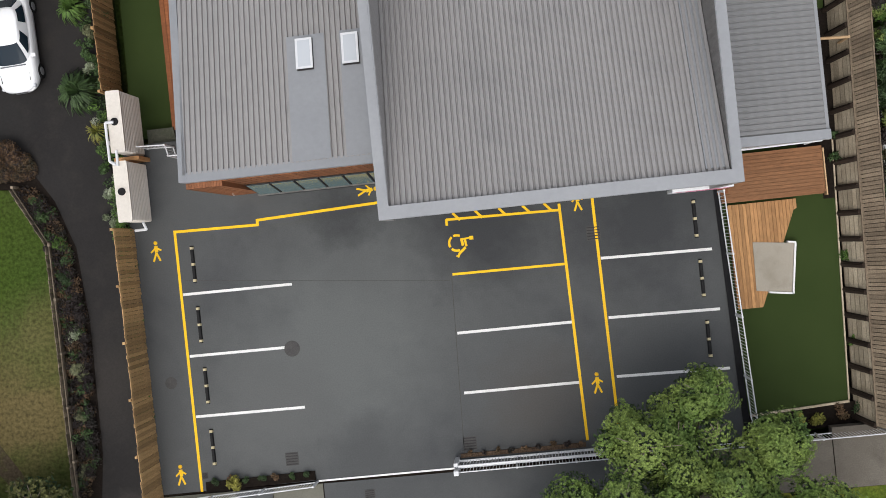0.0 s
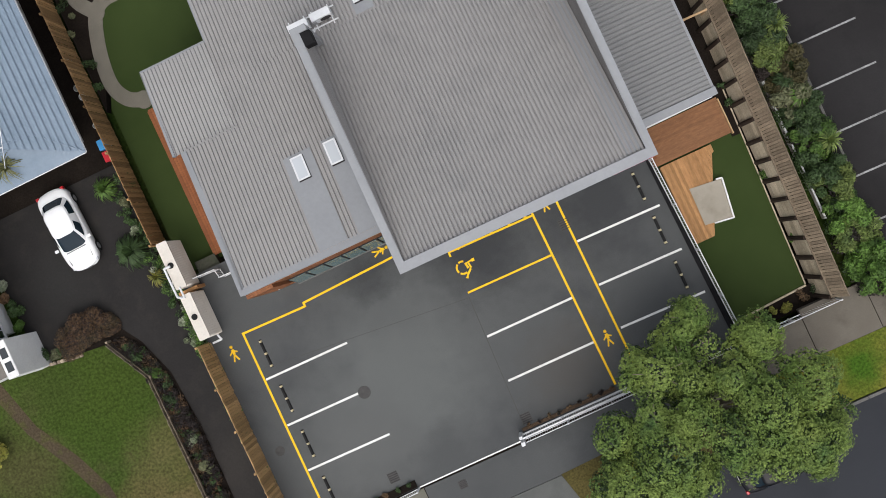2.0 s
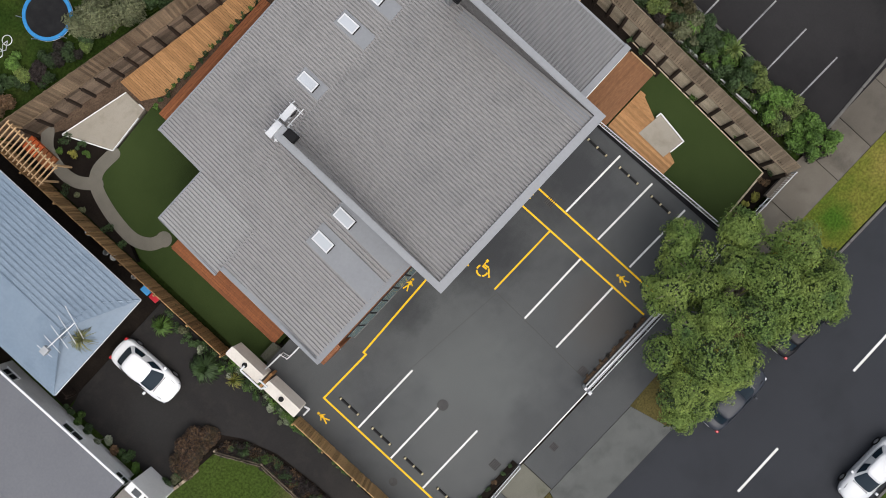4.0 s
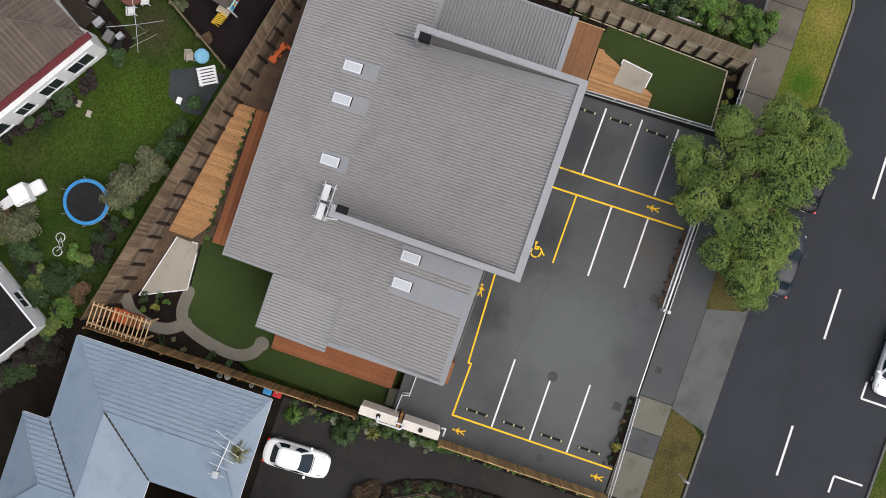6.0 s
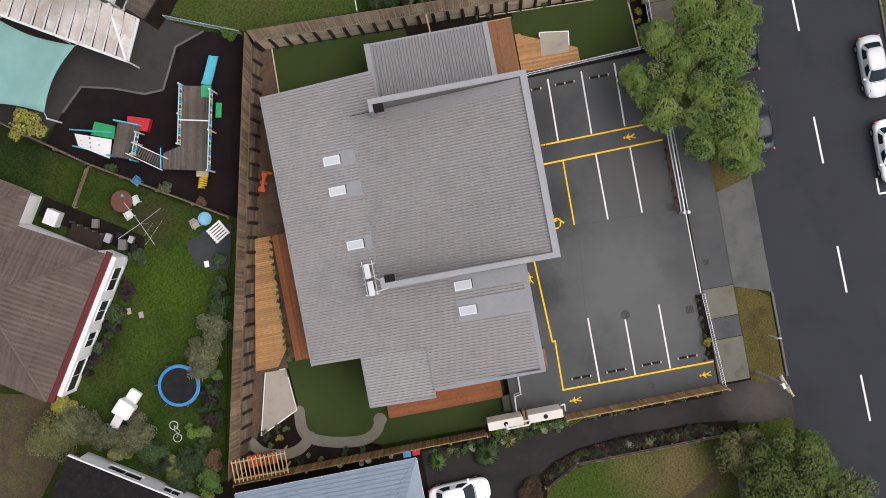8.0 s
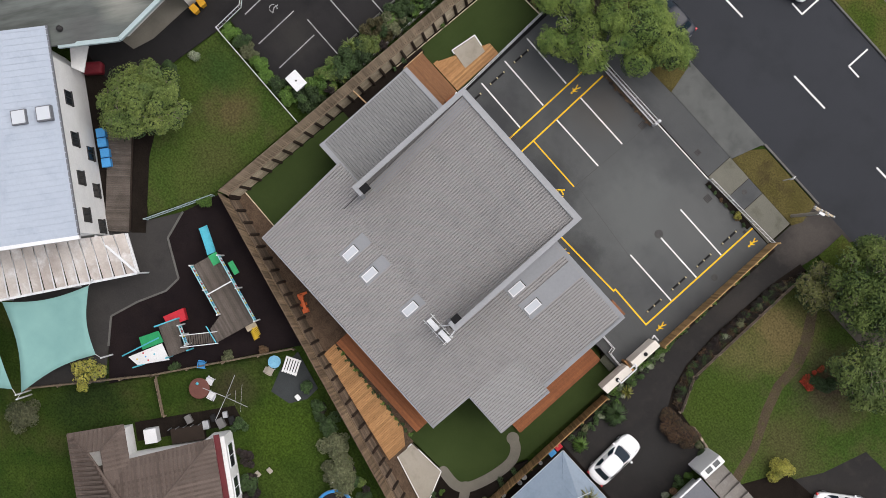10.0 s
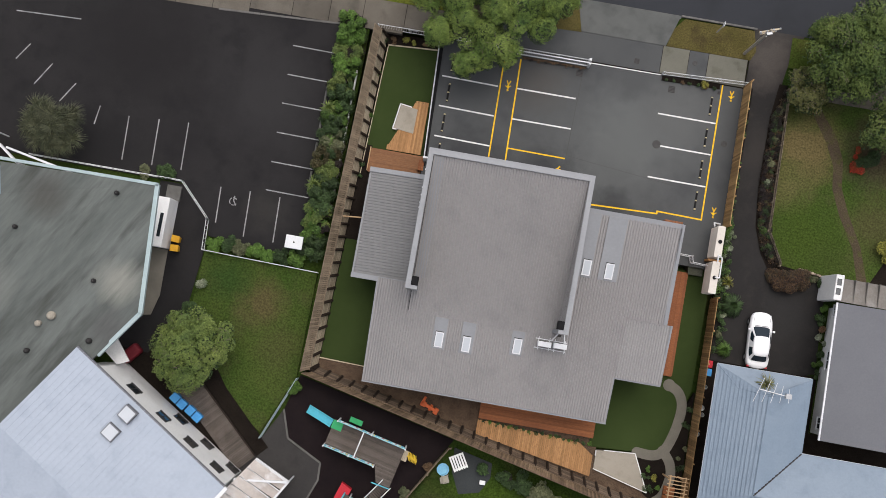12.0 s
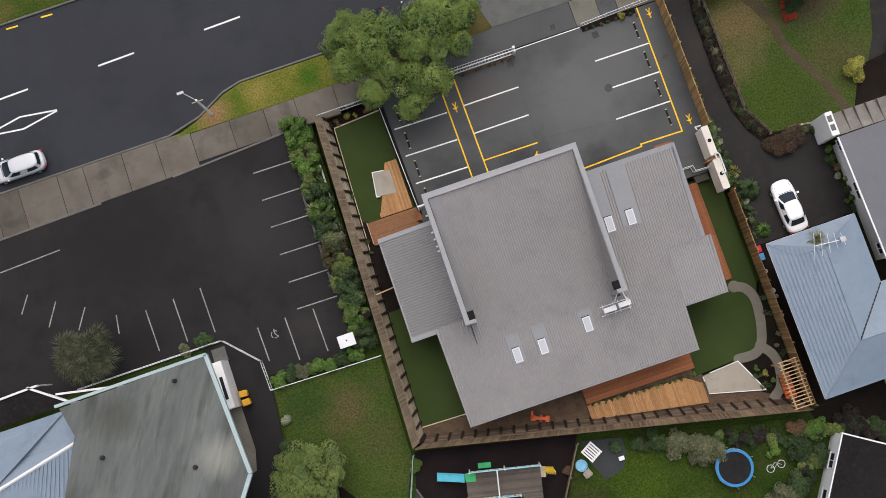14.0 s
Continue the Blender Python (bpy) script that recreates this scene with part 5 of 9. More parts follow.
for sx in (-0.4, 0.3):
    part("wheel", tube((sx, -0.25, 0.12), (sx, 0.25, 0.12), 0.12, None, 12), ORANGE, dg)
dg.rotation_euler = (0, 0, radians(-22))

# ---- neighbouring buildings ----
BLUEROOF = mat("pale_blue_metal_tile", (0.1758, 0.233, 0.2962), (0.1973, 0.2546, 0.3177), 0.45, 0.3, 6, 0.06, 0.05, spec=0.4, c=(0.1578, 0.2116, 0.2713), cscale=0.8)
BROWNROOF = mat("brown_clay_tile", (0.1078, 0.08141, 0.0681), (0.1358, 0.1059, 0.08972), 0.8, 0.5, 12, 0.2, 0.2, island=0.16)
GREYROOF = mat("mid_grey_roof", (0.1350, 0.1395, 0.1530), (0.1485, 0.1530, 0.1665), 0.6, 0.4, 8, 0.06, 0.05)
DARKROOF = mat("black_bitumen_roof", (0.0105, 0.0095, 0.0098), (0.017, 0.0155, 0.0155), 0.85, 0.5, 10, 0.3, 0.2, c=(0.022, 0.021, 0.020), cscale=3.0, spec=0.08)
CHURCHROOF = mat("green_grey_membrane", (0.0773, 0.0874, 0.0806), (0.1302, 0.1428, 0.1344), 0.7, 0.5, 5, 0.12, 0.05, turn=-60, stretch=(0.16, 0.95, 1), c=(0.0521, 0.0563, 0.0504), cscale=0.8, patches=(((-20.8, -7.2), 1.5, (0.2100, 0.2142, 0.1890)), ((-20.8, -10.6), 1.5, (0.0840, 0.0874, 0.0840)), ((-27.0, -2.0), 1.7, (0.0672, 0.0689, 0.0622)), ((-30.0, -9.0), 2.0, (0.1428, 0.1512, 0.1386))))
PALEROOF = mat("pale_blue_white_steel", (0.348, 0.3961, 0.4628), (0.3828, 0.4316, 0.4984), 0.45, 0.25, 5, 0.04, 0.0, c=(0.3219, 0.3694, 0.4361), cscale=0.8)
POLY = mat("dirty_polycarbonate", (0.58, 0.5365, 0.493), (0.3915, 0.3407, 0.3045), 0.6, 0.5, 8, 0.12, 0.05, c=(0.667, 0.6525, 0.638), cscale=0.9)
POLYD = mat("grimy_grey_sheet", (0.20, 0.185, 0.165), (0.13, 0.118, 0.105), 0.6, 0.5, 8, 0.15, 0.05, c=(0.25, 0.24, 0.225), cscale=0.9)
SAIL = mat("teal_shade_cloth", (0.17, 0.33, 0.31), (0.20, 0.37, 0.345), 0.85, 0.6, 25, 0.06, 0.1)
REDTRIM = mat("maroon_painted_fascia", (0.13, 0.022, 0.026), (0.10, 0.018, 0.02), 0.6, 1, 10, 0.1, 0.0)
TEALTRIM = mat("pale_teal_gutter", (0.369, 0.4592, 0.4674), (0.328, 0.41, 0.4182), 0.5, 1, 10, 0.08, 0.0)
DECKGREY = mat("grey_weathered_decking", (0.125, 0.105, 0.09), (0.085, 0.070, 0.058), 0.8, 1, 14, 0.25, 0.2, island=0.2)


def roof_plane(bm, corners, th=0.06):
    """A thin sheet over three or four corners."""
    lo = [bm.verts.new((x, y, z - th)) for x, y, z in corners]
    hi = [bm.verts.new(p) for p in corners]
    bm.faces.new(hi), bm.faces.new(lo[::-1])
    for i in range(len(hi)):
        j = (i + 1) % len(hi)
        bm.faces.new((lo[i], lo[j], hi[j], hi[i]))


def courses(bm, corners, step, lift=0.06):
    """Lapped tile courses across a sloping plane whose first edge is the eave."""
    a, b, c, d = (Vector(p) for p in (corners if len(corners) == 4 else (*corners, corners[2])))
    n = max(1, int(max((d - a).length, (c - b).length) / step))
    up = (b - a).cross(d - a if (d - a).length > 0.01 else c - a).normalized()
    if up.z < 0:
        up = -up
    for i in range(n):
        t0, t1 = i / n, (i + 1) / n
        p, q, r, s = a.lerp(d, t0), b.lerp(c, t0), b.lerp(c, t1), a.lerp(d, t1)
        v = [bm.verts.new(w) for w in (p, q, q + up * lift, p + up * lift, s + up * 0.002, r + up * 0.002)]
        bm.faces.new((v[0], v[1], v[2], v[3]))
        if (s - r).length > 0.01:
            bm.faces.new((v[3], v[2], v[5], v[4]))
        else:
            bm.faces.new((v[3], v[2], v[4]))


def sheet(parent, corners, material, label="", th=0.06):
    bm = bmesh.new()
    roof_plane(bm, corners, th)
    return part("roof_slope", bm, material, parent, label)


def caps(parent, pairs, r, material):
    for a, b in pairs:
        part("ridge_cap", tube(a, b, r, None, 6), material, parent)


def wall_windows(t, a, b, z, spec, frame_m=WHITE):
    """Windows on the outside of a wall that runs from a to b, its outside to the left. spec: (along, width, height)."""
    d = Vector((b[0] - a[0], b[1] - a[1])).normalized()
    nrm = Vector((-d.y, d.x))
    for u, w, h in spec:
        p = Vector(a) + d * u

        def q(s, o, zz):
            return (p.x + d.x * s + nrm.x * o, p.y + d.y * s + nrm.y * o, zz)

        def slabby(s0, s1, o0, o1, z0, z1):
            return hexa(bmesh.new(), [q(s0, o1, z0), q(s0, o0, z0), q(s1, o0, z0), q(s1, o1, z0), q(s0, o1, z1), q(s0, o0, z1), q(s1, o0, z1), q(s1, o1, z1)])

        win = part("window", slabby(0, w, -0.02, 0.06, z, z + h), frame_m, t, "framed window")
        part("pane", slabby(0.06, w / 2 - 0.03, 0.0, 0.075, z + 0.06, z + h - 0.06), GLASS, win)
        part("pane", slabby(w / 2 + 0.03, w - 0.06, 0.0, 0.075, z + 0.06, z + h - 0.06), GLASS, win)
        part("sill", slabby(-0.05, w + 0.05, 0.0, 0.14, z - 0.06, z), frame_m, win)


# the blue-roofed house
bh = thing("house", "weatherboard house under a pale blue metal-tile hip roof", "house")
part("wall", prism([(23.9, -7.0), (28.4, -7.0), (28.4, -11.9), (36, -11.9), (36, -16.6), (23.9, -16.6)], -0.2, 4.2), WHITEW, bh)
E0, RZ = 4.3, 6.3
P = dict(nw=(22.48, -5.49, E0), ne=(29.36, -5.45, E0), inn=(29.36, -10.86, E0), ee=(38, -10.86, E0), sw=(22.57, -17.55, E0), wc=(27.9, -17.5, E0), ws=(27.9, -19.2, E0),
         g1=(23.95, -6.95, 5.12), g2=(27.7, -6.95, 5.12), gr=(25.85, -7.1, RZ), rj=(25.8, -14.15, RZ), rw=(31.0, -14.2, RZ), rs=(31.0, -16.4, RZ), es=(34.3, -19.2, E0), ec=(34.3, -17.5, E0), se=(38, -17.5, E0), re=(38, -14.2, RZ))
for face in ("g1 g2 ne nw", "sw rj gr g1 nw", "g2 gr rj inn ne", "rj re ee inn", "sw wc rw rj", "wc ws rs rw", "ws es rs", "rw rs es ec", "ec se re rw", "g1 g2 gr"):
    sheet(bh, [P[k] for k in face.split()], BLUEROOF, "pale blue roof slope")
part("wall", prism([(28.6, -16.7), (33.6, -16.7), (33.6, -18.6), (28.6, -18.6)], -0.2, 4.2), WHITEW, bh)
bm = bmesh.new()
lift = lambda q, e=0.012: (q[0], q[1], q[2] + e)  # noqa: E731
courses(bm, [lift(P["nw"]), lift(P["ne"]), lift(P["g2"]), lift(P["g1"])], 0.37, 0.09)
courses(bm, [lift(P["nw"]), lift(P["sw"]), lift(P["rj"]), lift(P["gr"])], 0.37, 0.09)
courses(bm, [lift(P["ne"]), lift(P["inn"]), lift(P["rj"]), lift(P["gr"])], 0.37, 0.09)
courses(bm, [lift(P["inn"]), lift(P["ee"]), lift(P["re"]), lift(P["rj"])], 0.37, 0.09)
courses(bm, [lift(P["sw"]), lift(P["wc"]), lift(P["rw"]), lift(P["rj"])], 0.37, 0.09)
courses(bm, [lift(P["wc"]), lift(P["ws"]), lift(P["rs"]), lift(P["rw"])], 0.37, 0.09)
part("tiling", bm, BLUEROOF, bh, "lapped pale blue metal tile courses", kind="stuff")
caps(bh, [(lift(P[a], 0.05), lift(P[b], 0.05)) for a, b in (("nw", "g1"), ("ne", "g2"), ("g1", "gr"), ("g2", "gr"), ("gr", "rj"), ("rj", "re"), ("sw", "rj"), ("rw", "rs"), ("ws", "rs"), ("es", "rs"), ("g1", "g2"))], 0.06, BLUEROOF)
# dark tubes paint the shade of the drop where two slopes meet
part("valley_tray", tube(lift(P["inn"], 0.07), lift(P["rj"], 0.09), 0.06, None, 6), IRON, bh, "roof valley strip with the drop's shade put into its colour")
part("valley_tray", tube(lift(P["wc"], 0.07), lift(P["rw"], 0.09), 0.06, None, 6), IRON, bh, "roof valley strip with the drop's shade put into its colour")
bm = bmesh.new()
for a, b in (("nw", "ne"), ("ne", "inn"), ("nw", "sw"), ("sw", "wc"), ("wc", "ws"), ("inn", "ee")):
    tube(lift(P[a], -0.06), lift(P[b], -0.06), 0.06, None, 6, bm)
part("gutter", bm, WHITE, bh, "white gutter")
wall_windows(bh, (23.9, -7.0), (28.4, -7.0), 1.4, ((0.4, 1.5, 1.2), (2.6, 1.5, 1.2)))
ant = thing("aerial", "spindly television aerial on a roof", "aerial")
part("mast", tube((26.3, -6.9, 5.0), (26.3, -6.9, 6.7), 0.025, None, 6), GALV, ant)
part("boom", tube((25.0, -6.75, 6.6), (27.2, -6.95, 6.6), 0.03, None, 6), WHITE, ant)
for i in range(5):
    c = Vector((25.0, -6.75, 6.6)).lerp(Vector((27.0, -6.93, 6.6)), i / 4)
    part("element", tube(c + Vector((-0.3 + 0.12 * i, -0.95 + 0.12 * i, 0)), c + Vector((0.3 - 0.05 * i, 0.9 - 0.1 * i, 0)), 0.016, None, 5), WHITE, ant)
part("reflector", box(26.9, 27.3, -7.1, -6.75, 6.4, 6.75), GALV, ant)

# grey-roofed house farther along the drive
gh = thing("house", "white house with a plain mid-grey roof beside the drive", "house")
part("wall", prism([(31.35, 0.2), (38, 0.2), (38, -9.4), (31.35, -9.4)], -0.2, 3.8), WHITEW, gh)
sheet(gh, [(30.55, 0.4, 3.9), (35.0, 0.4, 4.7), (35.0, -9.7, 4.7), (30.7, -9.7, 3.9)][::-1], GREYROOF, "plain mid-grey roof")
sheet(gh, [(35.0, 0.4, 4.7), (40, 0.4, 3.9), (40, -9.7, 3.9), (35.0, -9.7, 4.7)][::-1], GREYROOF, "plain mid-grey roof")
part("gutter", bar((30.5, 0.4), (30.65, -9.7), 0.14, 3.75, 3.9), WHITE, gh, "white gutter")
wall_windows(gh, (31.35, -9.5), (31.35, 1.2), 1.2, ((0.5, 0.9, 0.8), (5.0, 1.4, 1.0), (9.0, 0.9, 0.8)))
lean = part("lean_to_roof", hexa(bmesh.new(), [(30.5, 0.55, 3.3), (37.5, 0.55, 3.3), (37.5, 2.3, 2.9), (30.9, 2.3, 2.9), (30.5, 0.55, 3.36), (37.5, 0.55, 3.36), (37.5, 2.3, 2.96), (30.9, 2.3, 2.96)]), POLYD, gh, "grimy pale sheet lean-to roof")
for i in range(8):
    part("roof_batten", box(30.9 + i * 0.9, 30.96 + i * 0.9, 0.6, 2.3, 3.36 - 0.35, 3.4 - 0.02), POLYD, lean)
part("lean_to_wall", box(30.8, 37.4, 2.1, 2.2, -0.2, 2.9), WHITEW, gh)
part("parapet_box", softbox(30.3, 30.9, 0.6, 2.5, -0.2, 3.45, 0.03, 1), WHITEW, gh, "white end wall")
for y in (1.0, 1.7):
    part("vent_window", box(30.4, 30.75, y, y + 0.5, 3.44, 3.47), GLASS, gh)


def framed(o, d):
    d = Vector(d).normalized()
    n = Vector((-d.y, d.x))
    return lambda u, v: (o[0] + d.x * u + n.x * v, o[1] + d.y * u + n.y * v)


# brown-tiled house: eave from its north corner running south-east; inside lies to the right
F = framed((5.35, -23.1), (8.95, -5.7))
mh = thing("house", "white house with a brown tiled hip roof and maroon fascia", "house")
part("wall", prism([F(0.6, -0.6), F(10.3, -0.6), F(10.3, -9.5), F(0.6, -9.5)], -0.2, 3.0), WHITEW, mh)
part("wall", prism([F(-1.4, -6.4), F(0.59, -6.4), F(0.59, -9.5), F(-1.4, -9.5)], -0.2, 3.0), WHITEW, mh)
h3 = lambda u, v, z: (*F(u, v), z)  # noqa: E731
planes = [[h3(0.2, 0, 3.3), h3(10.7, 0, 3.3), h3(6.0, -5, 5.2), h3(4.7, -5, 5.2)], [h3(10.7, 0, 3.3), h3(10.7, -10, 3.3), h3(6.0, -5, 5.2), h3(6.0, -5, 5.2)],
          [h3(0.9, -9.8, 3.3), h3(0.2, 0, 3.3), h3(4.7, -5, 5.2), h3(4.7, -5, 5.2)], [h3(-1.8, -6, 3.32), h3(1.4, -6, 3.32), h3(2.4, -7.6, 4.3), h3(-0.4, -7.6, 4.3)],
          [h3(-1.8, -10, 3.3), h3(-1.8, -6, 3.3), h3(-0.4, -7.6, 4.3), h3(-0.4, -8.4, 4.3)], [h3(10.7, -10, 3.3), h3(-1.8, -10, 3.3), h3(-0.4, -8.4, 4.3), h3(6.0, -5, 5.2)]]
bm2 = bmesh.new()
for pl in planes:
    sheet(mh, [(x, y, z - 0.03) for x, y, z in (pl if (Vector(pl[2]) - Vector(pl[3])).length > 0.01 else pl[:3])], BROWNROOF)
    courses(bm2, pl if (Vector(pl[2]) - Vector(pl[3])).length > 0.01 else pl[:3], 0.34, 0.10)
part("tiling", bm2, BROWNROOF, mh, "lapped brown clay tile courses", kind="stuff")
caps(mh, [(lift(a, 0.08), lift(b, 0.08)) for a, b in ((planes[0][0], planes[0][3]), (planes[0][1], planes[0][2]), (planes[0][3], planes[0][2]), (planes[3][0], planes[3][3]))], 0.09, BROWNROOF)
# tile columns: narrow rolls up every plane, ending at its hips
def rolls(bm, corners, step, r):
    a, b = Vector(corners[0]), Vector(corners[1])
    e = (b - a).normalized()
    up = Vector(corners[2]) - a
    up = (up - e * up.dot(e)).normalized()
    flat = [((Vector(p) - a).dot(e), (Vector(p) - a).dot(up)) for p in corners]
    for k in range(int((b - a).length / step)):
        u = (k + 0.5) * step
        top = 0.0
        for (u0, v0), (u1, v1) in zip(flat[1:], flat[2:] + flat[:1]):
            if min(u0, u1) <= u <= max(u0, u1) and abs(u1 - u0) > 1e-6:
                top = max(top, v0 + (v1 - v0) * (u - u0) / (u1 - u0))
        if top > 0.3:
            p = a + e * u
            tube(p + Vector((0, 0, 0.02)), p + up * (top - 0.05) + Vector((0, 0, 0.05)), r, None, 4, bm, caps=False)


bm = bmesh.new()
for pl in planes:
    rolls(bm, pl if (Vector(pl[2]) - Vector(pl[3])).length > 0.01 else pl[:3], 0.33, 0.115)
part("roll_tiling", bm, BROWNROOF, mh, kind="stuff")
part("fascia", prism([F(0, 0.02), F(10.7, 0.02), F(10.7, 0.42), F(0, 0.42)], 3.02, 3.2), REDTRIM, mh, "maroon painted fascia and gutter")
part("bay_wall", prism([F(0.2, -0.6), F(10.2, -0.6), F(10.2, 0.72), F(0.2, 0.72)], -0.2, 2.95), WHITEW, mh, "white sunroom wall with a narrow ledge")
wall_windows(mh, F(0.3, 0.72), F(10.2, 0.72), 0.9, ((0.6, 1.7, 1.6), (3.0, 1.5, 1.6), (5.3, 1.1, 1.5), (7.3, 2.3, 1.6)))
unit = thing("service_unit", "white boxed service unit and rails in a house nook", "service unit")
part("case", prism([F(-0.95, -5.4), F(0.1, -5.4), F(0.1, -4.5), F(-0.95, -4.5)], -0.1, 1.0), WHITE, unit)
part("step", prism([F(-0.6, -3.6), F(0.5, -3.6), F(0.5, -1.2), F(-0.6, -1.2)], -0.1, 0.5), DARKPOST, unit)
for i in range(5):
    part("rail", tube((*F(-0.65, -3.6 + i * 0.55), 0), (*F(-0.65, -3.6 + i * 0.55), 1.1), 0.03, None, 5), GALV, unit)

for k, (u, v, w, h, m) in enumerate(((-0.5, -1.0, 0.3, 0.5, GALV), (-0.9, -0.4, 0.25, 0.4, BLACK), (-0.45, 0.1, 0.35, 0.6, WALLG), (-1.0, 0.5, 0.22, 0.5, GALV), (-0.5, 0.9, 0.3, 0.35, BLACK), (-1.1, -2.2, 0.3, 0.4, WALLG))):
    tubb = thing("storage_tub", "lidded plastic tub standing by a house wall", "tub", "tubs by the house", at=(*F(u, v), -0.05))
    part("shell", softbox(-w, w, -w * 0.7, w * 0.7, 0, h, 0.04), m, tubb)
    part("lid", softbox(-w - 0.02, w + 0.02, -w * 0.7 - 0.02, w * 0.7 + 0.02, h, h + 0.06, 0.02, 1), m, tubb)
    tubb.rotation_euler = (0, 0, radians(-32 + 9 * (k % 3)))
slab("soil_strip", [F(-1.5, -6.2), F(-0.1, -6.2), F(-0.1, 0.6), F(-0.3, 1.6), F(-1.5, 1.2)], -0.03, SOIL, "dark trodden soil in a house nook", "soil", -0.5)

# dark flat-roofed house
F2 = framed((18.6, -28.3), (4.7, 7.3))
dh = thing("house", "white house under a low black bitumen roof with a pale edge", "house")
part("wall", prism([F2(0.3, 0.1), F2(9.0, 0.1), F2(9.0, -8), F2(0.3, -8)], -0.2, 2.7), WHITEW, dh)
part("roof", prism([F2(-0.2, 0.3), F2(9.0, 0.3), F2(9.0, -9), F2(-0.2, -9)], 2.7, 3.0), DARKROOF, dh, "black speckled bitumen roof")
part("roof_edge", prism([F2(-0.2, 0.4), F2(9.12, 0.4), F2(9.12, 0.3), F2(-0.2, 0.3)], 2.7, 3.04), WHITE, dh, "white roof edging")
part("roof_edge", prism([F2(9.01, 0.29), F2(9.12, 0.29), F2(9.12, -9), F2(9.01, -9)], 2.66, 3.04), WHITE, dh, "white roof edging")
wall_windows(dh, F2(0.3, 0.12), F2(9.0, 0.12), 1.0, ((2.0, 2.4, 0.9), (6.0, 1.2, 0.9)))

# hall with the stained membrane roof
HZ = 6.3
hall = thing("hall", "large hall with a stained green-grey roof and pale gutter", "hall")
hp = [(-19.4, 0.05), (-18.85, -9.1), (-21.2, -12.45), (-24.2, -16.8), (-27.5, -22.0), (-36, -22.0), (-34.5, -12.0), (-31.95, -6.5), (-30.15, -2.45), (-30.65, -0.2)]
part("wall", prism([(x - 1.8 if x > -25 else x + 0.6, y - 0.3 if y > -1 else y + 0.2) for x, y in hp], -0.2, HZ - 0.2), WHITEW, hall)
part("roof", prism(hp, HZ - 0.2, lambda x, y: HZ + 0.05 * max(0, (-19 - x)) * (1 if y < -3 else 0.3)), CHURCHROOF, hall, "stained green-grey roof membrane")
for a, b, w in (((-19.35, 0.1), (-18.8, -9.1), 0.3), ((-18.8, -9.1), (-21.2, -12.5), 0.3), ((-19.3, 0.12), (-31, 0.05), 0.22)):
    part("gutter", bar(a, b, w, HZ - 0.25, HZ + 0.08), TEALTRIM, hall, "pale teal gutter")
for x, y, r in ((-24.8, -10.3, 0.3), (-25.6, -11.0, 0.22), (-21.9, -11.6, 0.2), (-28.5, -4.6, 0.16), (-22.4, -7.4, 0.16), (-26.0, -13.0, 0.18), (-22.0, -1.0, 0.16), (-29.5, -9.0, 0.14)):
    part("roof_vent", lathe([(r, 0), (r, 0.3), (r * 0.6, 0.42), (0.01, 0.44)], 12, None, (x, y, HZ + 0.05 * (-19 - x))), PALECONC if r > 0.2 else IRON, hall, "small round roof vent")
land = thing("side_porch", "low white porch and worn concrete path beside a hall", "porch")
part("porch_wall", softbox(-21.2, -19.3, -4.15, -0.4, -0.2, 2.5, 0.03, 1), WHITEW, land)
part("roof_window", box(-19.8, -19.55, -3.4, -1.6, 2.48, 2.52), GLASS, land, "dark narrow roof window")
part("end_step", box(-20.3, -19.2, -0.4, 0.75, -0.2, 0.25), CONCRETE, land)
part("path_slab", prism([(-21.2, -9.6), (-19.75, -9.3), (-19.35, -7.7), (-19.4, -4.2), (-21.2, -4.2)], -0.2, 0.02), PATHCONC, land, "worn pale concrete path")
YELBIN = mat("orange_yellow_plastic", (0.62, 0.33, 0.02), (0.55, 0.28, 0.02), 0.5, 2, 10, 0.08, 0.0)
BLUEP = mat("sky_blue_plastic", (0.06, 0.30, 0.62), (0.05, 0.25, 0.55), 0.5, 2, 10, 0.08, 0.0)
REDP = mat("red_plastic", (0.50, 0.02, 0.035), (0.42, 0.02, 0.03), 0.5, 2, 10, 0.08, 0.0)
DARKRED = mat("dark_red_tarpaulin", (0.16, 0.012, 0.02), (0.11, 0.01, 0.016), 0.6, 2, 10, 0.15, 0.1)
PALECYAN = mat("pale_cyan_painted_steel", (0.34, 0.62, 0.66), (0.28, 0.55, 0.6), 0.45, 2, 10, 0.08, 0.0)
CYANP = mat("cyan_painted_steel", (0.10, 0.48, 0.60), (0.08, 0.42, 0.52), 0.45, 2, 10, 0.08, 0.0)
GREENP = mat("green_plastic", (0.03, 0.36, 0.13), (0.025, 0.30, 0.11), 0.5, 2, 10, 0.08, 0.0)
YELP = mat("yellow_plastic", (0.75, 0.52, 0.05), (0.68, 0.46, 0.04), 0.5, 2, 10, 0.08, 0.0)


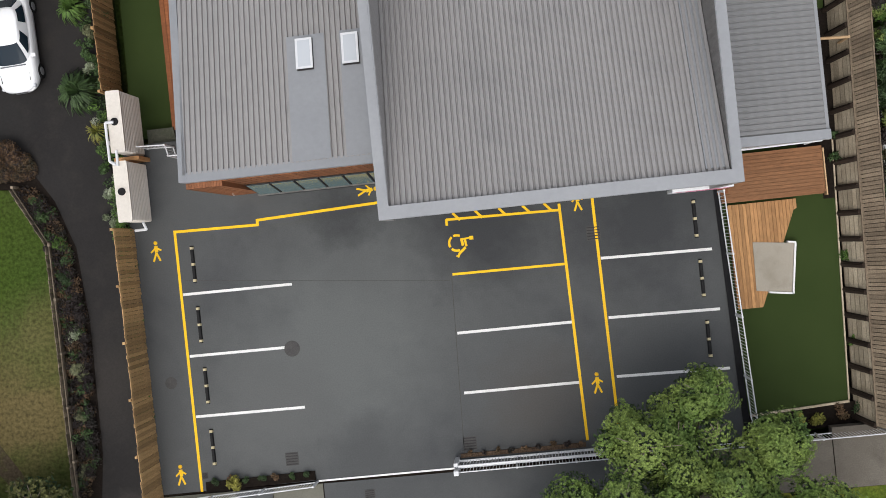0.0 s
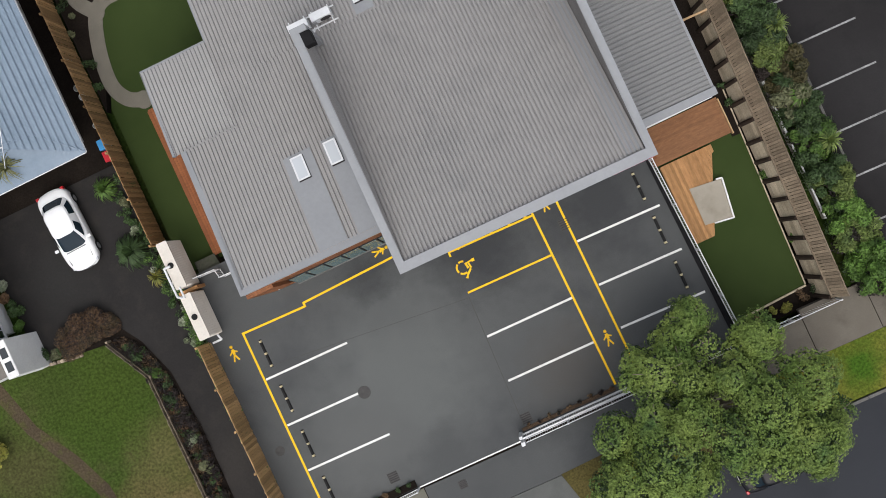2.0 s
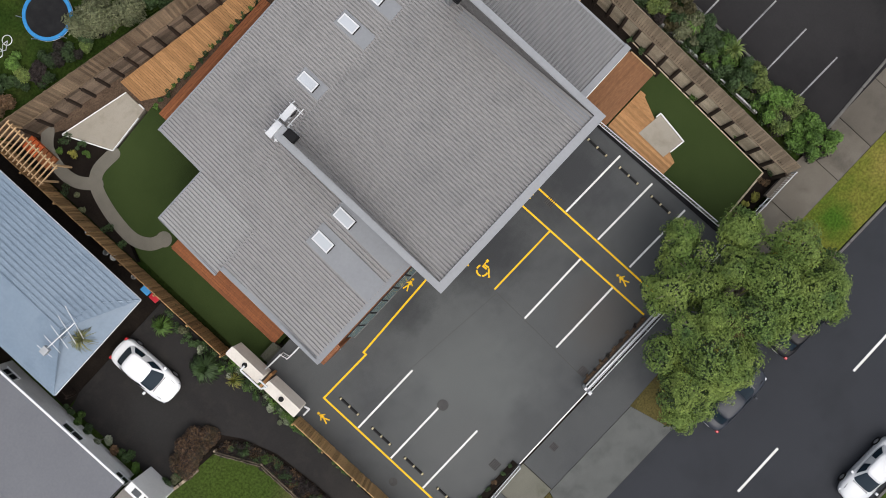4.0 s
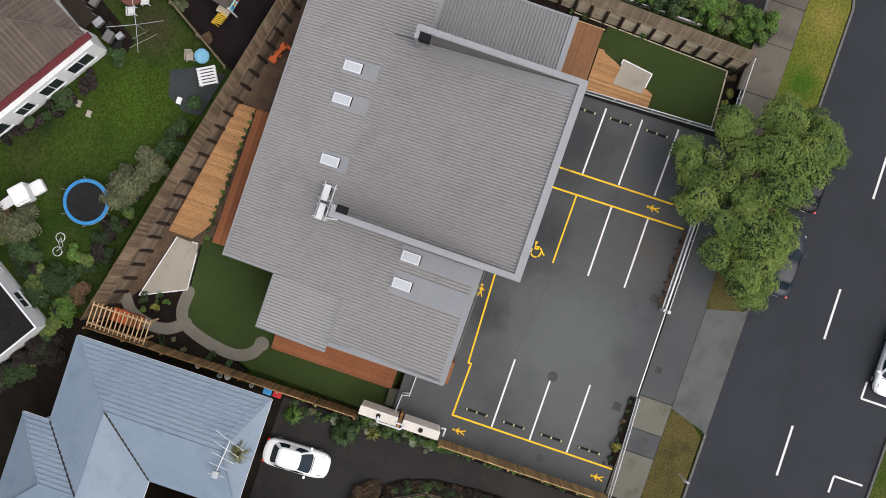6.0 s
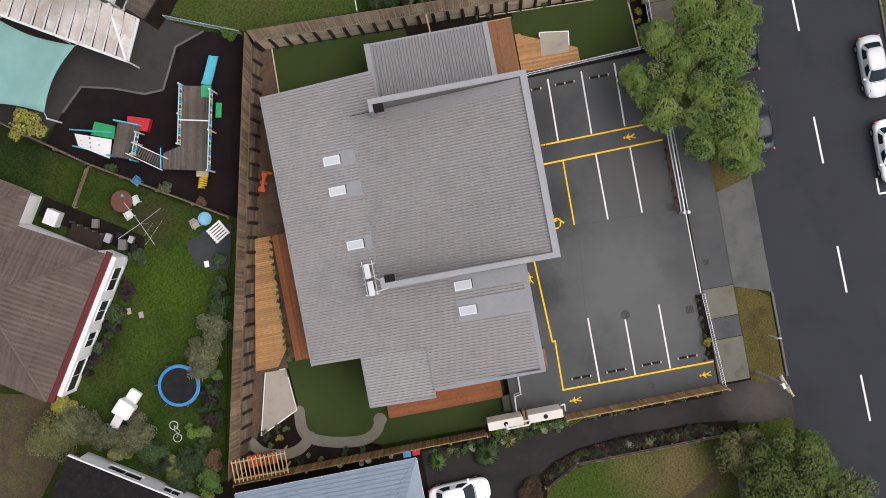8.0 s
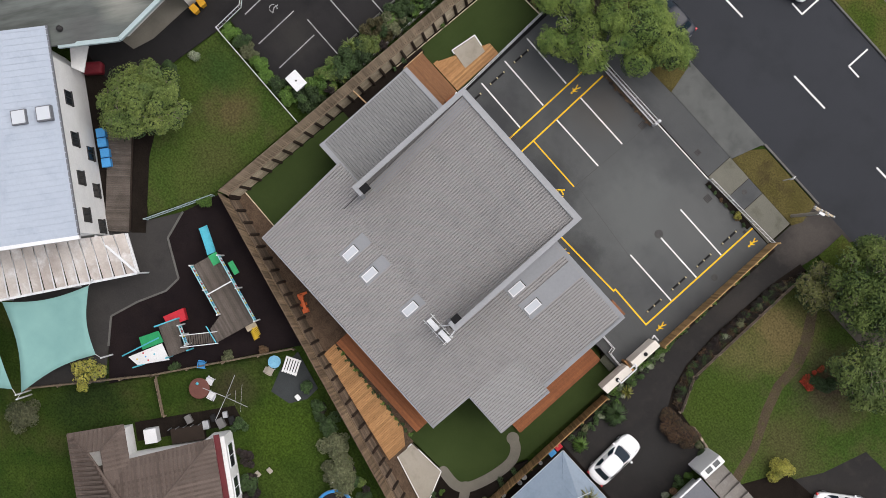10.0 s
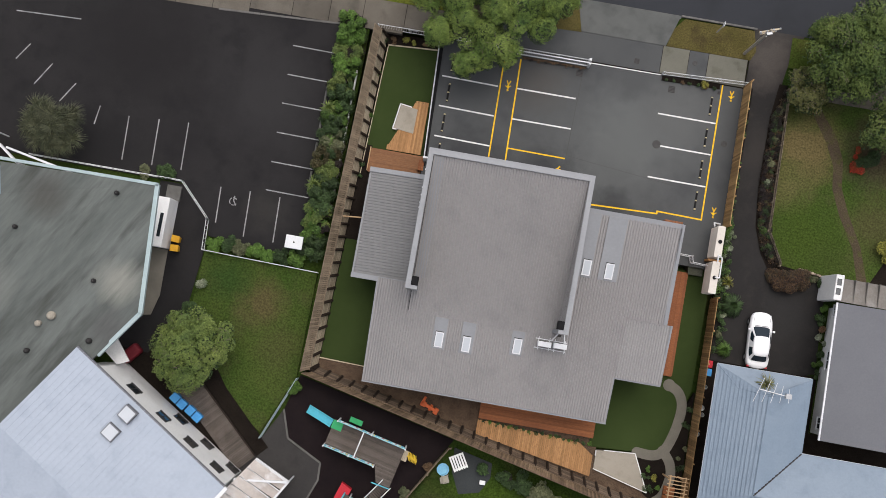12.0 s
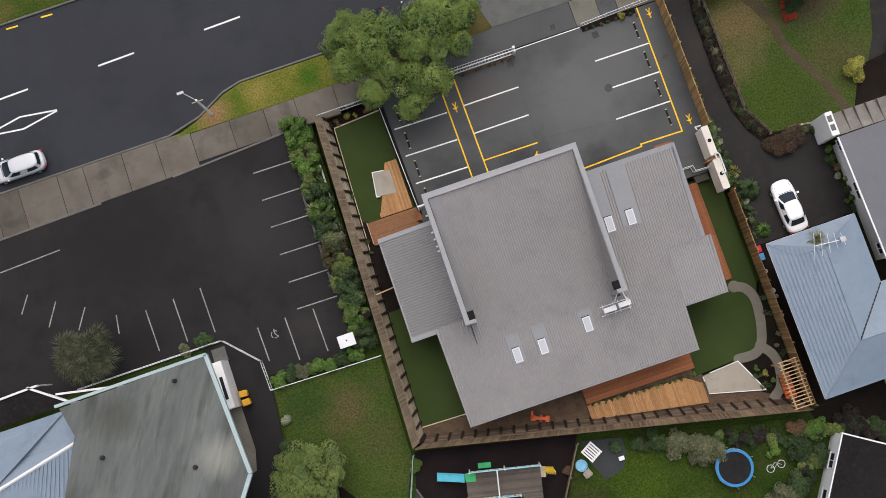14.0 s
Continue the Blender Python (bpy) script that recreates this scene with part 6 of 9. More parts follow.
def wheelie(name, x, y, turn, material, label, z=-0.04, s=1.0):
    t = thing(name, label, "bin", at=(x, y, z))
    bm = hexa(bmesh.new(), [(-0.2 * s, -0.25 * s, 0.08), (0.2 * s, -0.25 * s, 0.08), (0.2 * s, 0.22 * s, 0.08), (-0.2 * s, 0.22 * s, 0.08), (-0.27 * s, -0.33 * s, 0.95), (0.27 * s, -0.33 * s, 0.95), (0.27 * s, 0.33 * s, 0.95), (-0.27 * s, 0.33 * s, 0.95)])
    part("body", bm, material, t)
    part("lid", softbox(-0.29 * s, 0.29 * s, -0.36 * s, 0.36 * s, 0.95, 1.03, 0.03, 2), material, t)
    part("axle", tube((-0.28 * s, 0.27 * s, 0.1), (0.28 * s, 0.27 * s, 0.1), 0.1, None, 12), BLACK, t, "black wheels")
    t.rotation_euler = (0, 0, radians(turn))


wheelie("wheelie_bin", -18.75, -3.3, 85, YELBIN, "orange-yellow wheelie bin by a hall porch", -0.04, 0.88)
wheelie("wheelie_bin", -18.72, -4.0, 92, YELBIN, "orange-yellow wheelie bin by a hall porch", -0.04, 0.88)
wheelie("wheelie_bin", 22.78, -6.25, 0, BLUEP, "blue recycling bin beside a house", -0.1, 0.75)
wheelie("wheelie_bin", 22.76, -5.62, 0, REDP, "red rubbish bin beside a house", -0.1, 0.75)
# wing beyond, with blue roofs
wing = thing("annex", "low annex with pale blue steel roofs behind the hall", "annex")
part("wall", prism([(-31.6, -0.8), (-45, -0.8), (-45, -14), (-33.6, -14), (-33, -6.4), (-31.2, -2.9)], -0.2, 3.6), WHITEW, wing)
sheet(wing, [(-31.2, -0.3, 4.0), (-30.8, -2.8, 4.0), (-38, -4.6, 5.4), (-45, -2.6, 5.4), (-45, -0.3, 4.0)], BLUEROOF)
sheet(wing, [(-30.8, -2.8, 4.0), (-32.7, -6.5, 4.0), (-33.4, -14, 4.0), (-45, -14, 4.0), (-45, -2.6, 5.4), (-38, -4.6, 5.4)], BLUEROOF, "pale blue steel roof")
bm = bmesh.new()
courses(bm, [(-31.2, -0.3, 4.02), (-45, -0.3, 4.02), (-45, -2.6, 5.42), (-38, -4.6, 5.42)], 0.4, 0.07)
courses(bm, [(-33.4, -14, 4.02), (-30.8, -2.8, 4.02), (-38, -4.6, 5.42), (-45, -14, 4.02)], 0.5, 0.07)
part("tiling", bm, BLUEROOF, wing, "ribbed pale blue steel sheeting", kind="stuff")
caps(wing, [((-31.0, -2.8, 4.05), (-38, -4.6, 5.45)), ((-38, -4.6, 5.45), (-45, -2.6, 5.45))], 0.15, WHITE)
porch = thing("porch", "dark flat porch roof with white beams", "porch")
part("roof", prism([(-31.5, 0.2), (-45, 0.2), (-45, 2.0), (-33.2, 2.2)], 2.6, 2.75), DARKROOF, porch)
for a, b in (((-31.0, 0.2), (-34, 2.4)), ((-33.2, 2.3), (-40, 2.1)), ((-27.5, 0.3), (-32.0, 1.2))):
    part("beam", bar(a, b, 0.16, 2.6, 2.9), WHITE, porch)
    part("post", tube((*a, -0.1), (*a, 2.6), 0.06), WHITE, porch)

# tall white building
F3 = framed((-22.3, -12.25), (11.75, -7.6))
wb = thing("white_building", "two-storey white building with a pale steel roof", "building")
ZT = 7.2
part("wall", prism([F3(1.8, 0.0), F3(13.8, 0.0), F3(13.8, -6.6), F3(-0.0, -6.6), F3(0.4, -1.2)], -0.2, ZT - 0.15), WHITEW, wb, "white rendered wall")
bm = bmesh.new()
F3z = lambda u, v, z: (*F3(u, v), z)  # noqa: E731
v1 = [F3z(-0.2, 0.1, ZT), F3z(14.0, 0.1, ZT), F3z(14.0, -7.2, ZT + 1.0), F3z(-0.2, -7.2, ZT + 1.0)]
sheet(wb, v1[::-1], PALEROOF, "pale blue-white steel roof", 0.15)
sheet(wb, [F3z(14.0, -7.2, ZT + 1.0), F3z(-0.2, -7.2, ZT + 1.0), F3z(-0.2, -14, ZT), F3z(14.0, -14, ZT)], PALEROOF, "pale blue-white steel roof", 0.15)
bm = bmesh.new()
for i in range(34):
    u = i * 0.42
    a, b = Vector(F3z(u, 0.1, ZT + 0.01)), Vector(F3z(u, -7.2, ZT + 1.01))
    tube(a, b, 0.025, None, 4, bm, caps=False)
part("rib_sheeting", bm, PALEROOF, wb, kind="stuff")
part("gutter", prism([F3(-0.2, 0.14), F3(14.0, 0.14), F3(14.0, 0.02), F3(-0.2, 0.02)], ZT - 0.2, ZT + 0.02), GREYROOF, wb, "grey gutter line")
part("end_flashing", hexa(bmesh.new(), [F3z(14.0, 0.1, ZT - 0.3), F3z(14.25, 0.1, ZT - 0.3), F3z(14.25, -7.2, ZT + 0.7), F3z(14.0, -7.2, ZT + 0.7), F3z(14.0, 0.1, ZT + 0.04), F3z(14.25, 0.1, ZT + 0.04), F3z(14.25, -7.2, ZT + 1.04), F3z(14.0, -7.2, ZT + 1.04)][::1]), WHITE, wb, "white barge flashing")
for z in (0.9, 4.0):
    wall_windows(wb, F3(1.8, 0.0), F3(13.8, 0.0), z, ((2.0, 1.0, 1.3), (4.9, 1.0, 1.3), (7.6, 1.0, 1.3), (10.2, 1.0, 1.3)) if z > 2 else ((5.6, 1.0, 1.3), (8.3, 1.0, 1.3), (10.9, 1.0, 1.3)), IRON)
for cx, cy in ((-18.85, -17.4), (-17.95, -16.0)):
    q = [(cx + 0.42 * a + 0.27 * b, cy - 0.27 * a + 0.42 * b) for a, b in ((-1, -1), (1, -1), (1, 1), (-1, 1))]
    sk = part("roof_light", prism(q, ZT, ZT + 0.62), GREYROOF, wb, "boxed roof light with a white lid")
    part("pane", prism([(cx + (x - cx) * 0.86, cy + (y - cy) * 0.86) for x, y in q], ZT + 0.61, ZT + 0.68), SKYGLASS, sk)
part("porch_canopy", prism([F3(-0.4, 0.3), F3(1.9, 0.1), F3(2.4, 0.9), F3(0.6, 1.5)], 3.0, 3.15), WHITEW, wb, "white flat entry canopy")
rb = part("tarpaulin_stack", softbox(-0.75, 0.75, -0.45, 0.45, 0.0, 0.9, 0.2, 3), DARKRED, None, "dark red covered stack beside a white building", "stack")
rb.matrix_basis = pose(-20.5, -12.4, -0.05, 0, 0, 50)
ver = thing("veranda", "white-framed veranda with grimy translucent roof sheets", "veranda")
vq = [(-9.4, -18.2), (-6.75, -19.45), (-11.9, -28.1), (-15.0, -26.2)]
n = 12
for i in range(n):
    t0, t1 = i / n + 0.004, (i + 1) / n - 0.004
    a, b = Vector(vq[1]), Vector(vq[2])
    c, d = Vector(vq[0]), Vector(vq[3])
    p = [a.lerp(b, t0), a.lerp(b, t1), c.lerp(d, t1), c.lerp(d, t0)]
    part("roof_sheet", hexa(bmesh.new(), [(v.x, v.y, z) for v, z in zip(p, (2.7, 2.7, 3.2, 3.2))] + [(v.x, v.y, z + 0.03) for v, z in zip(p, (2.7, 2.7, 3.2, 3.2))]), POLY, ver)
    part("rafter", bar(p[0], p[3], 0.06, 2.9, 3.0), WHITE, ver)
for a, b in ((vq[1], vq[2]), (vq[0], vq[1]), ((-10.7, -19.9), vq[1])):
    part("beam", bar(a, b, 0.16, 2.62, 3.12 if a == (-10.7, -19.9) else 2.8), WHITE, ver)
for q in (vq[1], vq[2], (-9.3, -23.8)):
    part("post", tube((*q, -0.1), (*q, 2.65), 0.06), WHITE, ver)


def sail(name, corners, label, sag=0.14):
    """A hanging cloth with edges drawn inwards between its corners."""
    t = thing(name, label, "shade sail", "shade sails")
    bm = bmesh.new()
    n = 10
    c = [Vector(p) for p in corners]
    if len(c) == 3:
        c.append((c[0] + c[2]) / 2)
    mid = sum(c, Vector()) / 4
    grid = []
    for i in range(n + 1):
        row = []
        for j in range(n + 1):
            u, v = i / n, j / n
            p = (c[0] * (1 - u) + c[1] * u) * (1 - v) + (c[3] * (1 - u) + c[2] * u) * v
            e = max(abs(u - 0.5) * 2, abs(v - 0.5) * 2) ** 3
            s = 1 - (max(0, 1 - (2 * v - 1) ** 2) * (abs(2 * u - 1) ** 2) + max(0, 1 - (2 * u - 1) ** 2) * (abs(2 * v - 1) ** 2)) * sag
            q = mid + (p - mid) * s
            q.z -= 0.25 * (1 - (2 * u - 1) ** 2) * (1 - (2 * v - 1) ** 2)
            row.append(bm.verts.new(q))
        grid.append(row)
    for i in range(n):
        for j in range(n):
            bm.faces.new((grid[i][j], grid[i + 1][j], grid[i + 1][j + 1], grid[i][j + 1]))
    ob = part("cloth", bm, SAIL, t, smooth=True)
    so = ob.modifiers.new("thick", "SOLIDIFY")
    so.thickness = 0.01
    for p in corners:
        p = Vector(p)
        out = (p - mid)
        out.z = 0
        q = p + out.normalized() * 0.5
        part("post", tube((q.x, q.y, -0.1), (q.x, q.y, p.z + 0.3), 0.06), WHITE, t)
        part("cable", tube(p, (q.x, q.y, p.z + 0.2), 0.02, None, 5), WHITE, t)


sail("shade_sail", [(-11.6, -27.9, 2.9), (-8.4, -22.6, 2.9), (-4.5, -25.6, 2.5), (-6.0, -31.3, 2.5)], "teal shade sail stretched over a playground")
sail("shade_sail", [(-13.5, -30.5, 2.9), (-12.2, -28.6, 2.9), (-6.6, -31.6, 2.5), (-9.0, -35.5, 2.5)], "teal shade sail stretched over a courtyard")
bw = thing("boardwalk", "grey weathered timber boardwalk beside a white building", "boardwalk")
Fb = framed((-15.4, -13.3), (5.4, -5.1))
for i in range(54):
    part("deck_board", prism([Fb(i * 0.14, 0.0), Fb(i * 0.14 + 0.125, 0.0), Fb(i * 0.14 + 0.125, -1.75), Fb(i * 0.14, -1.75)], -0.1, 0.16), DECKGREY, bw)
part("edge_beam", prism([Fb(0, 0.02), Fb(7.5, 0.02), Fb(7.5, 0.12), Fb(0, 0.12)], -0.1, 0.2), DARKPOST, bw)
slab("soil_strip", [Fb(-1.8, 0.13), Fb(7.6, 0.13), Fb(7.6, 1.2), Fb(2.0, 1.3), Fb(-1.5, 2.0)], -0.02, SOIL, "dark damp soil beside a boardwalk", "soil", -0.5)
slab("shaded_yard", [(-22.6, -12.0), (-19.4, -12.2), (-17.0, -8.2), (-15.8, -12.9), (-14.2, -15.9), (-11.2, -19.3), (-13.0, -18.6)], -0.035, SOIL, "dark shaded ground between a hall and a lawn", "soil", -0.5)
for k, (x, y) in enumerate(((-16.55, -15.1), (-15.95, -15.5), (-15.25, -15.85), (-14.65, -16.25))):
    ch = thing("storage_bin", "light blue plastic storage bin against a white wall", "storage bin", "blue bins", at=(x, y, -0.05))
    part("body", softbox(-0.3, 0.3, -0.3, 0.3, 0, 0.75, 0.05), BLUEP, ch)
    part("lid", softbox(-0.33, 0.33, -0.33, 0.33, 0.75, 0.84, 0.03), BLUEP, ch)
    ch.rotation_euler = (0, 0, radians(-33))
# odds and ends between the blue-roofed house and the fence
for i, (x, y, r) in enumerate(((22.85, -9.0, 0.2), (22.95, -9.5, 0.16), (22.8, -11.0, 0.18), (22.9, -7.4, 0.13))):
    tub = thing("bucket", "small pale plastic bucket beside a house wall", "bucket", "buckets", at=(x, y, -0.1))
    part("shell", lathe([(r * 0.1, 0.02), (r * 0.8, 0.02), (r * 0.95, 0.32), (r, 0.32), (r * 0.84, 0.0)], 12), (WHITEW, GALV)[i % 2], tub)
    part("rim", lathe([(r * 0.93, 0.30), (r * 1.06, 0.31), (r * 1.06, 0.34), (r * 0.93, 0.34)], 12), WHITEW, tub)

# ---- vehicles ----
def paint(name, c, coat=0.6, spec=0.5):
    m = bpy.data.materials.new(name)
    m.use_nodes = True
    b = m.node_tree.nodes["Principled BSDF"]
    b.inputs["Base Color"].default_value = (*c, 1)
    b.inputs["Roughness"].default_value = 0.3
    b.inputs["Coat Weight"].default_value = coat
    b.inputs["Specular IOR Level"].default_value = spec
    return m


CARWHITE, CARSILVER = paint("white_car_paint", (0.82, 0.83, 0.84)), paint("silver_car_paint", (0.50, 0.52, 0.54))
CARNAVY, CARBLACK = paint("slate_blue_car_paint", (0.026, 0.030, 0.040), 0.1, 0.2), paint("black_car_paint", (0.008, 0.008, 0.010), 0.05, 0.15)
LAMPRED = paint("red_tail_lens", (0.45, 0.01, 0.015))
LAMPCLEAR = paint("clear_head_lens", (0.55, 0.57, 0.6))


def car(at, heading, L, colour, label, wagon=False, W=1.72):
    t = thing("car", label, "car", "")
    h, half = W / 2, L / 2
    rear, front = -half, half

    def belt(x):
        """Height of the body's upper surface: level at the doors, falling over the bonnet."""
        q = max(0.0, (x - (front - 1.35)) / 1.35)
        r = max(0.0, (rear + 0.3 - x) / 0.3)
        return 0.93 - 0.20 * q ** 1.4 - 0.12 * r ** 2

    bm = bmesh.new()
    rings = []
    for k in range(29):
        x = half * math.sin(math.pi * (k / 28 - 0.5)) * 0.999
        w = h * (1 - abs(x / half) ** (6.0 if x > 0 else 9.0)) ** 0.30
        zb, zt = 0.2 + 0.16 * abs(x / half) ** 8, belt(x)
        prof = [(-w * 0.82, zb), (-w * 0.97, zb + 0.12), (-w, zb + 0.3), (-w * 0.985, zt - 0.18), (-w * 0.93, zt - 0.06), (-w * 0.80, zt), (-w * 0.4, zt + 0.03), (0, zt + 0.04)]
        prof += [(-y, z) for y, z in prof[-2::-1]]
        rings.append([bm.verts.new((x, y, z)) for y, z in prof])
    for p, q in zip(rings, rings[1:]):
        for i in range(len(p)):
            j = (i + 1) % len(p)
            bm.faces.new((p[i], q[i], q[j], p[j]))
    bm.faces.new(rings[0]), bm.faces.new(rings[-1][::-1])
    part("body", bm, colour, t, "painted body shell", smooth=True)

    # cabin: a rounded shell that narrows upwards; the glass follows its surface a little proud
    b0, b1 = rear + (0.18 if wagon else 0.42), front - 1.02
    r0, r1 = rear + (0.42 if wagon else 0.98), front - 1.86
    z0, z1 = 0.90, 1.44

    def shell(theta, v, out=0.0):
        e = v ** 0.9
        x0, x1 = b0 + (r0 - b0) * e, b1 + (r1 - b1) * e
        a, b = (x1 - x0) / 2 + out, h * (0.90 - 0.22 * v ** 1.3) + out
        c, n = math.cos(theta), math.sin(theta)
        return ((x0 + x1) / 2 + a * math.copysign(abs(c) ** 0.5, c), b * math.copysign(abs(n) ** 0.42, n), z0 + (z1 - z0) * v + 0.6 * out)

    bm = bmesh.new()
    seg = 44
    loops = [[bm.verts.new(shell(2 * math.pi * i / seg, v)) for i in range(seg)] for v in (0, 0.25, 0.5, 0.75, 0.92, 1.0)]
    mid = Vector(((r0 + r1) / 2, 0, 0))
    for f, z in ((0.9, z1 + 0.022), (0.6, z1 + 0.045)):
        loops.append([bm.verts.new((mid.x + (q.co.x - mid.x) * f, q.co.y * f, z)) for q in loops[5]])
    for p, q in zip(loops, loops[1:]):
        for i in range(seg):
            bm.faces.new((p[i], p[(i + 1) % seg], q[(i + 1) % seg], q[i]))
    bm.faces.new(loops[-1])
    part("cabin", bm, colour, t, "painted roof and pillars", smooth=True)

    def pane(name, lo, hi, v0, v1, label):
        n, m = 10, 5
        bm = bmesh.new()
        sides = []
        for out in (0.002, 0.014):
            sides.append([[bm.verts.new(shell(radians(lo + (hi - lo) * i / n), v0 + (v1 - v0) * k / m, out)) for i in range(n + 1)] for k in range(m + 1)])
        for g, flip in ((sides[0], True), (sides[1], False)):
            for k in range(m):
                for i in range(n):
                    f = (g[k][i], g[k][i + 1], g[k + 1][i + 1], g[k + 1][i])
                    bm.faces.new(f[::-1] if flip else f)
        part(name, bm, GLASSB, t, label, smooth=True)

    pane("windscreen", -33, 33, 0.08, 0.93, "blue-grey raked windscreen")
    pane("rear_window", 152, 208, 0.3 if wagon else 0.2, 0.9, "dark rear window")
    for lo, hi in ((52, 86), (92, 126), (-86, -52), (-126, -92)):
        pane("side_window", lo, hi, 0.16, 0.84, "dark side glass")
    for s in (-1, 1):
        part("mirror", softbox(b1 - 0.42, b1 - 0.27, s * (h + 0.05) - 0.09, s * (h + 0.05) + 0.09, 0.92, 1.04, 0.03, 2), colour, t)
        part("headlight", softbox(front - 0.44, front - 0.15, s * h * 0.68 - 0.12, s * h * 0.68 + 0.12, 0.56, 0.735, 0.05, 2), LAMPCLEAR, t, "clear headlight")
        part("tail_light", softbox(rear + 0.04, rear + 0.2, s * h * 0.78 - 0.09, s * h * 0.78 + 0.09, 0.6, 0.86, 0.04, 2), LAMPRED, t, "red tail light")
        for x in (rear + 0.76, front - 0.82):
            wh = part("wheel", tube((x, s * (h - 0.2), 0.31), (x, s * (h + 0.012), 0.31), 0.3, None, 18), BLACK, t, "black tyre and alloy rim")
            part("rim", tube((x, s * (h + 0.0), 0.31), (x, s * (h + 0.022), 0.31), 0.19, 0.17, 10), GALV, wh)
        part("bonnet_seam", bar((b1 - 0.05, s * h * 0.74), (front - 0.42, s * h * 0.66), 0.012, 0.7, belt(front - 0.7) + 0.012), BLACK, t)
    part("wiper_cowl", bar((b1 - 0.02, -h * 0.6), (b1 - 0.02, h * 0.6), 0.045, 0.9, 0.968), GREYROOF, t, "black wiper cowl")
    part("grille", softbox(front - 0.06, front + 0.004, -0.3, 0.3, 0.5, 0.6, 0.02, 1), BLACK, t, "black front grille")
    part("number_plate", box(rear - 0.01, rear + 0.02, -0.2, 0.2, 0.55, 0.66), WHITE, t, "plain pale plate")
    t.matrix_basis = pose(at[0], at[1], at[2], 0, 0, heading)
    return t


car((26.24, -3.2, -0.03), 92, 4.25, CARWHITE, "white hatchback parked on a wet driveway", W=1.76)
car((8.5, 30.25, -0.12), 0, 4.4, CARWHITE, "white sedan parked at the far kerb", W=1.7)
car((2.6, 30.2, -0.12), 0, 4.3, CARSILVER, "silver hatchback parked at the far kerb")
car((4.8, 21.75, -0.12), 180, 4.3, CARNAVY, "slate blue hatchback parked under a street tree")
car((-0.8, 21.7, -0.12), 180, 4.4, CARBLACK, "black hatchback parked under a street tree")
car((-30.6, 19.75, -0.12), 180, 4.5, CARSILVER, "silver station wagon parked by the footpath", True)
car((40.0, 6.9, -0.02), 40, 4.2, CARWHITE, "white sedan parked on a neighbour's drive")
slab("neighbour_drive", [(35.6, 4.2), (37.5, 7.6), (38.5, 11.0), (52, 12), (52, 2), (36.5, 2)], -0.02, DRIVETAR, "dark leaf-strewn drive behind garden shrubs", "driveway", -0.5)


# ---- poles ----
def power_pole(at, h, label, turn=0.0):
    t = thing("power_pole", label, "pole", at=(*at, 0))
    part("shaft", tube((0, 0, -0.2), (0, 0, h), 0.12, 0.07, 10), PALECONC, t, "pale concrete shaft")
    for z, w in ((h - 0.3, 0.8), (h - 0.8, 0.6)):
        arm = part("crossarm", box(-w, w, -0.06, 0.06, z - 0.06, z + 0.06), SLEEPER, t, "timber crossarm")
        for k in range(4):
            x = -w * 0.9 + k * w * 0.6
            part("insulator", lathe([(0.05, z + 0.06), (0.07, z + 0.12), (0.04, z + 0.2), (0.01, z + 0.24)], 8, None, (x, 0, 0)), WHITE, arm, "white insulator")
    part("stay_pipe", tube((0.22, 0.05, 0), (0.2, 0.0, h * 0.72), 0.05, None, 6), GALV, t, "grey conduit pipe")
    part("bracket", box(-0.3, 0.1, -0.3, -0.1, h - 0.5, h - 0.2), GALV, t)
    t.rotation_euler = (0, 0, radians(turn))


power_pole((21.86, 18.6), 6.9, "pale concrete power pole with two crossarms on the verge", 20)
lp = thing("street_lamp", "slim grey street lamp with a long outreach arm", "street lamp", at=(-14.55, 18.85, 0))
part("shaft", tube((0, 0, -0.2), (0, 0, 7.2), 0.13, 0.09, 10), WHITE, lp)
lp.scale = (0.9, 0.9, 0.68)
part("arm", tube((0, 0, 7.1), (-0.9, 0.9, 7.6), 0.035, None, 6), GALV, lp)
part("lamp_head", softbox(-1.35, -0.75, 0.8, 1.05, 7.5, 7.65, 0.04, 1), GALV, lp)
part("crossarm", box(-0.5, 0.5, -0.04, 0.04, 6.5, 6.6), SLEEPER, lp)
sp = thing("sign_post", "slim white sign post on dry grass", "sign post", at=(19.5, 19.9, 0))
part("shaft", tube((0, 0, -0.1), (0, 0, 2.5), 0.04, None, 8), WHITE, sp)
part("plate", box(-0.02, 0.02, -0.16, 0.16, 1.9, 2.45), WHITE, sp, "blank white plate seen edge on")

# ---- playground ----
deck = thing("play_tower", "long grey-decked play tower with coloured rails", "play equipment")
G1 = framed((-4.3, -14.45), (5.55, -1.25))
for i in range(16):
    v = -0.06 - i * 0.125
    part("deck_plank", prism([G1(0, v), G1(5.7, v), G1(5.7, v - 0.115), G1(0, v - 0.115)], 1.42, 1.47), DECKGREY, deck)
for i in range(9):
    v = -2.07 - i * 0.125
    part("deck_plank", prism([G1(4.1 + i * 0.06, v), G1(5.7, v), G1(5.7, v - 0.115), G1(4.1 + i * 0.06, v - 0.115)], 1.42, 1.47), DECKGREY, deck)
CYC = [CYANP, WHITE, REDP, WHITE, YELP, BLUEP]


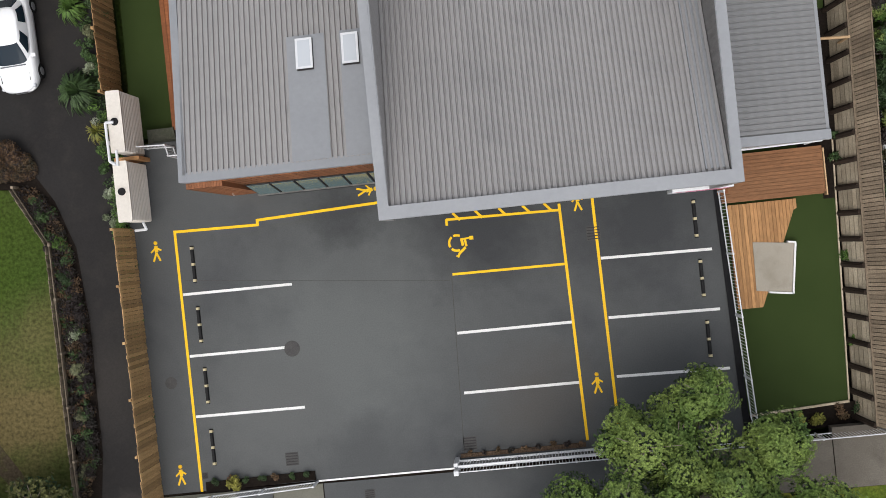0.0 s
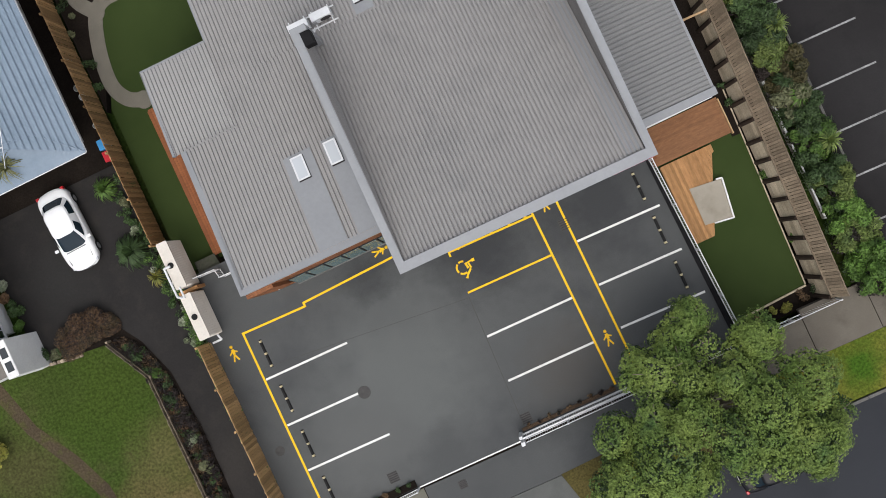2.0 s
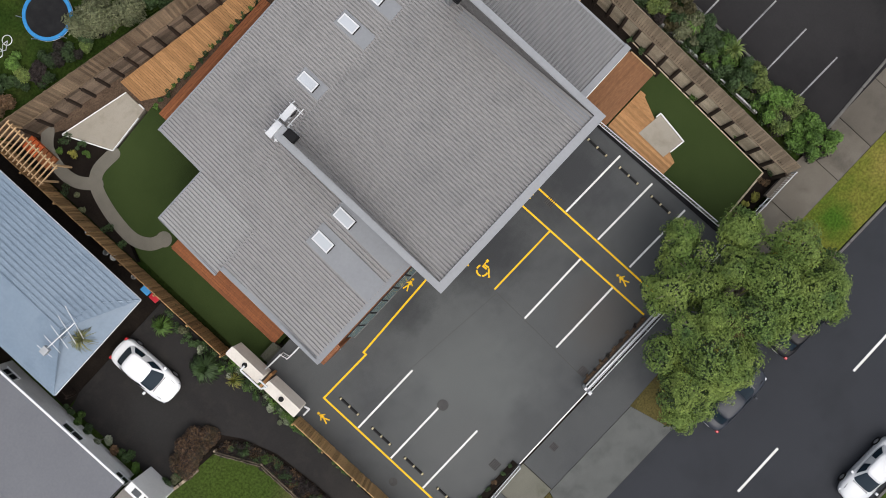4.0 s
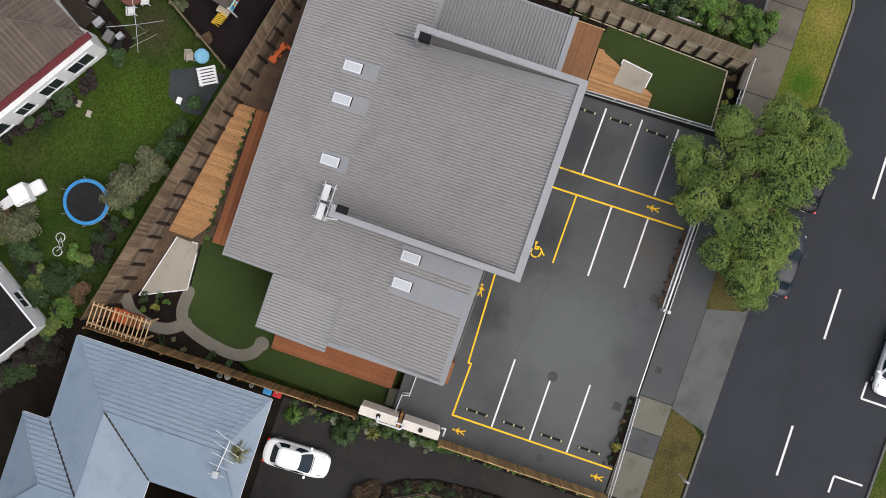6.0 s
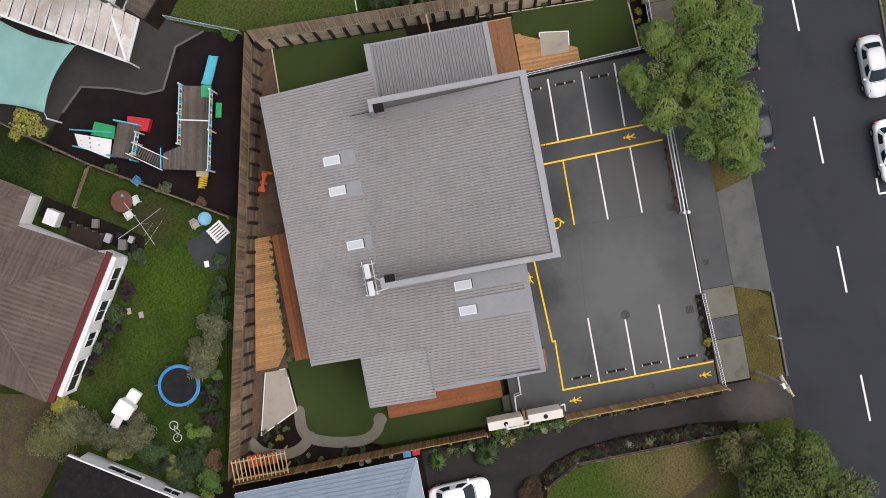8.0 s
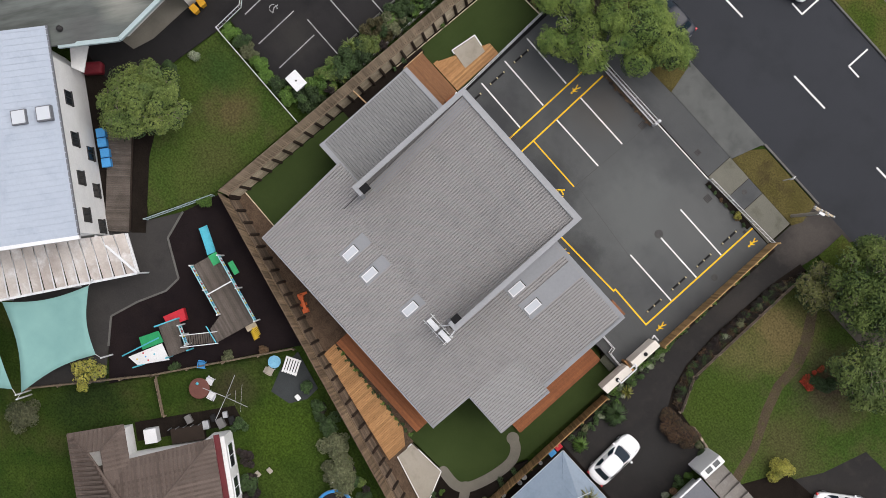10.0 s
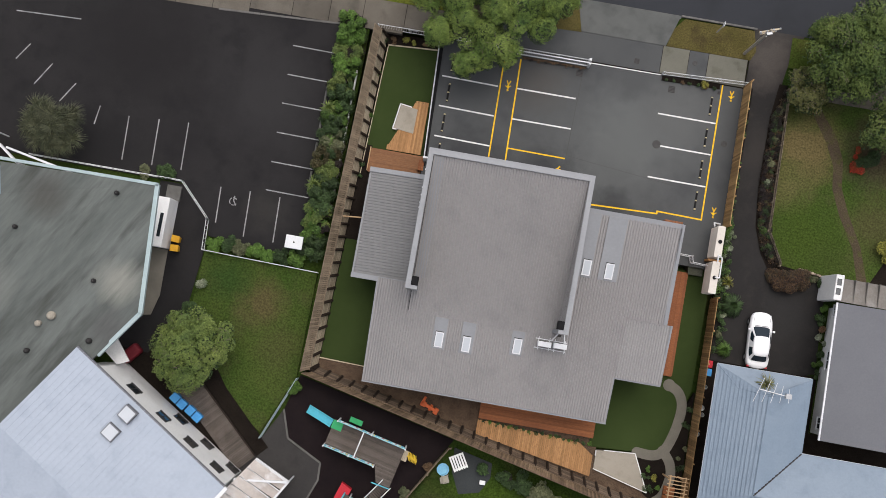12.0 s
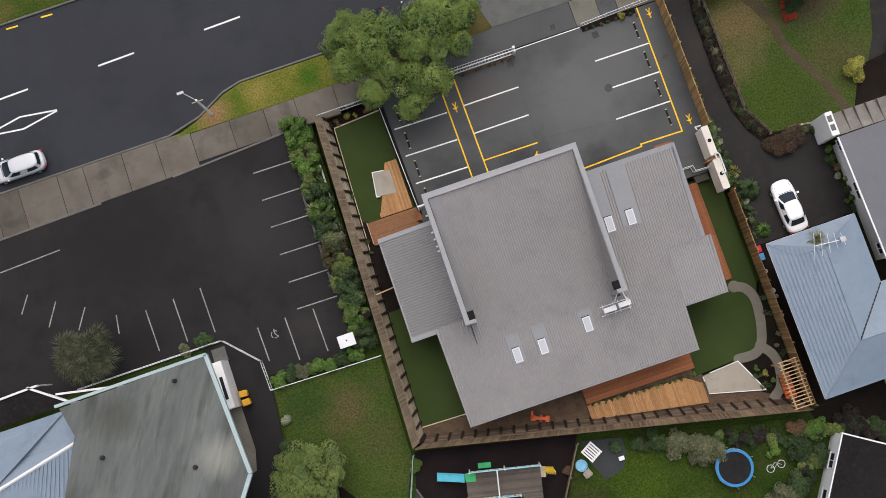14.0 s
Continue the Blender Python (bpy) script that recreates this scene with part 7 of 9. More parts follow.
def play_rail(frame_, u0, u1, v, z, parent, gap=0.17):
    for zz in (z + 0.1, z + 0.85):
        part("rail", tube((*frame_(u0, v), zz), (*frame_(u1, v), zz), 0.04, None, 6), PALECYAN, parent, "pale cyan rail")
    n = int((u1 - u0) / gap)
    for i in range(n):
        u = u0 + (i + 0.5) * (u1 - u0) / n
        p = frame_(u, v)
        part("slat", box(p[0] - 0.05, p[0] + 0.05, p[1] - 0.035, p[1] + 0.035, z + 0.1, z + 0.82), CYC[i % 6], parent)
    for u in (u0, (u0 + u1) / 2, u1):
        part("post", tube((*frame_(u, v), -0.05), (*frame_(u, v), z + 1.15), 0.06, None, 8), WHITE, parent, "white post")


play_rail(G1, 0.3, 5.7, 0.0, 1.45, deck)
play_rail(G1, 0.0, 4.0, -2.06, 1.45, deck)
part("cross_bar", tube((*G1(2.4, 0), 2.3), (*G1(2.4, -2.06), 2.3), 0.05, None, 6), WHITE, deck)
part("end_panel", prism([G1(-0.05, -0.1), G1(0.75, -0.1), G1(0.75, -0.75), G1(-0.05, -0.75)], 1.47, 1.55), GREENP, deck, "green end panel")
part("side_panel", prism([G1(1.0, 0.1), G1(2.0, 0.1), G1(2.0, 0.5), G1(1.0, 0.5)], 0.6, 0.75), GREENP, deck, "green side panel")
part("end_step", prism([G1(5.7, -0.2), G1(6.1, -0.2), G1(6.1, -1.0), G1(5.7, -1.0)], 1.0, 1.1), SLEEPER, deck)
part("rear_rail", tube((*G1(4.3, -3.2), 2.2), (*G1(5.7, -3.15), 2.2), 0.04, None, 6), CYANP, deck)
def swept(profile):
    """one skin along the slide's curve: profile gives (across, up) corners"""
    bm = bmesh.new()
    d = (Vector((-6.55, -14.2)) - Vector((-4.5, -14.85))).normalized()
    s = Vector((-d.y, d.x))
    rings = []
    for k in range(13):
        t = k / 12
        a = Vector((-4.5, -14.85)).lerp(Vector((-6.55, -14.2)), t)
        z = 1.5 - 1.25 * t ** 0.8
        rings.append([bm.verts.new((a.x + s.x * u, a.y + s.y * u, z + w)) for u, w in profile])
    n = len(profile)
    for r0, r1 in zip(rings, rings[1:]):
        for q in range(n):
            bm.faces.new((r0[q], r0[(q + 1) % n], r1[(q + 1) % n], r1[q]))
    bm.faces.new(rings[0][::-1])
    bm.faces.new(rings[-1])
    bmesh.ops.recalc_face_normals(bm, faces=bm.faces)
    return bm


part("slide", swept([(-0.32, 0.14), (-0.32, -0.06), (0.32, -0.06), (0.32, 0.14), (0.27, 0.14), (0.25, 0.0), (-0.25, 0.0), (-0.27, 0.14)]), CYANP, deck, "cyan plastic slide")
co = bmesh.new()
for k in range(60):
    a0, a1 = k * 0.6, (k + 1) * 0.6
    p = [Vector((1.55 + 0.011 * q, -16.3 - 0.004 * q, 1.0)) + Vector((0, 0.3 * math.cos(a), 0.3 * math.sin(a))) for q, a in ((k, a0), (k + 1, a1))]
    tube(p[0], p[1], 0.035, None, 5, co, caps=False)
part("coil_climber", co, YELP, deck, "yellow coiled climbing spiral")
for p in ((1.5, -16.3), (2.2, -16.6)):
    part("post", tube((*p, -0.05), (*p, 1.4), 0.05), YELP, deck)
tower2 = thing("play_platform", "small grey-decked play platform with ramp and panels", "play equipment")
G2 = framed((-3.25, -21.3), (2.45, -1.0))
for i in range(13):
    part("deck_plank", prism([G2(0, 0.05 + i * 0.12), G2(2.4, 0.05 + i * 0.12), G2(2.4, 0.16 + i * 0.12), G2(0, 0.16 + i * 0.12)], 1.12, 1.17), DECKGREY, tower2)
for u, v in ((0, 0), (2.4, 0), (0, 1.6), (2.4, 1.6)):
    part("post", tube((*G2(u, v), -0.05), (*G2(u, v), 2.0), 0.06), CYANP, tower2)
part("rail", tube((*G2(0, 0), 1.95), (*G2(0, 1.6), 1.95), 0.05), CYANP, tower2)
play_rail(G2, 0.5, 2.0, 1.62, 1.15, tower2)
part("climbing_wall", hexa(bmesh.new(), [(-3.1, -24.6, 0.2), (-2.1, -21.9, 1.1), (-0.85, -22.3, 1.1), (-2.2, -24.5, 0.2), (-3.1, -24.6, 0.26), (-2.1, -21.9, 1.17), (-0.85, -22.3, 1.17), (-2.2, -24.5, 0.26)][::1]), WHITEW, tower2, "white sloping climbing wall")
for k in range(9):
    u, v = 0.15 + 0.1 * (k % 3) * 2.6, 0.15 + 0.3 * (k // 3)
    a = Vector((-3.1, -24.6, 0.26)).lerp(Vector((-2.1, -21.9, 1.17)), min(0.9, u))
    b = Vector((-2.2, -24.5, 0.26)).lerp(Vector((-0.85, -22.3, 1.17)), min(0.9, u))
    c = a.lerp(b, v)
    part("hand_hold", lathe([(0.07, 0), (0.06, 0.06), (0.01, 0.08)], 8, None, c), CYC[(k + 1) % 6], tower2)
for a, b in (((-3.45, -24.9, 0.2), (-2.5, -21.7, 1.7)), ((-2.3, -24.9, 0.2), (-1.9, -24.0, 0.4))):
    part("rail", tube(a, b, 0.05), CYANP, tower2)
part("green_ramp", hexa(bmesh.new(), [(-3.6, -23.0, 0.5), (-2.95, -21.5, 1.1), (-2.1, -21.75, 1.1), (-2.75, -23.4, 0.5), (-3.6, -23.0, 0.56), (-2.95, -21.5, 1.16), (-2.1, -21.75, 1.16), (-2.75, -23.4, 0.56)][::1]), GREENP, tower2, "green plastic ramp panel")
part("red_panel", hexa(bmesh.new(), [(-3.5, -20.6, 0.3), (-3.0, -19.1, 0.3), (-2.2, -19.5, 0.3), (-2.7, -20.8, 0.3), (-3.5, -20.6, 1.0), (-3.0, -19.1, 1.0), (-2.2, -19.5, 1.0), (-2.7, -20.8, 1.0)][::1]), REDP, tower2, "red moulded crawl panel")
bridge = thing("rope_bridge", "sagging grey plank bridge between two play decks", "play equipment")
for k in range(16):
    q = k / 16
    c = Vector((-1.25, -20.7, 1.15)).lerp(Vector((0.35, -18.45, 1.4)), q)
    c.z -= 0.25 * math.sin(math.pi * q)
    bm = box(-0.06, 0.06, -0.38, 0.38, -0.02, 0.02)
    ob = part("plank", bm, DECKGREY, bridge)
    ob.matrix_basis = Matrix.Translation(c) @ Matrix.Rotation(radians(54), 4, "Z")
for s in (-0.42, 0.42):
    a, b = Vector((-1.25 - s * 0.8, -20.7 + s * 0.6, 1.9)), Vector((0.35 - s * 0.8, -18.45 + s * 0.6, 2.1))
    part("hand_rail", tube(a, b, 0.035, None, 6), WHITE, bridge)
bf = railing("play_fence", (-7.75, -12.1), (-9.7, -16.9), 1.3, -0.1, "pale blue steel fence between lawn and playground")
for o in bf.children:
    o.data.materials.clear(), o.data.materials.append(TEALTRIM)
railing("garden_fence", (-16.65, -3.75), (-7.7, -3.95), 0.9, -0.05, "low pale steel fence at the lawn's edge", 0.3)
for a, b in (((-19.2, 1.2), (-16.75, -1.35)), ((-16.75, -1.35), (-16.65, -3.7)), ((-31, 1.2), (-19.2, 1.2))):
    railing("garden_fence", a, b, 1.0, -0.05, "low pale steel fence beside the old car park", 0.3)

# ---- backyard things ----
BLUEPAD = mat("bright_blue_vinyl", (0.035, 0.24, 0.52), (0.025, 0.18, 0.42), 0.5, 2, 10, 0.08, 0.0)
tr = thing("trampoline", "round black trampoline with a bright blue pad", "trampoline", at=(15.25, -20.75, -0.04))
part("mat", lathe([(0.01, 0.72), (1.24, 0.76)], 36), BLACK, tr, "black woven mat")
part("pad", lathe([(1.22, 0.77), (1.24, 0.82), (1.42, 0.82), (1.45, 0.74)], 36), BLUEPAD, tr, "bright blue edge pad")
part("frame", lathe([(1.40, 0.70), (1.46, 0.72), (1.40, 0.74)], 36), GALV, tr)
for k in range(6):
    a = k * math.pi / 3 + 0.3
    part("leg", tube((1.4 * math.cos(a), 1.4 * math.sin(a), 0), (1.42 * math.cos(a), 1.42 * math.sin(a), 0.75), 0.03, None, 6), GALV, tr)
    part("net_pole", tube((1.45 * math.cos(a), 1.45 * math.sin(a), 0.7), (1.55 * math.cos(a), 1.55 * math.sin(a), 1.3), 0.025, None, 6), GALV, tr)
toy = thing("toy_slide", "faded white moulded plastic play slide", "toy", at=(16.1, -24.7, -0.04))
part("tower", softbox(-0.5, 0.4, -0.5, 0.5, 0.0, 1.0, 0.12, 3), WHITEW, toy)
part("chute", hexa(bmesh.new(), [(-1.7, -0.25, 0.05), (-0.4, -0.25, 0.8), (-0.4, 0.25, 0.8), (-1.7, 0.25, 0.05), (-1.7, -0.25, 0.2), (-0.4, -0.25, 0.95), (-0.4, 0.25, 0.95), (-1.7, 0.25, 0.2)]), WHITEW, toy)
part("roof", softbox(-0.4, 0.5, -0.45, 0.45, 1.3, 1.5, 0.1, 2), WHITEW, toy)
part("step", softbox(0.4, 1.1, -0.35, 0.35, 0, 0.5, 0.1, 2), WHITEW, toy)
for x, y in ((-0.35, -0.4), (-0.35, 0.4), (0.4, -0.4), (0.4, 0.4)):
    part("post", tube((x, y, 0.9), (x, y, 1.35), 0.06), WHITEW, toy)
toy.scale = (1.25, 1.25, 1.0)
toy.rotation_euler = (0, 0, radians(-38 + 180 - 5))
tb = thing("garden_table", "round brown garden table on grass", "table", at=(2.1, -22.2, -0.04))
BROWNT = mat("brown_table_top", (0.11, 0.04, 0.03), (0.14, 0.055, 0.04), 0.6, 1, 10, 0.1, 0.0)
part("tabletop", lathe([(0.01, 0.74), (0.72, 0.74), (0.76, 0.71), (0.74, 0.67), (0.01, 0.67)], 24), BROWNT, tb)
part("pedestal", tube((0, 0, 0), (0, 0, 0.68), 0.3, 0.06), BROWNT, tb)
part("table_vase", lathe([(0.08, 0.74), (0.11, 0.84), (0.05, 0.92), (0.01, 0.92)], 10, None, (-0.35, 0.15, 0)), CYANP, tb)


def garden_chair(at, turn, material, label):
    t = thing("garden_chair", label, "chair", "garden chairs", at=(*at, -0.04))
    part("seat", softbox(-0.24, 0.24, -0.24, 0.24, 0.4, 0.45, 0.02, 1), material, t)
    part("backrest", hexa(bmesh.new(), [(-0.24, 0.2, 0.45), (0.24, 0.2, 0.45), (0.24, 0.24, 0.45), (-0.24, 0.24, 0.45), (-0.22, 0.36, 0.88), (0.22, 0.36, 0.88), (0.22, 0.4, 0.88), (-0.22, 0.4, 0.88)]), material, t)
    for x in (-0.22, 0.22):
        part("armrest", box(x * 1.15 - 0.03, x * 1.15 + 0.03, -0.22, 0.25, 0.62, 0.66), material, t)
        for y in (-0.22, 0.22):
            part("leg", tube((x * 1.1, y * 1.1, 0), (x, y, 0.42), 0.03, None, 6), material, t)
    t.rotation_euler = (0, 0, radians(turn))


garden_chair((2.2, -21.35), 20, WHITE, "white plastic garden chair by a table"), garden_chair((3.05, -21.95), -70, WHITE, "white plastic garden chair by a table")
garden_chair((0.95, -21.0), 40, BLUEP, "small blue plastic chair on grass")
cl = thing("clothes_line", "bare rotary clothes line with four arms", "clothes line", at=(3.9, -20.95, -0.04))
part("mast", tube((0, 0, 0), (0, 0, 1.9), 0.035, None, 8), GALV, cl)
for k in range(4):
    a = radians(25 + 90 * k)
    part("arm", tube((0, 0, 1.75), (1.75 * math.cos(a), 1.75 * math.sin(a), 2.0), 0.022, None, 6), GALV, cl)
for r in (0.9, 1.5):
    part("line_wire", tube((r, 0.1, 1.9), (0.1, r, 1.9), 0.006, None, 4), WHITE, cl)
PALEBLUE = mat("pale_blue_plastic", (0.17, 0.42, 0.58), (0.22, 0.47, 0.62), 0.5, 3, 10, 0.1, 0.0)
po = thing("paddling_pool", "small blue plastic paddling pool", "pool", at=(4.3, -16.95, -0.04))
part("shell", lathe([(0.01, 0.03), (0.38, 0.04), (0.42, 0.22), (0.48, 0.22), (0.46, 0.0)], 10), PALEBLUE, po)
bn = thing("pallet_bench", "white slatted pallet bench on a dark patio", "bench", at=(5.35, -16.2, 0.0))
for k in range(6):
    part("slat", box(-0.6, 0.6, -0.55 + k * 0.2, -0.42 + k * 0.2, 0.32, 0.36), WHITEW, bn)
for x in (-0.5, 0.5):
    part("bearer", box(x - 0.05, x + 0.05, -0.55, 0.58, -0.05, 0.32), WHITEW, bn)
bn.rotation_euler = (0, 0, radians(-60))
slab("dark_patio", [(4.9, -15.2), (7.9, -15.9), (7.95, -17.0), (7.3, -18.2), (5.75, -18.6), (5.0, -17.0)], -0.02, SLATE, "dark grey concrete patio on a lawn", "patio", -0.5)
garden_chair((4.6, -17.6), 110, PALECONC, "pale garden chair beside a paddling pool")
bk = thing("bicycle", "small bicycle lying in the grass", "bicycle", at=(18.4, -21.75, -0.04))
for x in (-0.45, 0.45):
    part("wheel", lathe([(0.27, 0.05), (0.31, 0.09), (0.27, 0.12)], 18, None, (x, 0.1 * x, 0)), WHITE, bk)
for a, b in (((-0.45, 0, 0.12), (0.0, 0.3, 0.14)), ((0.0, 0.3, 0.14), (0.45, 0, 0.12)), ((-0.1, -0.05, 0.13), (0.4, 0.4, 0.14)), ((-0.45, 0, 0.12), (-0.1, -0.05, 0.13))):
    part("frame_tube", tube(a, b, 0.025, None, 6), GALV, bk)
ub = thing("utility_cabinet", "white utility cabinet lid at the old car park's edge", "cabinet", at=(-9.8, -2.0, 0))
part("body", softbox(-0.6, 0.6, -0.45, 0.45, -0.05, 1.1, 0.04, 2), WHITE, ub)
part("lid", softbox(-0.66, 0.66, -0.5, 0.5, 1.1, 1.2, 0.04, 2), WHITE, ub)
part("knob", lathe([(0.07, 1.2), (0.05, 1.24), (0.01, 1.25)], 10), IRON, ub)
for x, y, c in ((7.4, -17.4, WHITEW), (10.0, -22.5, PALECONC), (9.6, -23.3, PALECONC), (13.6, -19.6, WHITE)):
    q = thing("garden_stool", "small pale box stool standing on the lawn", "stool", "stools", at=(x, y, -0.04))
    part("seat", softbox(-0.22, 0.22, -0.16, 0.16, 0.2, 0.32, 0.03, 1), c, q)
    for sx in (-0.16, 0.16):
        part("leg", box(sx - 0.04, sx + 0.04, -0.12, 0.12, 0, 0.22), c, q)
paling_fence((1.85, -25.6), (-0.7, -24.1), 0.8, -0.1, "low paling fence dividing two backyards", PALING)
for i, y in enumerate((9.7, 7.4, 5.1, 2.8)):
    w = thing("concrete_stop", "long pale concrete wheel stop by a hedge", "wheel stop", "concrete stops", at=(-9.62, y, -0.02))
    part("body", hexa(bmesh.new(), [(-0.09, -0.9, 0), (0.09, -0.9, 0), (0.09, 0.9, 0), (-0.09, 0.9, 0), (-0.06, -0.88, 0.12), (0.06, -0.88, 0.12), (0.06, 0.88, 0.12), (-0.06, 0.88, 0.12)]), CONCRETE, w)
    for s in (-0.6, 0.6):
        part("fixing_bolt", tube((0, s, 0.11), (0, s, 0.13), 0.03, None, 8), IRON, w)
part("hedge_border", bar((-7.55, 12.0), (-7.6, 2.5), 0.1, -0.2, 0.35), WHITEW, None, "whitewashed timber border board beside a hedge", "border", kind="structure")

rail = thing("rail", "pale weathered pipe rail beside a hedge", "rail")
part("pipe", tube((-7.5, 11.5, 0.5), (-7.6, 4.6, 0.5), 0.045), WHITE, rail)
for y in (11.3, 9.0, 6.8, 4.8):
    part("post", tube((-7.53, y, -0.2), (-7.53, y, 0.5), 0.03, None, 6), WHITE, rail)

# ---- plants ----
def leaf_mat(name, a, b, c):
    return mat(name, a, b, 0.6, 0.5, 4.5, 0.42, 0.0, island=0.3, spec=0.3, c=c, cscale=0.9)


POHUT = leaf_mat("olive_green_leaves", (0.0854, 0.1425, 0.0285), (0.1662, 0.2196, 0.0498), (0.0498, 0.0950, 0.0237))
# leaf colour darkened to paint the shade inside tree crowns
INNERLEAF = leaf_mat("shade_darkened_inner_leaves", (0.0208, 0.0400, 0.0128), (0.0320, 0.0544, 0.0176), (0.0144, 0.0272, 0.0096))
LAWNLEAF = leaf_mat("mid_green_leaves", (0.0864, 0.1296, 0.0324), (0.1404, 0.1782, 0.0454), (0.0540, 0.0886, 0.0259))
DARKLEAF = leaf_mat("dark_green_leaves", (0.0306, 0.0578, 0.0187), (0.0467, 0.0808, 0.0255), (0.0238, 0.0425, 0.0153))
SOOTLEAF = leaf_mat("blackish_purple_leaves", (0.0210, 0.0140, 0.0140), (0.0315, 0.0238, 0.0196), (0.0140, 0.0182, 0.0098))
BRIGHTLEAF = leaf_mat("bright_green_leaves", (0.0634, 0.1285, 0.0207), (0.0927, 0.1665, 0.0311), (0.0439, 0.0856, 0.0187))
GREYLEAF = leaf_mat("grey_green_leaves", (0.095, 0.105, 0.052), (0.125, 0.13, 0.07), (0.06, 0.075, 0.035))
OLIVELEAF = leaf_mat("olive_yellow_leaves", (0.115, 0.125, 0.04), (0.165, 0.165, 0.055), (0.07, 0.085, 0.025))
DULLLEAF = leaf_mat("dull_grey_green_leaves", (0.050, 0.056, 0.030), (0.072, 0.076, 0.042), (0.032, 0.040, 0.020))
OLIVEBROWN = leaf_mat("olive_brown_leaves", (0.075, 0.068, 0.028), (0.11, 0.09, 0.035), (0.045, 0.045, 0.018))
BROWNLEAF = leaf_mat("brown_bronze_leaves", (0.105, 0.060, 0.032), (0.135, 0.085, 0.045), (0.06, 0.05, 0.025))
YELLOWLEAF = leaf_mat("yellow_green_leaves", (0.2400, 0.2400, 0.0420), (0.3120, 0.2880, 0.0600), (0.1440, 0.1680, 0.0360))
YELLOWPALE = leaf_mat("pale_yellowish_leaves", (0.15, 0.155, 0.06), (0.21, 0.21, 0.09), (0.08, 0.10, 0.035))
REDLEAF = leaf_mat("red_flowers", (0.42, 0.05, 0.02), (0.30, 0.04, 0.02), (0.10, 0.08, 0.02))
WHITEFL = leaf_mat("white_flecked_leaves", (0.10, 0.13, 0.06), (0.34, 0.36, 0.28), (0.05, 0.09, 0.03))
BARKM = mat("grey_brown_bark", (0.15, 0.125, 0.10), (0.22, 0.19, 0.155), 0.9, 1.5, 12, 0.3, 0.4)


def leaf_mesh(blobs, n, size, up=0.35):
    """Many small folded leaves on the outsides of clumps (x, y, z, radius, flatness)."""
    rng = np.random.default_rng(len(blobs) * 7 + n)
    B = np.array(blobs, float)
    w = B[:, 3] ** 2
    k = rng.choice(len(B), n, p=w / w.sum())
    d = rng.normal(size=(n, 3))
    d[:, 2] += up
    d /= np.linalg.norm(d, axis=1)[:, None]
    r = B[k, 3] * rng.uniform(0.5, 1.22, n) ** 0.7
    p = B[k, :3] + d * r[:, None] * np.stack([np.ones(n), np.ones(n), B[k, 4]], 1)
    nrm = d * 0.6 + rng.normal(size=(n, 3)) * 0.55 + np.array([0, 0, 0.45])
    nrm /= np.linalg.norm(nrm, axis=1)[:, None]
    a = np.cross(nrm, rng.normal(size=(n, 3)))
    a /= np.linalg.norm(a, axis=1)[:, None]
    b = np.cross(nrm, a)
    s = size * rng.uniform(0.6, 1.35, n)[:, None]
    v = np.stack([p - a * s, p - b * s * 0.45 + nrm * s * 0.12, p + a * s, p + b * s * 0.45 + nrm * s * 0.12], 1).reshape(-1, 3)
    me = bpy.data.meshes.new("leaves")
    me.from_pydata(v.tolist(), [], np.arange(4 * n).reshape(-1, 4).tolist())
    return me


def rosette_mesh(blobs, n, size, seed):
    """Rosettes of pointed leaves set over the upper and outer sides of clumps (x, y, z, radius, flatness)."""
    rng = np.random.default_rng(seed)
    B = np.array(blobs, float)
    w = B[:, 3] ** 2 * rng.uniform(0.3, 1.3, len(B))
    k = rng.choice(len(B), n, p=w / w.sum())
    d = rng.normal(size=(n, 3))
    d[:, 2] = np.where(rng.random(n) < 0.8, np.abs(d[:, 2]), d[:, 2])
    d /= np.linalg.norm(d, axis=1)[:, None]
    lump = 1 + 0.24 * np.sin(d[:, 0] * 4.1 + k * 1.7) * np.sin(d[:, 1] * 3.7 + k * 2.3) + 0.16 * np.sin(d[:, 2] * 7 + d[:, 0] * 6 + k)
    p = B[k, :3] + d * (B[k, 3] * lump * rng.uniform(0.6, 1.08, n) ** 0.55)[:, None] * np.stack([np.ones(n), np.ones(n), B[k, 4]], 1)
    axis = d + rng.normal(size=(n, 3)) * 0.25 + np.array([0, 0, 0.35])
    axis /= np.linalg.norm(axis, axis=1)[:, None]
    u = np.cross(axis, rng.normal(size=(n, 3)))
    u /= np.linalg.norm(u, axis=1)[:, None]
    v = np.cross(axis, u)
    s = size * rng.uniform(0.7, 1.3, n)[:, None]
    rows = []
    for i in range(7):
        a = 2 * math.pi * i / 7 + rng.uniform(-0.3, 0.3, n)[:, None]
        out = u * np.cos(a) + v * np.sin(a)
        side = -u * np.sin(a) + v * np.cos(a)
        rise = rng.uniform(0.15, 0.75, n)[:, None] * axis
        rows.append(np.stack([p, p + (out * 0.55 + rise * 0.5 + side * 0.22) * s, p + (out + rise * 0.6) * s, p + (out * 0.55 + rise * 0.5 - side * 0.22) * s], 1))
    co = np.concatenate(rows).reshape(-1, 3)
    me = bpy.data.meshes.new("leaves")
    me.from_pydata(co.tolist(), [], np.arange(len(co)).reshape(-1, 4).tolist())
    return me


def crown(name, blobs, n, size, material, parent, label="", up=0.35):
    me = leaf_mesh(blobs, n, size, up)
    me.materials.append(material)
    ob = new(name, me)
    ob.parent = parent
    return tagged(ob, label)


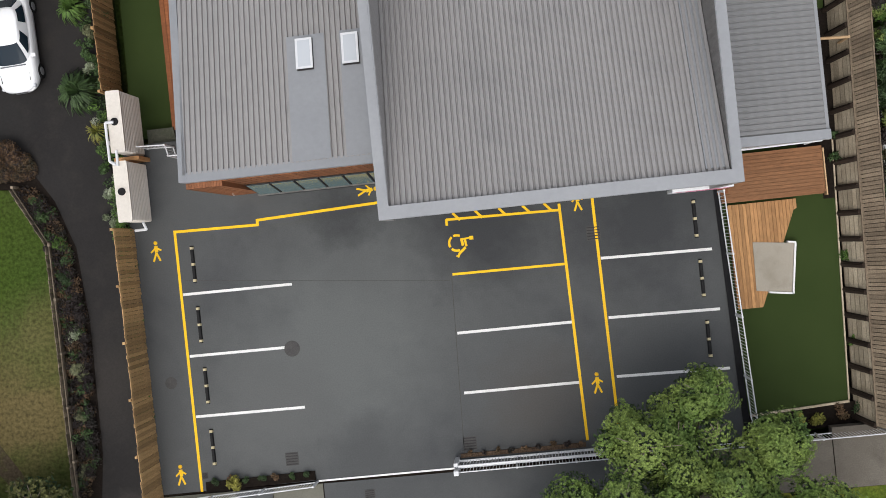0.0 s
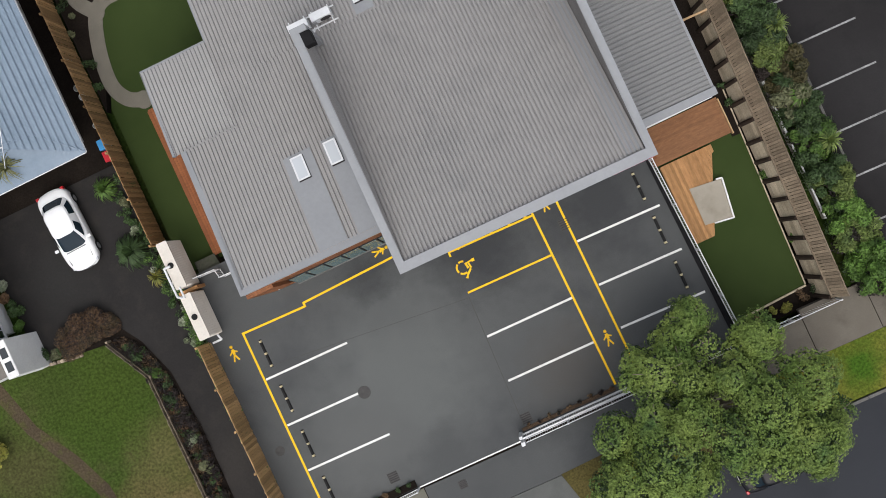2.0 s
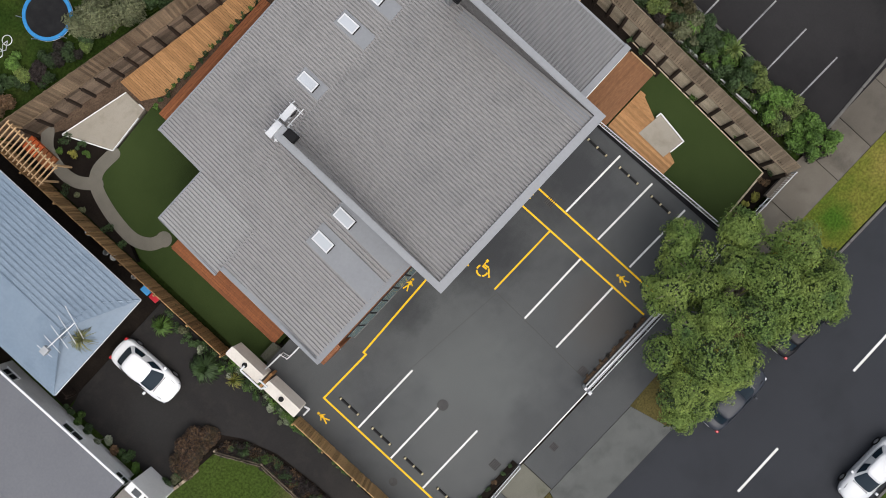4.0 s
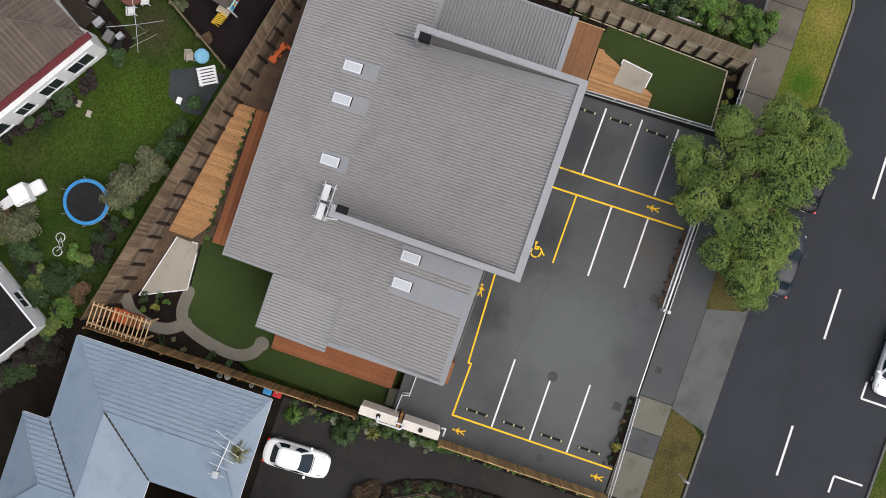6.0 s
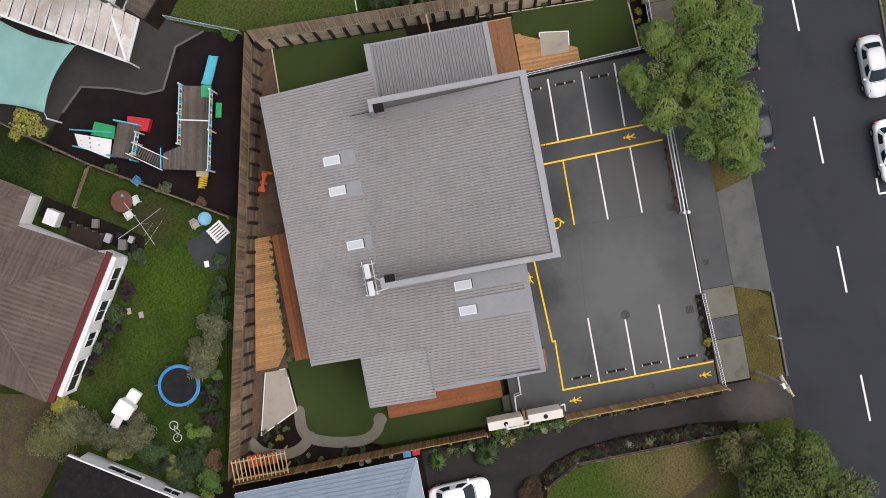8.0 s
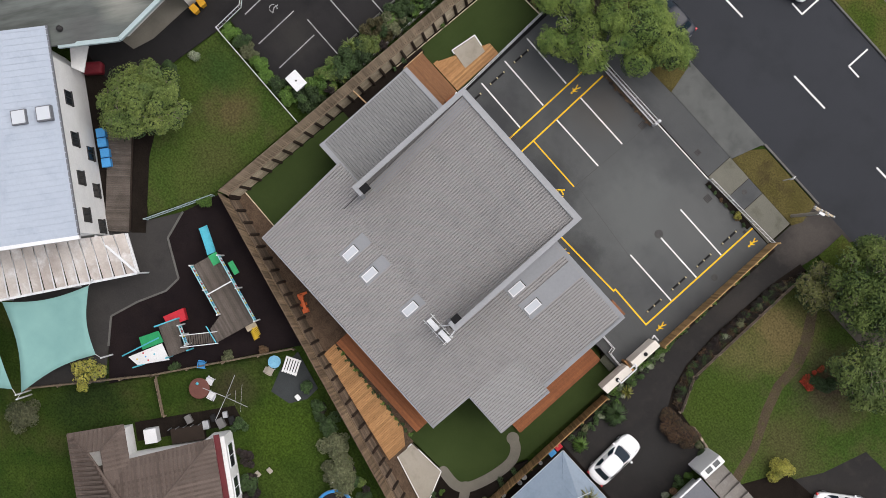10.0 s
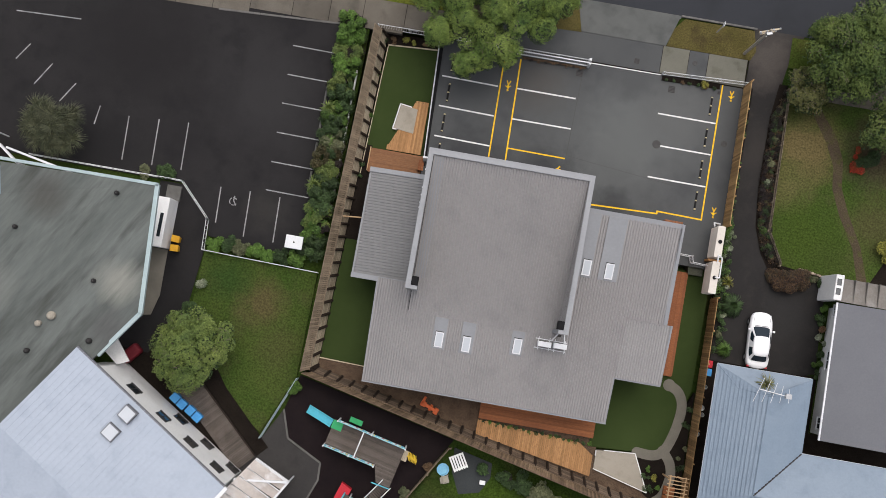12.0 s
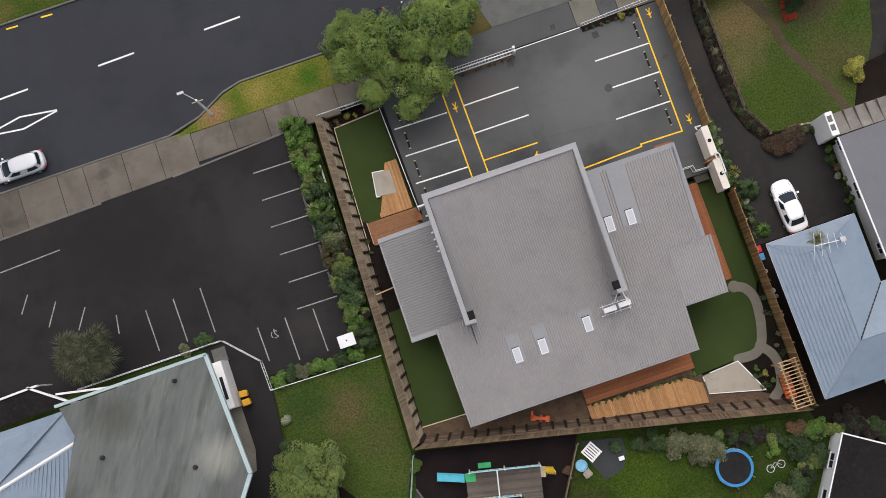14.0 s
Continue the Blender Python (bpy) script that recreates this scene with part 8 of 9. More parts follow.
def inside(p, poly):
    c = False
    for (x0, y0), (x1, y1) in zip(poly, poly[1:] + poly[:1]):
        if (y0 > p[1]) != (y1 > p[1]) and p[0] < (x1 - x0) * (p[1] - y0) / (y1 - y0) + x0:
            c = not c
    return c


def tree(label, base, outline, ztop, zlow, n_clumps, n_leaves, size, material, seed, rmin=0.7, rmax=1.35, lobes=()):
    """A tree whose crown fills an uneven plan outline."""
    rnd = random.Random(seed)
    t = thing("tree", label, "tree")
    cx, cy = sum(p[0] for p in outline) / len(outline), sum(p[1] for p in outline) / len(outline)
    R = max(math.dist(p, (cx, cy)) for p in outline)
    lobes = [(x, y, z, r * 0.86, 0.85) for x, y, z, r in lobes]
    blobs = []
    xs, ys = [p[0] for p in outline], [p[1] for p in outline]
    guard = 0
    while len(blobs) < n_clumps and guard < 9000:
        guard += 1
        x, y = rnd.uniform(min(xs), max(xs)), rnd.uniform(min(ys), max(ys))
        r = rnd.uniform(rmin, rmax)
        m = 0.8 * r
        if not all(inside((x + m * math.cos(a), y + m * math.sin(a)), outline) for a in (0, 1.05, 2.1, 3.14, 4.2, 5.2)):
            continue
        d = min(1.0, math.dist((x, y), (cx, cy)) / R)
        z = zlow + (ztop - zlow) * (1 - d * d) * rnd.uniform(0.62, 1.0) + rnd.uniform(-0.4, 0.4)
        if any(math.dist((x, y, z), b[:3]) < (0.6 if lobes else 0.72) * (r + b[3]) for b in blobs) and guard < 6000:
            continue
        blobs.append((x, y, z, r, 0.85))
    blobs = lobes + blobs
    part("trunk", tube((base[0], base[1], -0.2), (base[0] + (cx - base[0]) * 0.25, base[1] + (cy - base[1]) * 0.25, zlow * 0.75), 0.32 * R / 5, 0.22 * R / 5, 10), BARKM, t)
    fork = (base[0] + (cx - base[0]) * 0.25, base[1] + (cy - base[1]) * 0.25, zlow * 0.72)
    for b in rnd.sample(blobs, min(20, len(blobs))):
        mid = (fork[0] * 0.5 + b[0] * 0.5, fork[1] * 0.5 + b[1] * 0.5, fork[2] * 0.4 + b[2] * 0.6 - 0.4)
        bm = tube(fork, mid, 0.13 * R / 5, 0.09 * R / 5, 7)
        tube(mid, (b[0], b[1], b[2] + b[3] * 0.3), 0.09 * R / 5, 0.03, 6, bm)
        for q in range(5):
            a = rnd.uniform(0, 6.28)
            tube((b[0], b[1], b[2] + b[3] * 0.25), (b[0] + 0.9 * b[3] * math.cos(a), b[1] + 0.9 * b[3] * math.sin(a), b[2] + b[3] * rnd.uniform(0.35, 0.75)), 0.03, 0.012, 4, bm)
        part("limb", bm, BARKM, t)
    me = rosette_mesh(blobs, int(n_leaves * 1.6 / 7), size * 0.86, seed)
    me.materials.append(material)
    top = new("crown", me)
    top.parent = t
    # inner leaves carry the crown's inner shade in their colour
    crown("inner_crown", [(x, y, z - 0.5 * r, r * 0.95, f) for x, y, z, r, f in blobs], int(n_leaves * 0.16), size * 1.2, INNERLEAF, t, "inner foliage with crown shade put into its green")
    return t


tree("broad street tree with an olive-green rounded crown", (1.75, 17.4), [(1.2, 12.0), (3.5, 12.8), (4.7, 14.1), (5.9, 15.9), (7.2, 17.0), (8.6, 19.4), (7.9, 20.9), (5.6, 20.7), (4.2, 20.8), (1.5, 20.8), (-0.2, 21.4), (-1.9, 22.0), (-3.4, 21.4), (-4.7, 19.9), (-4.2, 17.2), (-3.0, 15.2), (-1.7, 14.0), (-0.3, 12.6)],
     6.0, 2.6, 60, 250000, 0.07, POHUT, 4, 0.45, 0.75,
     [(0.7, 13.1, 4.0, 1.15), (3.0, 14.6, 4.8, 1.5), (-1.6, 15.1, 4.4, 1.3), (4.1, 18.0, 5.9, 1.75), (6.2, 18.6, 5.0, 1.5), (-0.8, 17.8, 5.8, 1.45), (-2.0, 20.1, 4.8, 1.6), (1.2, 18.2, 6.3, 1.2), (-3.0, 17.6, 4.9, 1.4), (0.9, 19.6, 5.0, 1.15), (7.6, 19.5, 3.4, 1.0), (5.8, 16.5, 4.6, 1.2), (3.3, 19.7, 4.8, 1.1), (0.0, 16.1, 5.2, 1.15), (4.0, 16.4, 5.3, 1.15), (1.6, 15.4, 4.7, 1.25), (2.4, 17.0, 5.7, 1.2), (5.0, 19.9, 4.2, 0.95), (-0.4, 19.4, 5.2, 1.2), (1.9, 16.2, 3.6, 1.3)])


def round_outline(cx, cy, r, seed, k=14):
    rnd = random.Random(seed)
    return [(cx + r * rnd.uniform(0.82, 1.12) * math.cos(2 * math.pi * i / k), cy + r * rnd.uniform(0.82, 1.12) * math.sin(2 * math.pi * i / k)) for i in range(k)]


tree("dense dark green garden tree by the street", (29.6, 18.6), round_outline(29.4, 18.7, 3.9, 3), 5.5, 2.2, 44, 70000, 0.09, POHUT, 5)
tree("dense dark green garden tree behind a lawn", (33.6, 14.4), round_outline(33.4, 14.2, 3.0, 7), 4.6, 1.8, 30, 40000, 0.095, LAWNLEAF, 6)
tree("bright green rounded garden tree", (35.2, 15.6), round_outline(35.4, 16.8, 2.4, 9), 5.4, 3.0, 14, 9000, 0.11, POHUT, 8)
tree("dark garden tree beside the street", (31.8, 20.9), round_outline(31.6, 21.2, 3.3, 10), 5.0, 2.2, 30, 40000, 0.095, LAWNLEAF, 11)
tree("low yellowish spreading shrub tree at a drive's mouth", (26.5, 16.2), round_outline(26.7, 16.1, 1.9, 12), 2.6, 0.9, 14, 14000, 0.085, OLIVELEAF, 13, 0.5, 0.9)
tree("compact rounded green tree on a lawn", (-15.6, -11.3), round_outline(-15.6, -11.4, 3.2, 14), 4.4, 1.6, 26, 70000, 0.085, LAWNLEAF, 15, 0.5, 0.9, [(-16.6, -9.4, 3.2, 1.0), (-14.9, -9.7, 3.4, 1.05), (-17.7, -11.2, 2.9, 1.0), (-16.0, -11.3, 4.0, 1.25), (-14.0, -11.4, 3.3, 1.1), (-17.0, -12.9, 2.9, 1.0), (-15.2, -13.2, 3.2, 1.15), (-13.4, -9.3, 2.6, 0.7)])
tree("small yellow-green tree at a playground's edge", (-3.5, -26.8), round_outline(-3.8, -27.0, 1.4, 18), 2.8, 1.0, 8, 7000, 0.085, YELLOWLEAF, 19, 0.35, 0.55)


def shrub(at, r, h, material, label, n=1600, size=0.075, seed=1, name="shrub", clumps=None):
    rnd = random.Random(seed * 31 + int(at[0] * 10) + int(at[1] * 7))
    t = thing(name, label, "shrub")
    z0 = at[2] if len(at) > 2 else -0.05
    blobs = []
    for i in range(clumps or max(3, int(5 * r))):
        a, d = rnd.uniform(0, 6.283), r * rnd.uniform(0.0, 0.75)
        q = r * rnd.uniform(0.28, 0.5)
        blobs.append((at[0] + d * math.cos(a), at[1] + d * math.sin(a), z0 + max(q * 0.6, h * (1 - 0.5 * d / r) - q * 0.7), q, 0.85))
    bm = bmesh.new()
    for b in blobs:
        tube((at[0], at[1], z0 - 0.05), b[:3], 0.02, 0.01, 4, bm)
    part("stem", bm, BARKM, t)
    crown("foliage", blobs, n, size, material, t)
    return t


def flax(at, r, material, label, n=70, z0=-0.05, name="flax"):
    """A rosette of long arching blades."""
    rnd = random.Random(int(at[0] * 100) + n)
    t = thing(name, label, "plant")
    bm = bmesh.new()
    for i in range(n):
        a = rnd.uniform(0, 6.283)
        rr, hh, w = r * rnd.uniform(0.6, 1.05), r * rnd.uniform(0.5, 1.2), r * 0.026
        d = Vector((math.cos(a), math.sin(a), 0))
        s = Vector((-d.y, d.x, 0)) * w
        pts = [Vector((at[0], at[1], z0)) + d * rr * q + Vector((0, 0, hh * (1 - (2 * q - 0.9) ** 2 * 0.9) * 0.8)) for q in (0.05, 0.35, 0.7, 1.0)]
        ws = (0.8, 1.0, 0.8, 0.05)
        v = [(bm.verts.new(p + s * f), bm.verts.new(p - s * f + Vector((0, 0, w * 0.3)))) for p, f in zip(pts, ws)]
        for p, q in zip(v, v[1:]):
            bm.faces.new((p[0], p[1], q[1], q[0]))
    part("foliage", bm, material, t)


def plume_tree(at, r, h, label, material, n=26):
    """A tree of arching feathery plumes."""
    rnd = random.Random(5)
    t = thing("tree", label, "tree")
    part("trunk", tube((*at, -0.1), (*at, h * 0.6), 0.16, 0.09, 8), BARKM, t)
    for i in range(n):
        a, d = rnd.uniform(0, 6.283), r * 0.62 * math.sqrt(rnd.random())
        c = Vector((at[0] + d * math.cos(a), at[1] + d * math.sin(a), h * (0.95 - 0.45 * d / r)))
        bm = bmesh.new()
        for k in range(130):
            b, e = rnd.uniform(0, 6.283), rnd.uniform(0.1, 1.0)
            q = r * 0.42 * rnd.uniform(0.6, 1.1)
            dirn = Vector((math.cos(b), math.sin(b), 0))
            side = Vector((-dirn.y, dirn.x, 0)) * 0.022
            p0, p1, p2 = c, c + dirn * q * 0.55 + Vector((0, 0, q * 0.5 * e)), c + dirn * q + Vector((0, 0, q * 0.15 * e - 0.12))
            v = [bm.verts.new(w) for w in (p0 - side, p0 + side, p1 + side, p1 - side, p2)]
            bm.faces.new(v[:4]), bm.faces.new((v[3], v[2], v[4]))
        part("plume", bm, material, t)


plume_tree((-29.0, 3.5), 2.9, 3.6, "feathery dull green tree in an old car park", DULLLEAF)
shrub((17.3, -30.0), 1.7, 2.0, YELLOWPALE, "tall pale yellow-green bush beside a bitumen roof", 9000, 0.085, 4, clumps=26)
flax((25.9, -6.3), 0.9, YELLOWPALE, "feathery pale green plant rising past a roof edge", 60, 4.6)
flax((23.85, -0.9), 1.1, DARKLEAF, "spiky green flax bush beside the driveway", 240)
flax((23.3, 0.75), 0.65, YELLOWLEAF, "small yellow-green flax beside the tanks", 60)
flax((23.8, -4.35), 0.8, BRIGHTLEAF, "spiky light green cabbage plant at the driveway's end", 120)
for i, (x, y, r, m) in enumerate(((23.3, -2.4, 0.5, DARKLEAF), (23.2, -3.3, 0.4, GREYLEAF), (23.1, 2.4, 0.4, DARKLEAF), (23.15, 3.3, 0.35, WHITEFL), (23.1, 4.4, 0.35, WHITEFL), (23.0, 1.6, 0.3, DARKLEAF), (23.3, -1.9, 0.35, WHITEFL))):
    shrub((x, y), r, 0.6, m, "low mixed garden plant beside the driveway fence", 420, 0.07, i)
def scrub(label, poly, h, n_tufts, n, size, material, seed):
    """Low growth covering a plan outline, too tangled to count."""
    rnd = random.Random(seed)
    xs, ys = [p[0] for p in poly], [p[1] for p in poly]
    tufts = []
    while len(tufts) < n_tufts:
        x, y = rnd.uniform(min(xs), max(xs)), rnd.uniform(min(ys), max(ys))
        if inside((x, y), poly):
            r = rnd.uniform(0.10, 0.26)
            tufts.append((x, y, 0.02 + rnd.uniform(0.1, 1.0) * h, r, 0.8))
    me = leaf_mesh(tufts, n, size, 0.5)
    me.materials.append(material)
    return tagged(new("undergrowth", me), label, "undergrowth", kind="stuff")


STRIP = [(22.45, -0.6), (23.3, -0.4), (23.0, 4.6), (22.9, 5.6), (22.85, 8.5), (22.75, 12.0), (22.7, 15.8), (22.4, 15.8), (22.4, 4.8), (22.35, -0.4)]
scrub("tangled green weeds along the foot of a fence", STRIP, 0.4, 70, 3000, 0.055, BRIGHTLEAF, 5)
scrub("dark weeds along the foot of a fence", STRIP, 0.3, 80, 3200, 0.055, DARKLEAF, 6)
scrub("white-flecked weeds beside two tanks", [(22.5, -0.2), (23.3, 0.2), (23.25, 4.8), (22.5, 4.8)], 0.4, 14, 900, 0.05, WHITEFL, 7)
scrub("mixed dark plants between a fence and a drive's end", [(22.5, -5.2), (23.5, -5.0), (23.7, -2.0), (23.2, -0.4), (22.5, -0.4)], 0.4, 30, 1600, 0.06, DARKLEAF, 8)
BED = [(25.55, 16.2), (24.75, 14.0), (24.7, 8.6), (24.95, 5.6), (25.65, 3.7), (26.5, 2.6), (27.0, 2.9), (25.95, 5.1), (25.65, 8.0), (25.6, 16.2)]
scrub("blackish purple ground cover in a garden bed", BED, 0.28, 260, 15000, 0.055, SOOTLEAF, 9)
scrub("dark green ground cover in a garden bed", BED, 0.3, 60, 2600, 0.06, DARKLEAF, 10)
scrub("dry brown leaf litter in a garden bed", BED, 0.14, 240, 9000, 0.05, BROWNLEAF, 11)
for i, (x, y, r, m) in enumerate(((25.3, 14.6, 0.32, GREYLEAF), (25.25, 12.3, 0.3, GREYLEAF), (25.2, 10.4, 0.45, GREYLEAF), (25.15, 8.9, 0.42, WHITEFL), (25.3, 6.6, 0.4, DARKLEAF), (25.5, 5.2, 0.4, BRIGHTLEAF), (26.0, 4.0, 0.45, DARKLEAF))):
    shrub((x, y), r, 0.5, m, "small rounded border plant along the driveway edge", 700, 0.055, i, "border_plant", 7)
bank = []
rnd = random.Random(21)
for i in range(60):
    q = rnd.random()
    x, y = 26.5 + 2.7 * q + rnd.uniform(-0.2, 0.2), 2.5 - 0.9 * math.sin(math.pi * (0.25 + 0.6 * q)) + rnd.uniform(-0.55, 0.55)
    bank.append((x, y, 0.12 + 0.55 * (1 - abs(2 * q - 1.1) ** 2) * rnd.uniform(0.6, 1.0), rnd.uniform(0.26, 0.42), 0.8))
shr = thing("shrub", "long rounded bank of reddish-brown twiggy shrub beside the drive", "shrub")
crown("foliage", bank, 26000, 0.05, BROWNLEAF, shr)
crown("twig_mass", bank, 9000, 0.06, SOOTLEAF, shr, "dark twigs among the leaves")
part("stem", tube((27.6, 1.9, -0.1), (27.7, 1.8, 0.5), 0.05, 0.02, 6), BARKM, shr)
shrub((34.9, 5.5), 1.1, 1.3, YELLOWLEAF, "rounded yellow-green garden shrub", 4500, 0.08, 4, clumps=12)
shrub((31.9, 11.1), 0.7, 0.4, REDLEAF, "low shrub covered in red flowers", 1100, 0.07, 5)
shrub((31.6, 12.4), 0.5, 0.4, REDLEAF, "low shrub with scattered red flowers", 350, 0.06, 6)
shrub((32.3, 12.0), 1.0, 0.9, DARKLEAF, "dark rounded shrub beside red flowers", 2600, 0.08, 6)
for i in range(9):
    shrub((30.95 + 0.2 * math.sin(i), -5.0 + i * 0.85), 0.45 + 0.1 * (i % 2), 0.6, (DARKLEAF, BRIGHTLEAF, DARKLEAF, WHITEFL, BROWNLEAF)[i % 5], "leafy border plant beside a neighbour's wall", 480, 0.075, i, "border_plant")
for i in range(5):
    shrub((28.9 + i * 0.45, 2.2 - 0.1 * i), 0.4, 0.5, (GREYLEAF, DARKLEAF)[i % 2], "low grey-green border plant by the lawn", 380, 0.06, i, "border_plant")
# hedge along the old car park
hedges = [BRIGHTLEAF, BRIGHTLEAF, LAWNLEAF, BRIGHTLEAF, LAWNLEAF, DARKLEAF, BRIGHTLEAF, DARKLEAF, GREYLEAF, OLIVEBROWN, LAWNLEAF, DARKLEAF, DARKLEAF, LAWNLEAF, BRIGHTLEAF, DARKLEAF]
for i, m in enumerate(hedges):
    y = 15.4 - i * 1.16
    rnd = random.Random(300 + i)
    t = thing("hedge_shrub", "leafy hedge shrub with dark gaps beside an old car park", "shrub", "hedge shrubs")
    tufts = []
    for q in range(20):
        tufts.append((-8.45 + rnd.uniform(-0.85, 0.85), y + rnd.uniform(-0.75, 0.75), rnd.uniform(0.25, 1.35), rnd.uniform(0.16, 0.4), 0.85))
    crown("foliage", tufts, 4200, 0.08, m, t)
    # darker leaves low down paint the shade in the hedge's gaps
    crown("dark_foliage", [(x, yy, z * 0.55, r * 1.3, 0.8) for x, yy, z, r, f in tufts], 1300, 0.085, DARKLEAF if i % 2 else SOOTLEAF, t, "low hedge foliage with gap shade put into its colour")
    bm = bmesh.new()
    for q in tufts[:8]:
        tube((-8.45, y, -0.1), q[:3], 0.03, 0.012, 4, bm)
    part("stem", bm, BARKM, t)
for i, m in enumerate((BRIGHTLEAF, DARKLEAF, BRIGHTLEAF, BRIGHTLEAF, GREYLEAF, DARKLEAF, BRIGHTLEAF)):
    shrub((-9.6 - i * 1.05, -3.15 - 0.1 * math.sin(i)), 0.75, 0.7, m, "low leafy hedge plant along a lawn fence", 2400, 0.09, i, "hedge_shrub", 10)
for i in range(14):
    shrub((-9.2 + 0.15 * math.sin(i * 3), 15.4 - i * 1.3), 0.5, 0.4, (BRIGHTLEAF, DARKLEAF)[i % 2], "low ground cover spilling onto asphalt", 550, 0.075, i, "ground_cover")
for i, (y, r) in enumerate(((14.2, 0.8), (11.6, 0.7), (8.6, 0.9), (6.1, 0.85), (5.2, 0.8), (2.6, 0.9), (0.4, 0.8), (-1.6, 0.7))):
    flax((-8.75 + 0.35 * math.sin(i * 2.1), y), r, (BRIGHTLEAF, DARKLEAF, LAWNLEAF)[i % 3], "strappy green plant growing in a hedge row", 90, 0.5)
    # dark shrubs added as the shaded gaps of the row
    shrub((-8.1 + 0.5 * math.sin(i * 3.3), y - 0.9), 0.55, 1.4, (SOOTLEAF, DARKLEAF)[i % 2], "hedge-row shrub darkened to stand in for a shaded gap", 900, 0.085, i + 9, "hedge_shrub")
# backyard planting
yard = [(11.8, -17.6, 1.2, GREYLEAF), (13.4, -18.6, 1.3, GREYLEAF), (10.3, -17.0, 0.9, DARKLEAF), (9.0, -16.6, 0.7, DARKLEAF), (14.4, -18.95, 1.15, GREYLEAF), (13.0, -19.0, 0.9, GREYLEAF), (16.6, -28.8, 1.5, GREYLEAF), (15.2, -28.9, 0.9, YELLOWLEAF), (18.0, -24.1, 1.4, GREYLEAF), (19.1, -25.9, 0.85, YELLOWPALE), (16.9, -27.5, 1.3, GREYLEAF), (17.6, -26.4, 1.3, GREYLEAF), (19.4, -23.4, 1.1, DARKLEAF), (20.6, -21.0, 1.2, DARKLEAF), (22.2, -19.9, 1.0, BRIGHTLEAF), (18.0, -25.0, 0.8, BROWNLEAF), (20.8, -19.3, 0.8, BROWNLEAF), (18.0, -18.6, 0.5, DARKLEAF), (7.3, -16.3, 0.6, DARKLEAF), (6.0, -21.9, 0.7, DARKLEAF), (9.6, -24.4, 0.9, DARKLEAF), (18.6, -20.6, 0.6, BRIGHTLEAF), (22.0, -22.0, 0.9, DARKLEAF), (-0.3, -22.6, 0.5, DARKLEAF), (1.8, -19.2, 0.5, GREYLEAF), (3.2, -17.0, 0.5, BROWNLEAF)]
for i, (x, y, r, m) in enumerate(yard):
    shrub((x, y), r, 0.9 * r + 0.2, m, "overgrown backyard shrub near the rear fence", int(2600 * r * r) + 200, 0.085, i + 3, clumps=int(8 * r) + 3)
rnd = random.Random(77)
for i in range(30):
    q = i / 29
    x, y = 8.8 + 13.0 * q, -16.7 - 2.8 * q
    r = rnd.uniform(0.45, 0.85)
    shrub((x + rnd.uniform(-0.2, 0.2), y - rnd.uniform(0.0, 0.9) * (0.4 + q)), r, 0.7 * r + 0.2, rnd.choice((SOOTLEAF, DARKLEAF, DARKLEAF, LAWNLEAF, GREYLEAF)), "straggly dark shrub growing against the rear fence", int(1700 * r * r) + 150, 0.08, i + 40)
for i in range(22):
    q = i / 21
    x, y = 17.0 + 5.4 * q, -27.4 + 7.0 * q
    r = rnd.uniform(0.5, 1.0)
    shrub((x + rnd.uniform(-0.9, 0.3), y + rnd.uniform(-0.3, 0.9)), r, 0.8 * r + 0.2, rnd.choice((SOOTLEAF, DARKLEAF, DARKLEAF, LAWNLEAF)), "overgrown dark shrub between a lawn and a white house", int(1700 * r * r) + 150, 0.08, i + 80)
for i in range(15):
    q = i / 14
    r = rnd.uniform(0.4, 0.75)
    shrub((13.4 - 5.6 * q + rnd.uniform(-0.3, 0.3), -27.2 + 4.2 * q + rnd.uniform(-0.3, 0.5)), r, 0.6 * r + 0.2, rnd.choice((SOOTLEAF, DARKLEAF, DARKLEAF, SOOTLEAF)), "dark shrub in the shade of a white sunroom wall", int(1500 * r * r) + 150, 0.08, i + 120)
for i in range(26):
    r = rnd.uniform(0.5, 1.0)
    x = rnd.uniform(22.9, 29.5)
    shrub((x, -19.4 - (x - 22.9) * 0.55 + rnd.uniform(-0.9, 0.6)), r, 0.8 * r + 0.2, rnd.choice((SOOTLEAF, DARKLEAF, DARKLEAF, LAWNLEAF, SOOTLEAF)), "dark overgrown shrub between two houses", int(1500 * r * r) + 150, 0.085, i + 160)
shrub((-5.0, -32.9), 1.3, 1.6, GREYLEAF, "pale grey-green shrub beside a tiled roof", 4200, 0.085, 2, clumps=14)
shrub((-16.4, -6.4), 0.6, 0.7, WHITEFL, "white-flecked shrub at the lawn's edge", 700, 0.07, 2)
shrub((-16.6, -8.2), 1.0, 1.1, DARKLEAF, "dark shrub at the lawn's edge", 2400, 0.08, 2)
shrub((-8.0, -12.6), 0.8, 0.9, BRIGHTLEAF, "leafy shrub at a lawn corner", 1600, 0.08, 2)
shrub((-20.8, 1.7), 0.9, 0.6, DARKLEAF, "low dark planting by a hall", 1500, 0.08, 9)
shrub((-22.2, 1.6), 0.7, 0.5, GREYLEAF, "low grey planting by a hall", 900, 0.08, 9)
# small plants inside the site
Z = YARD
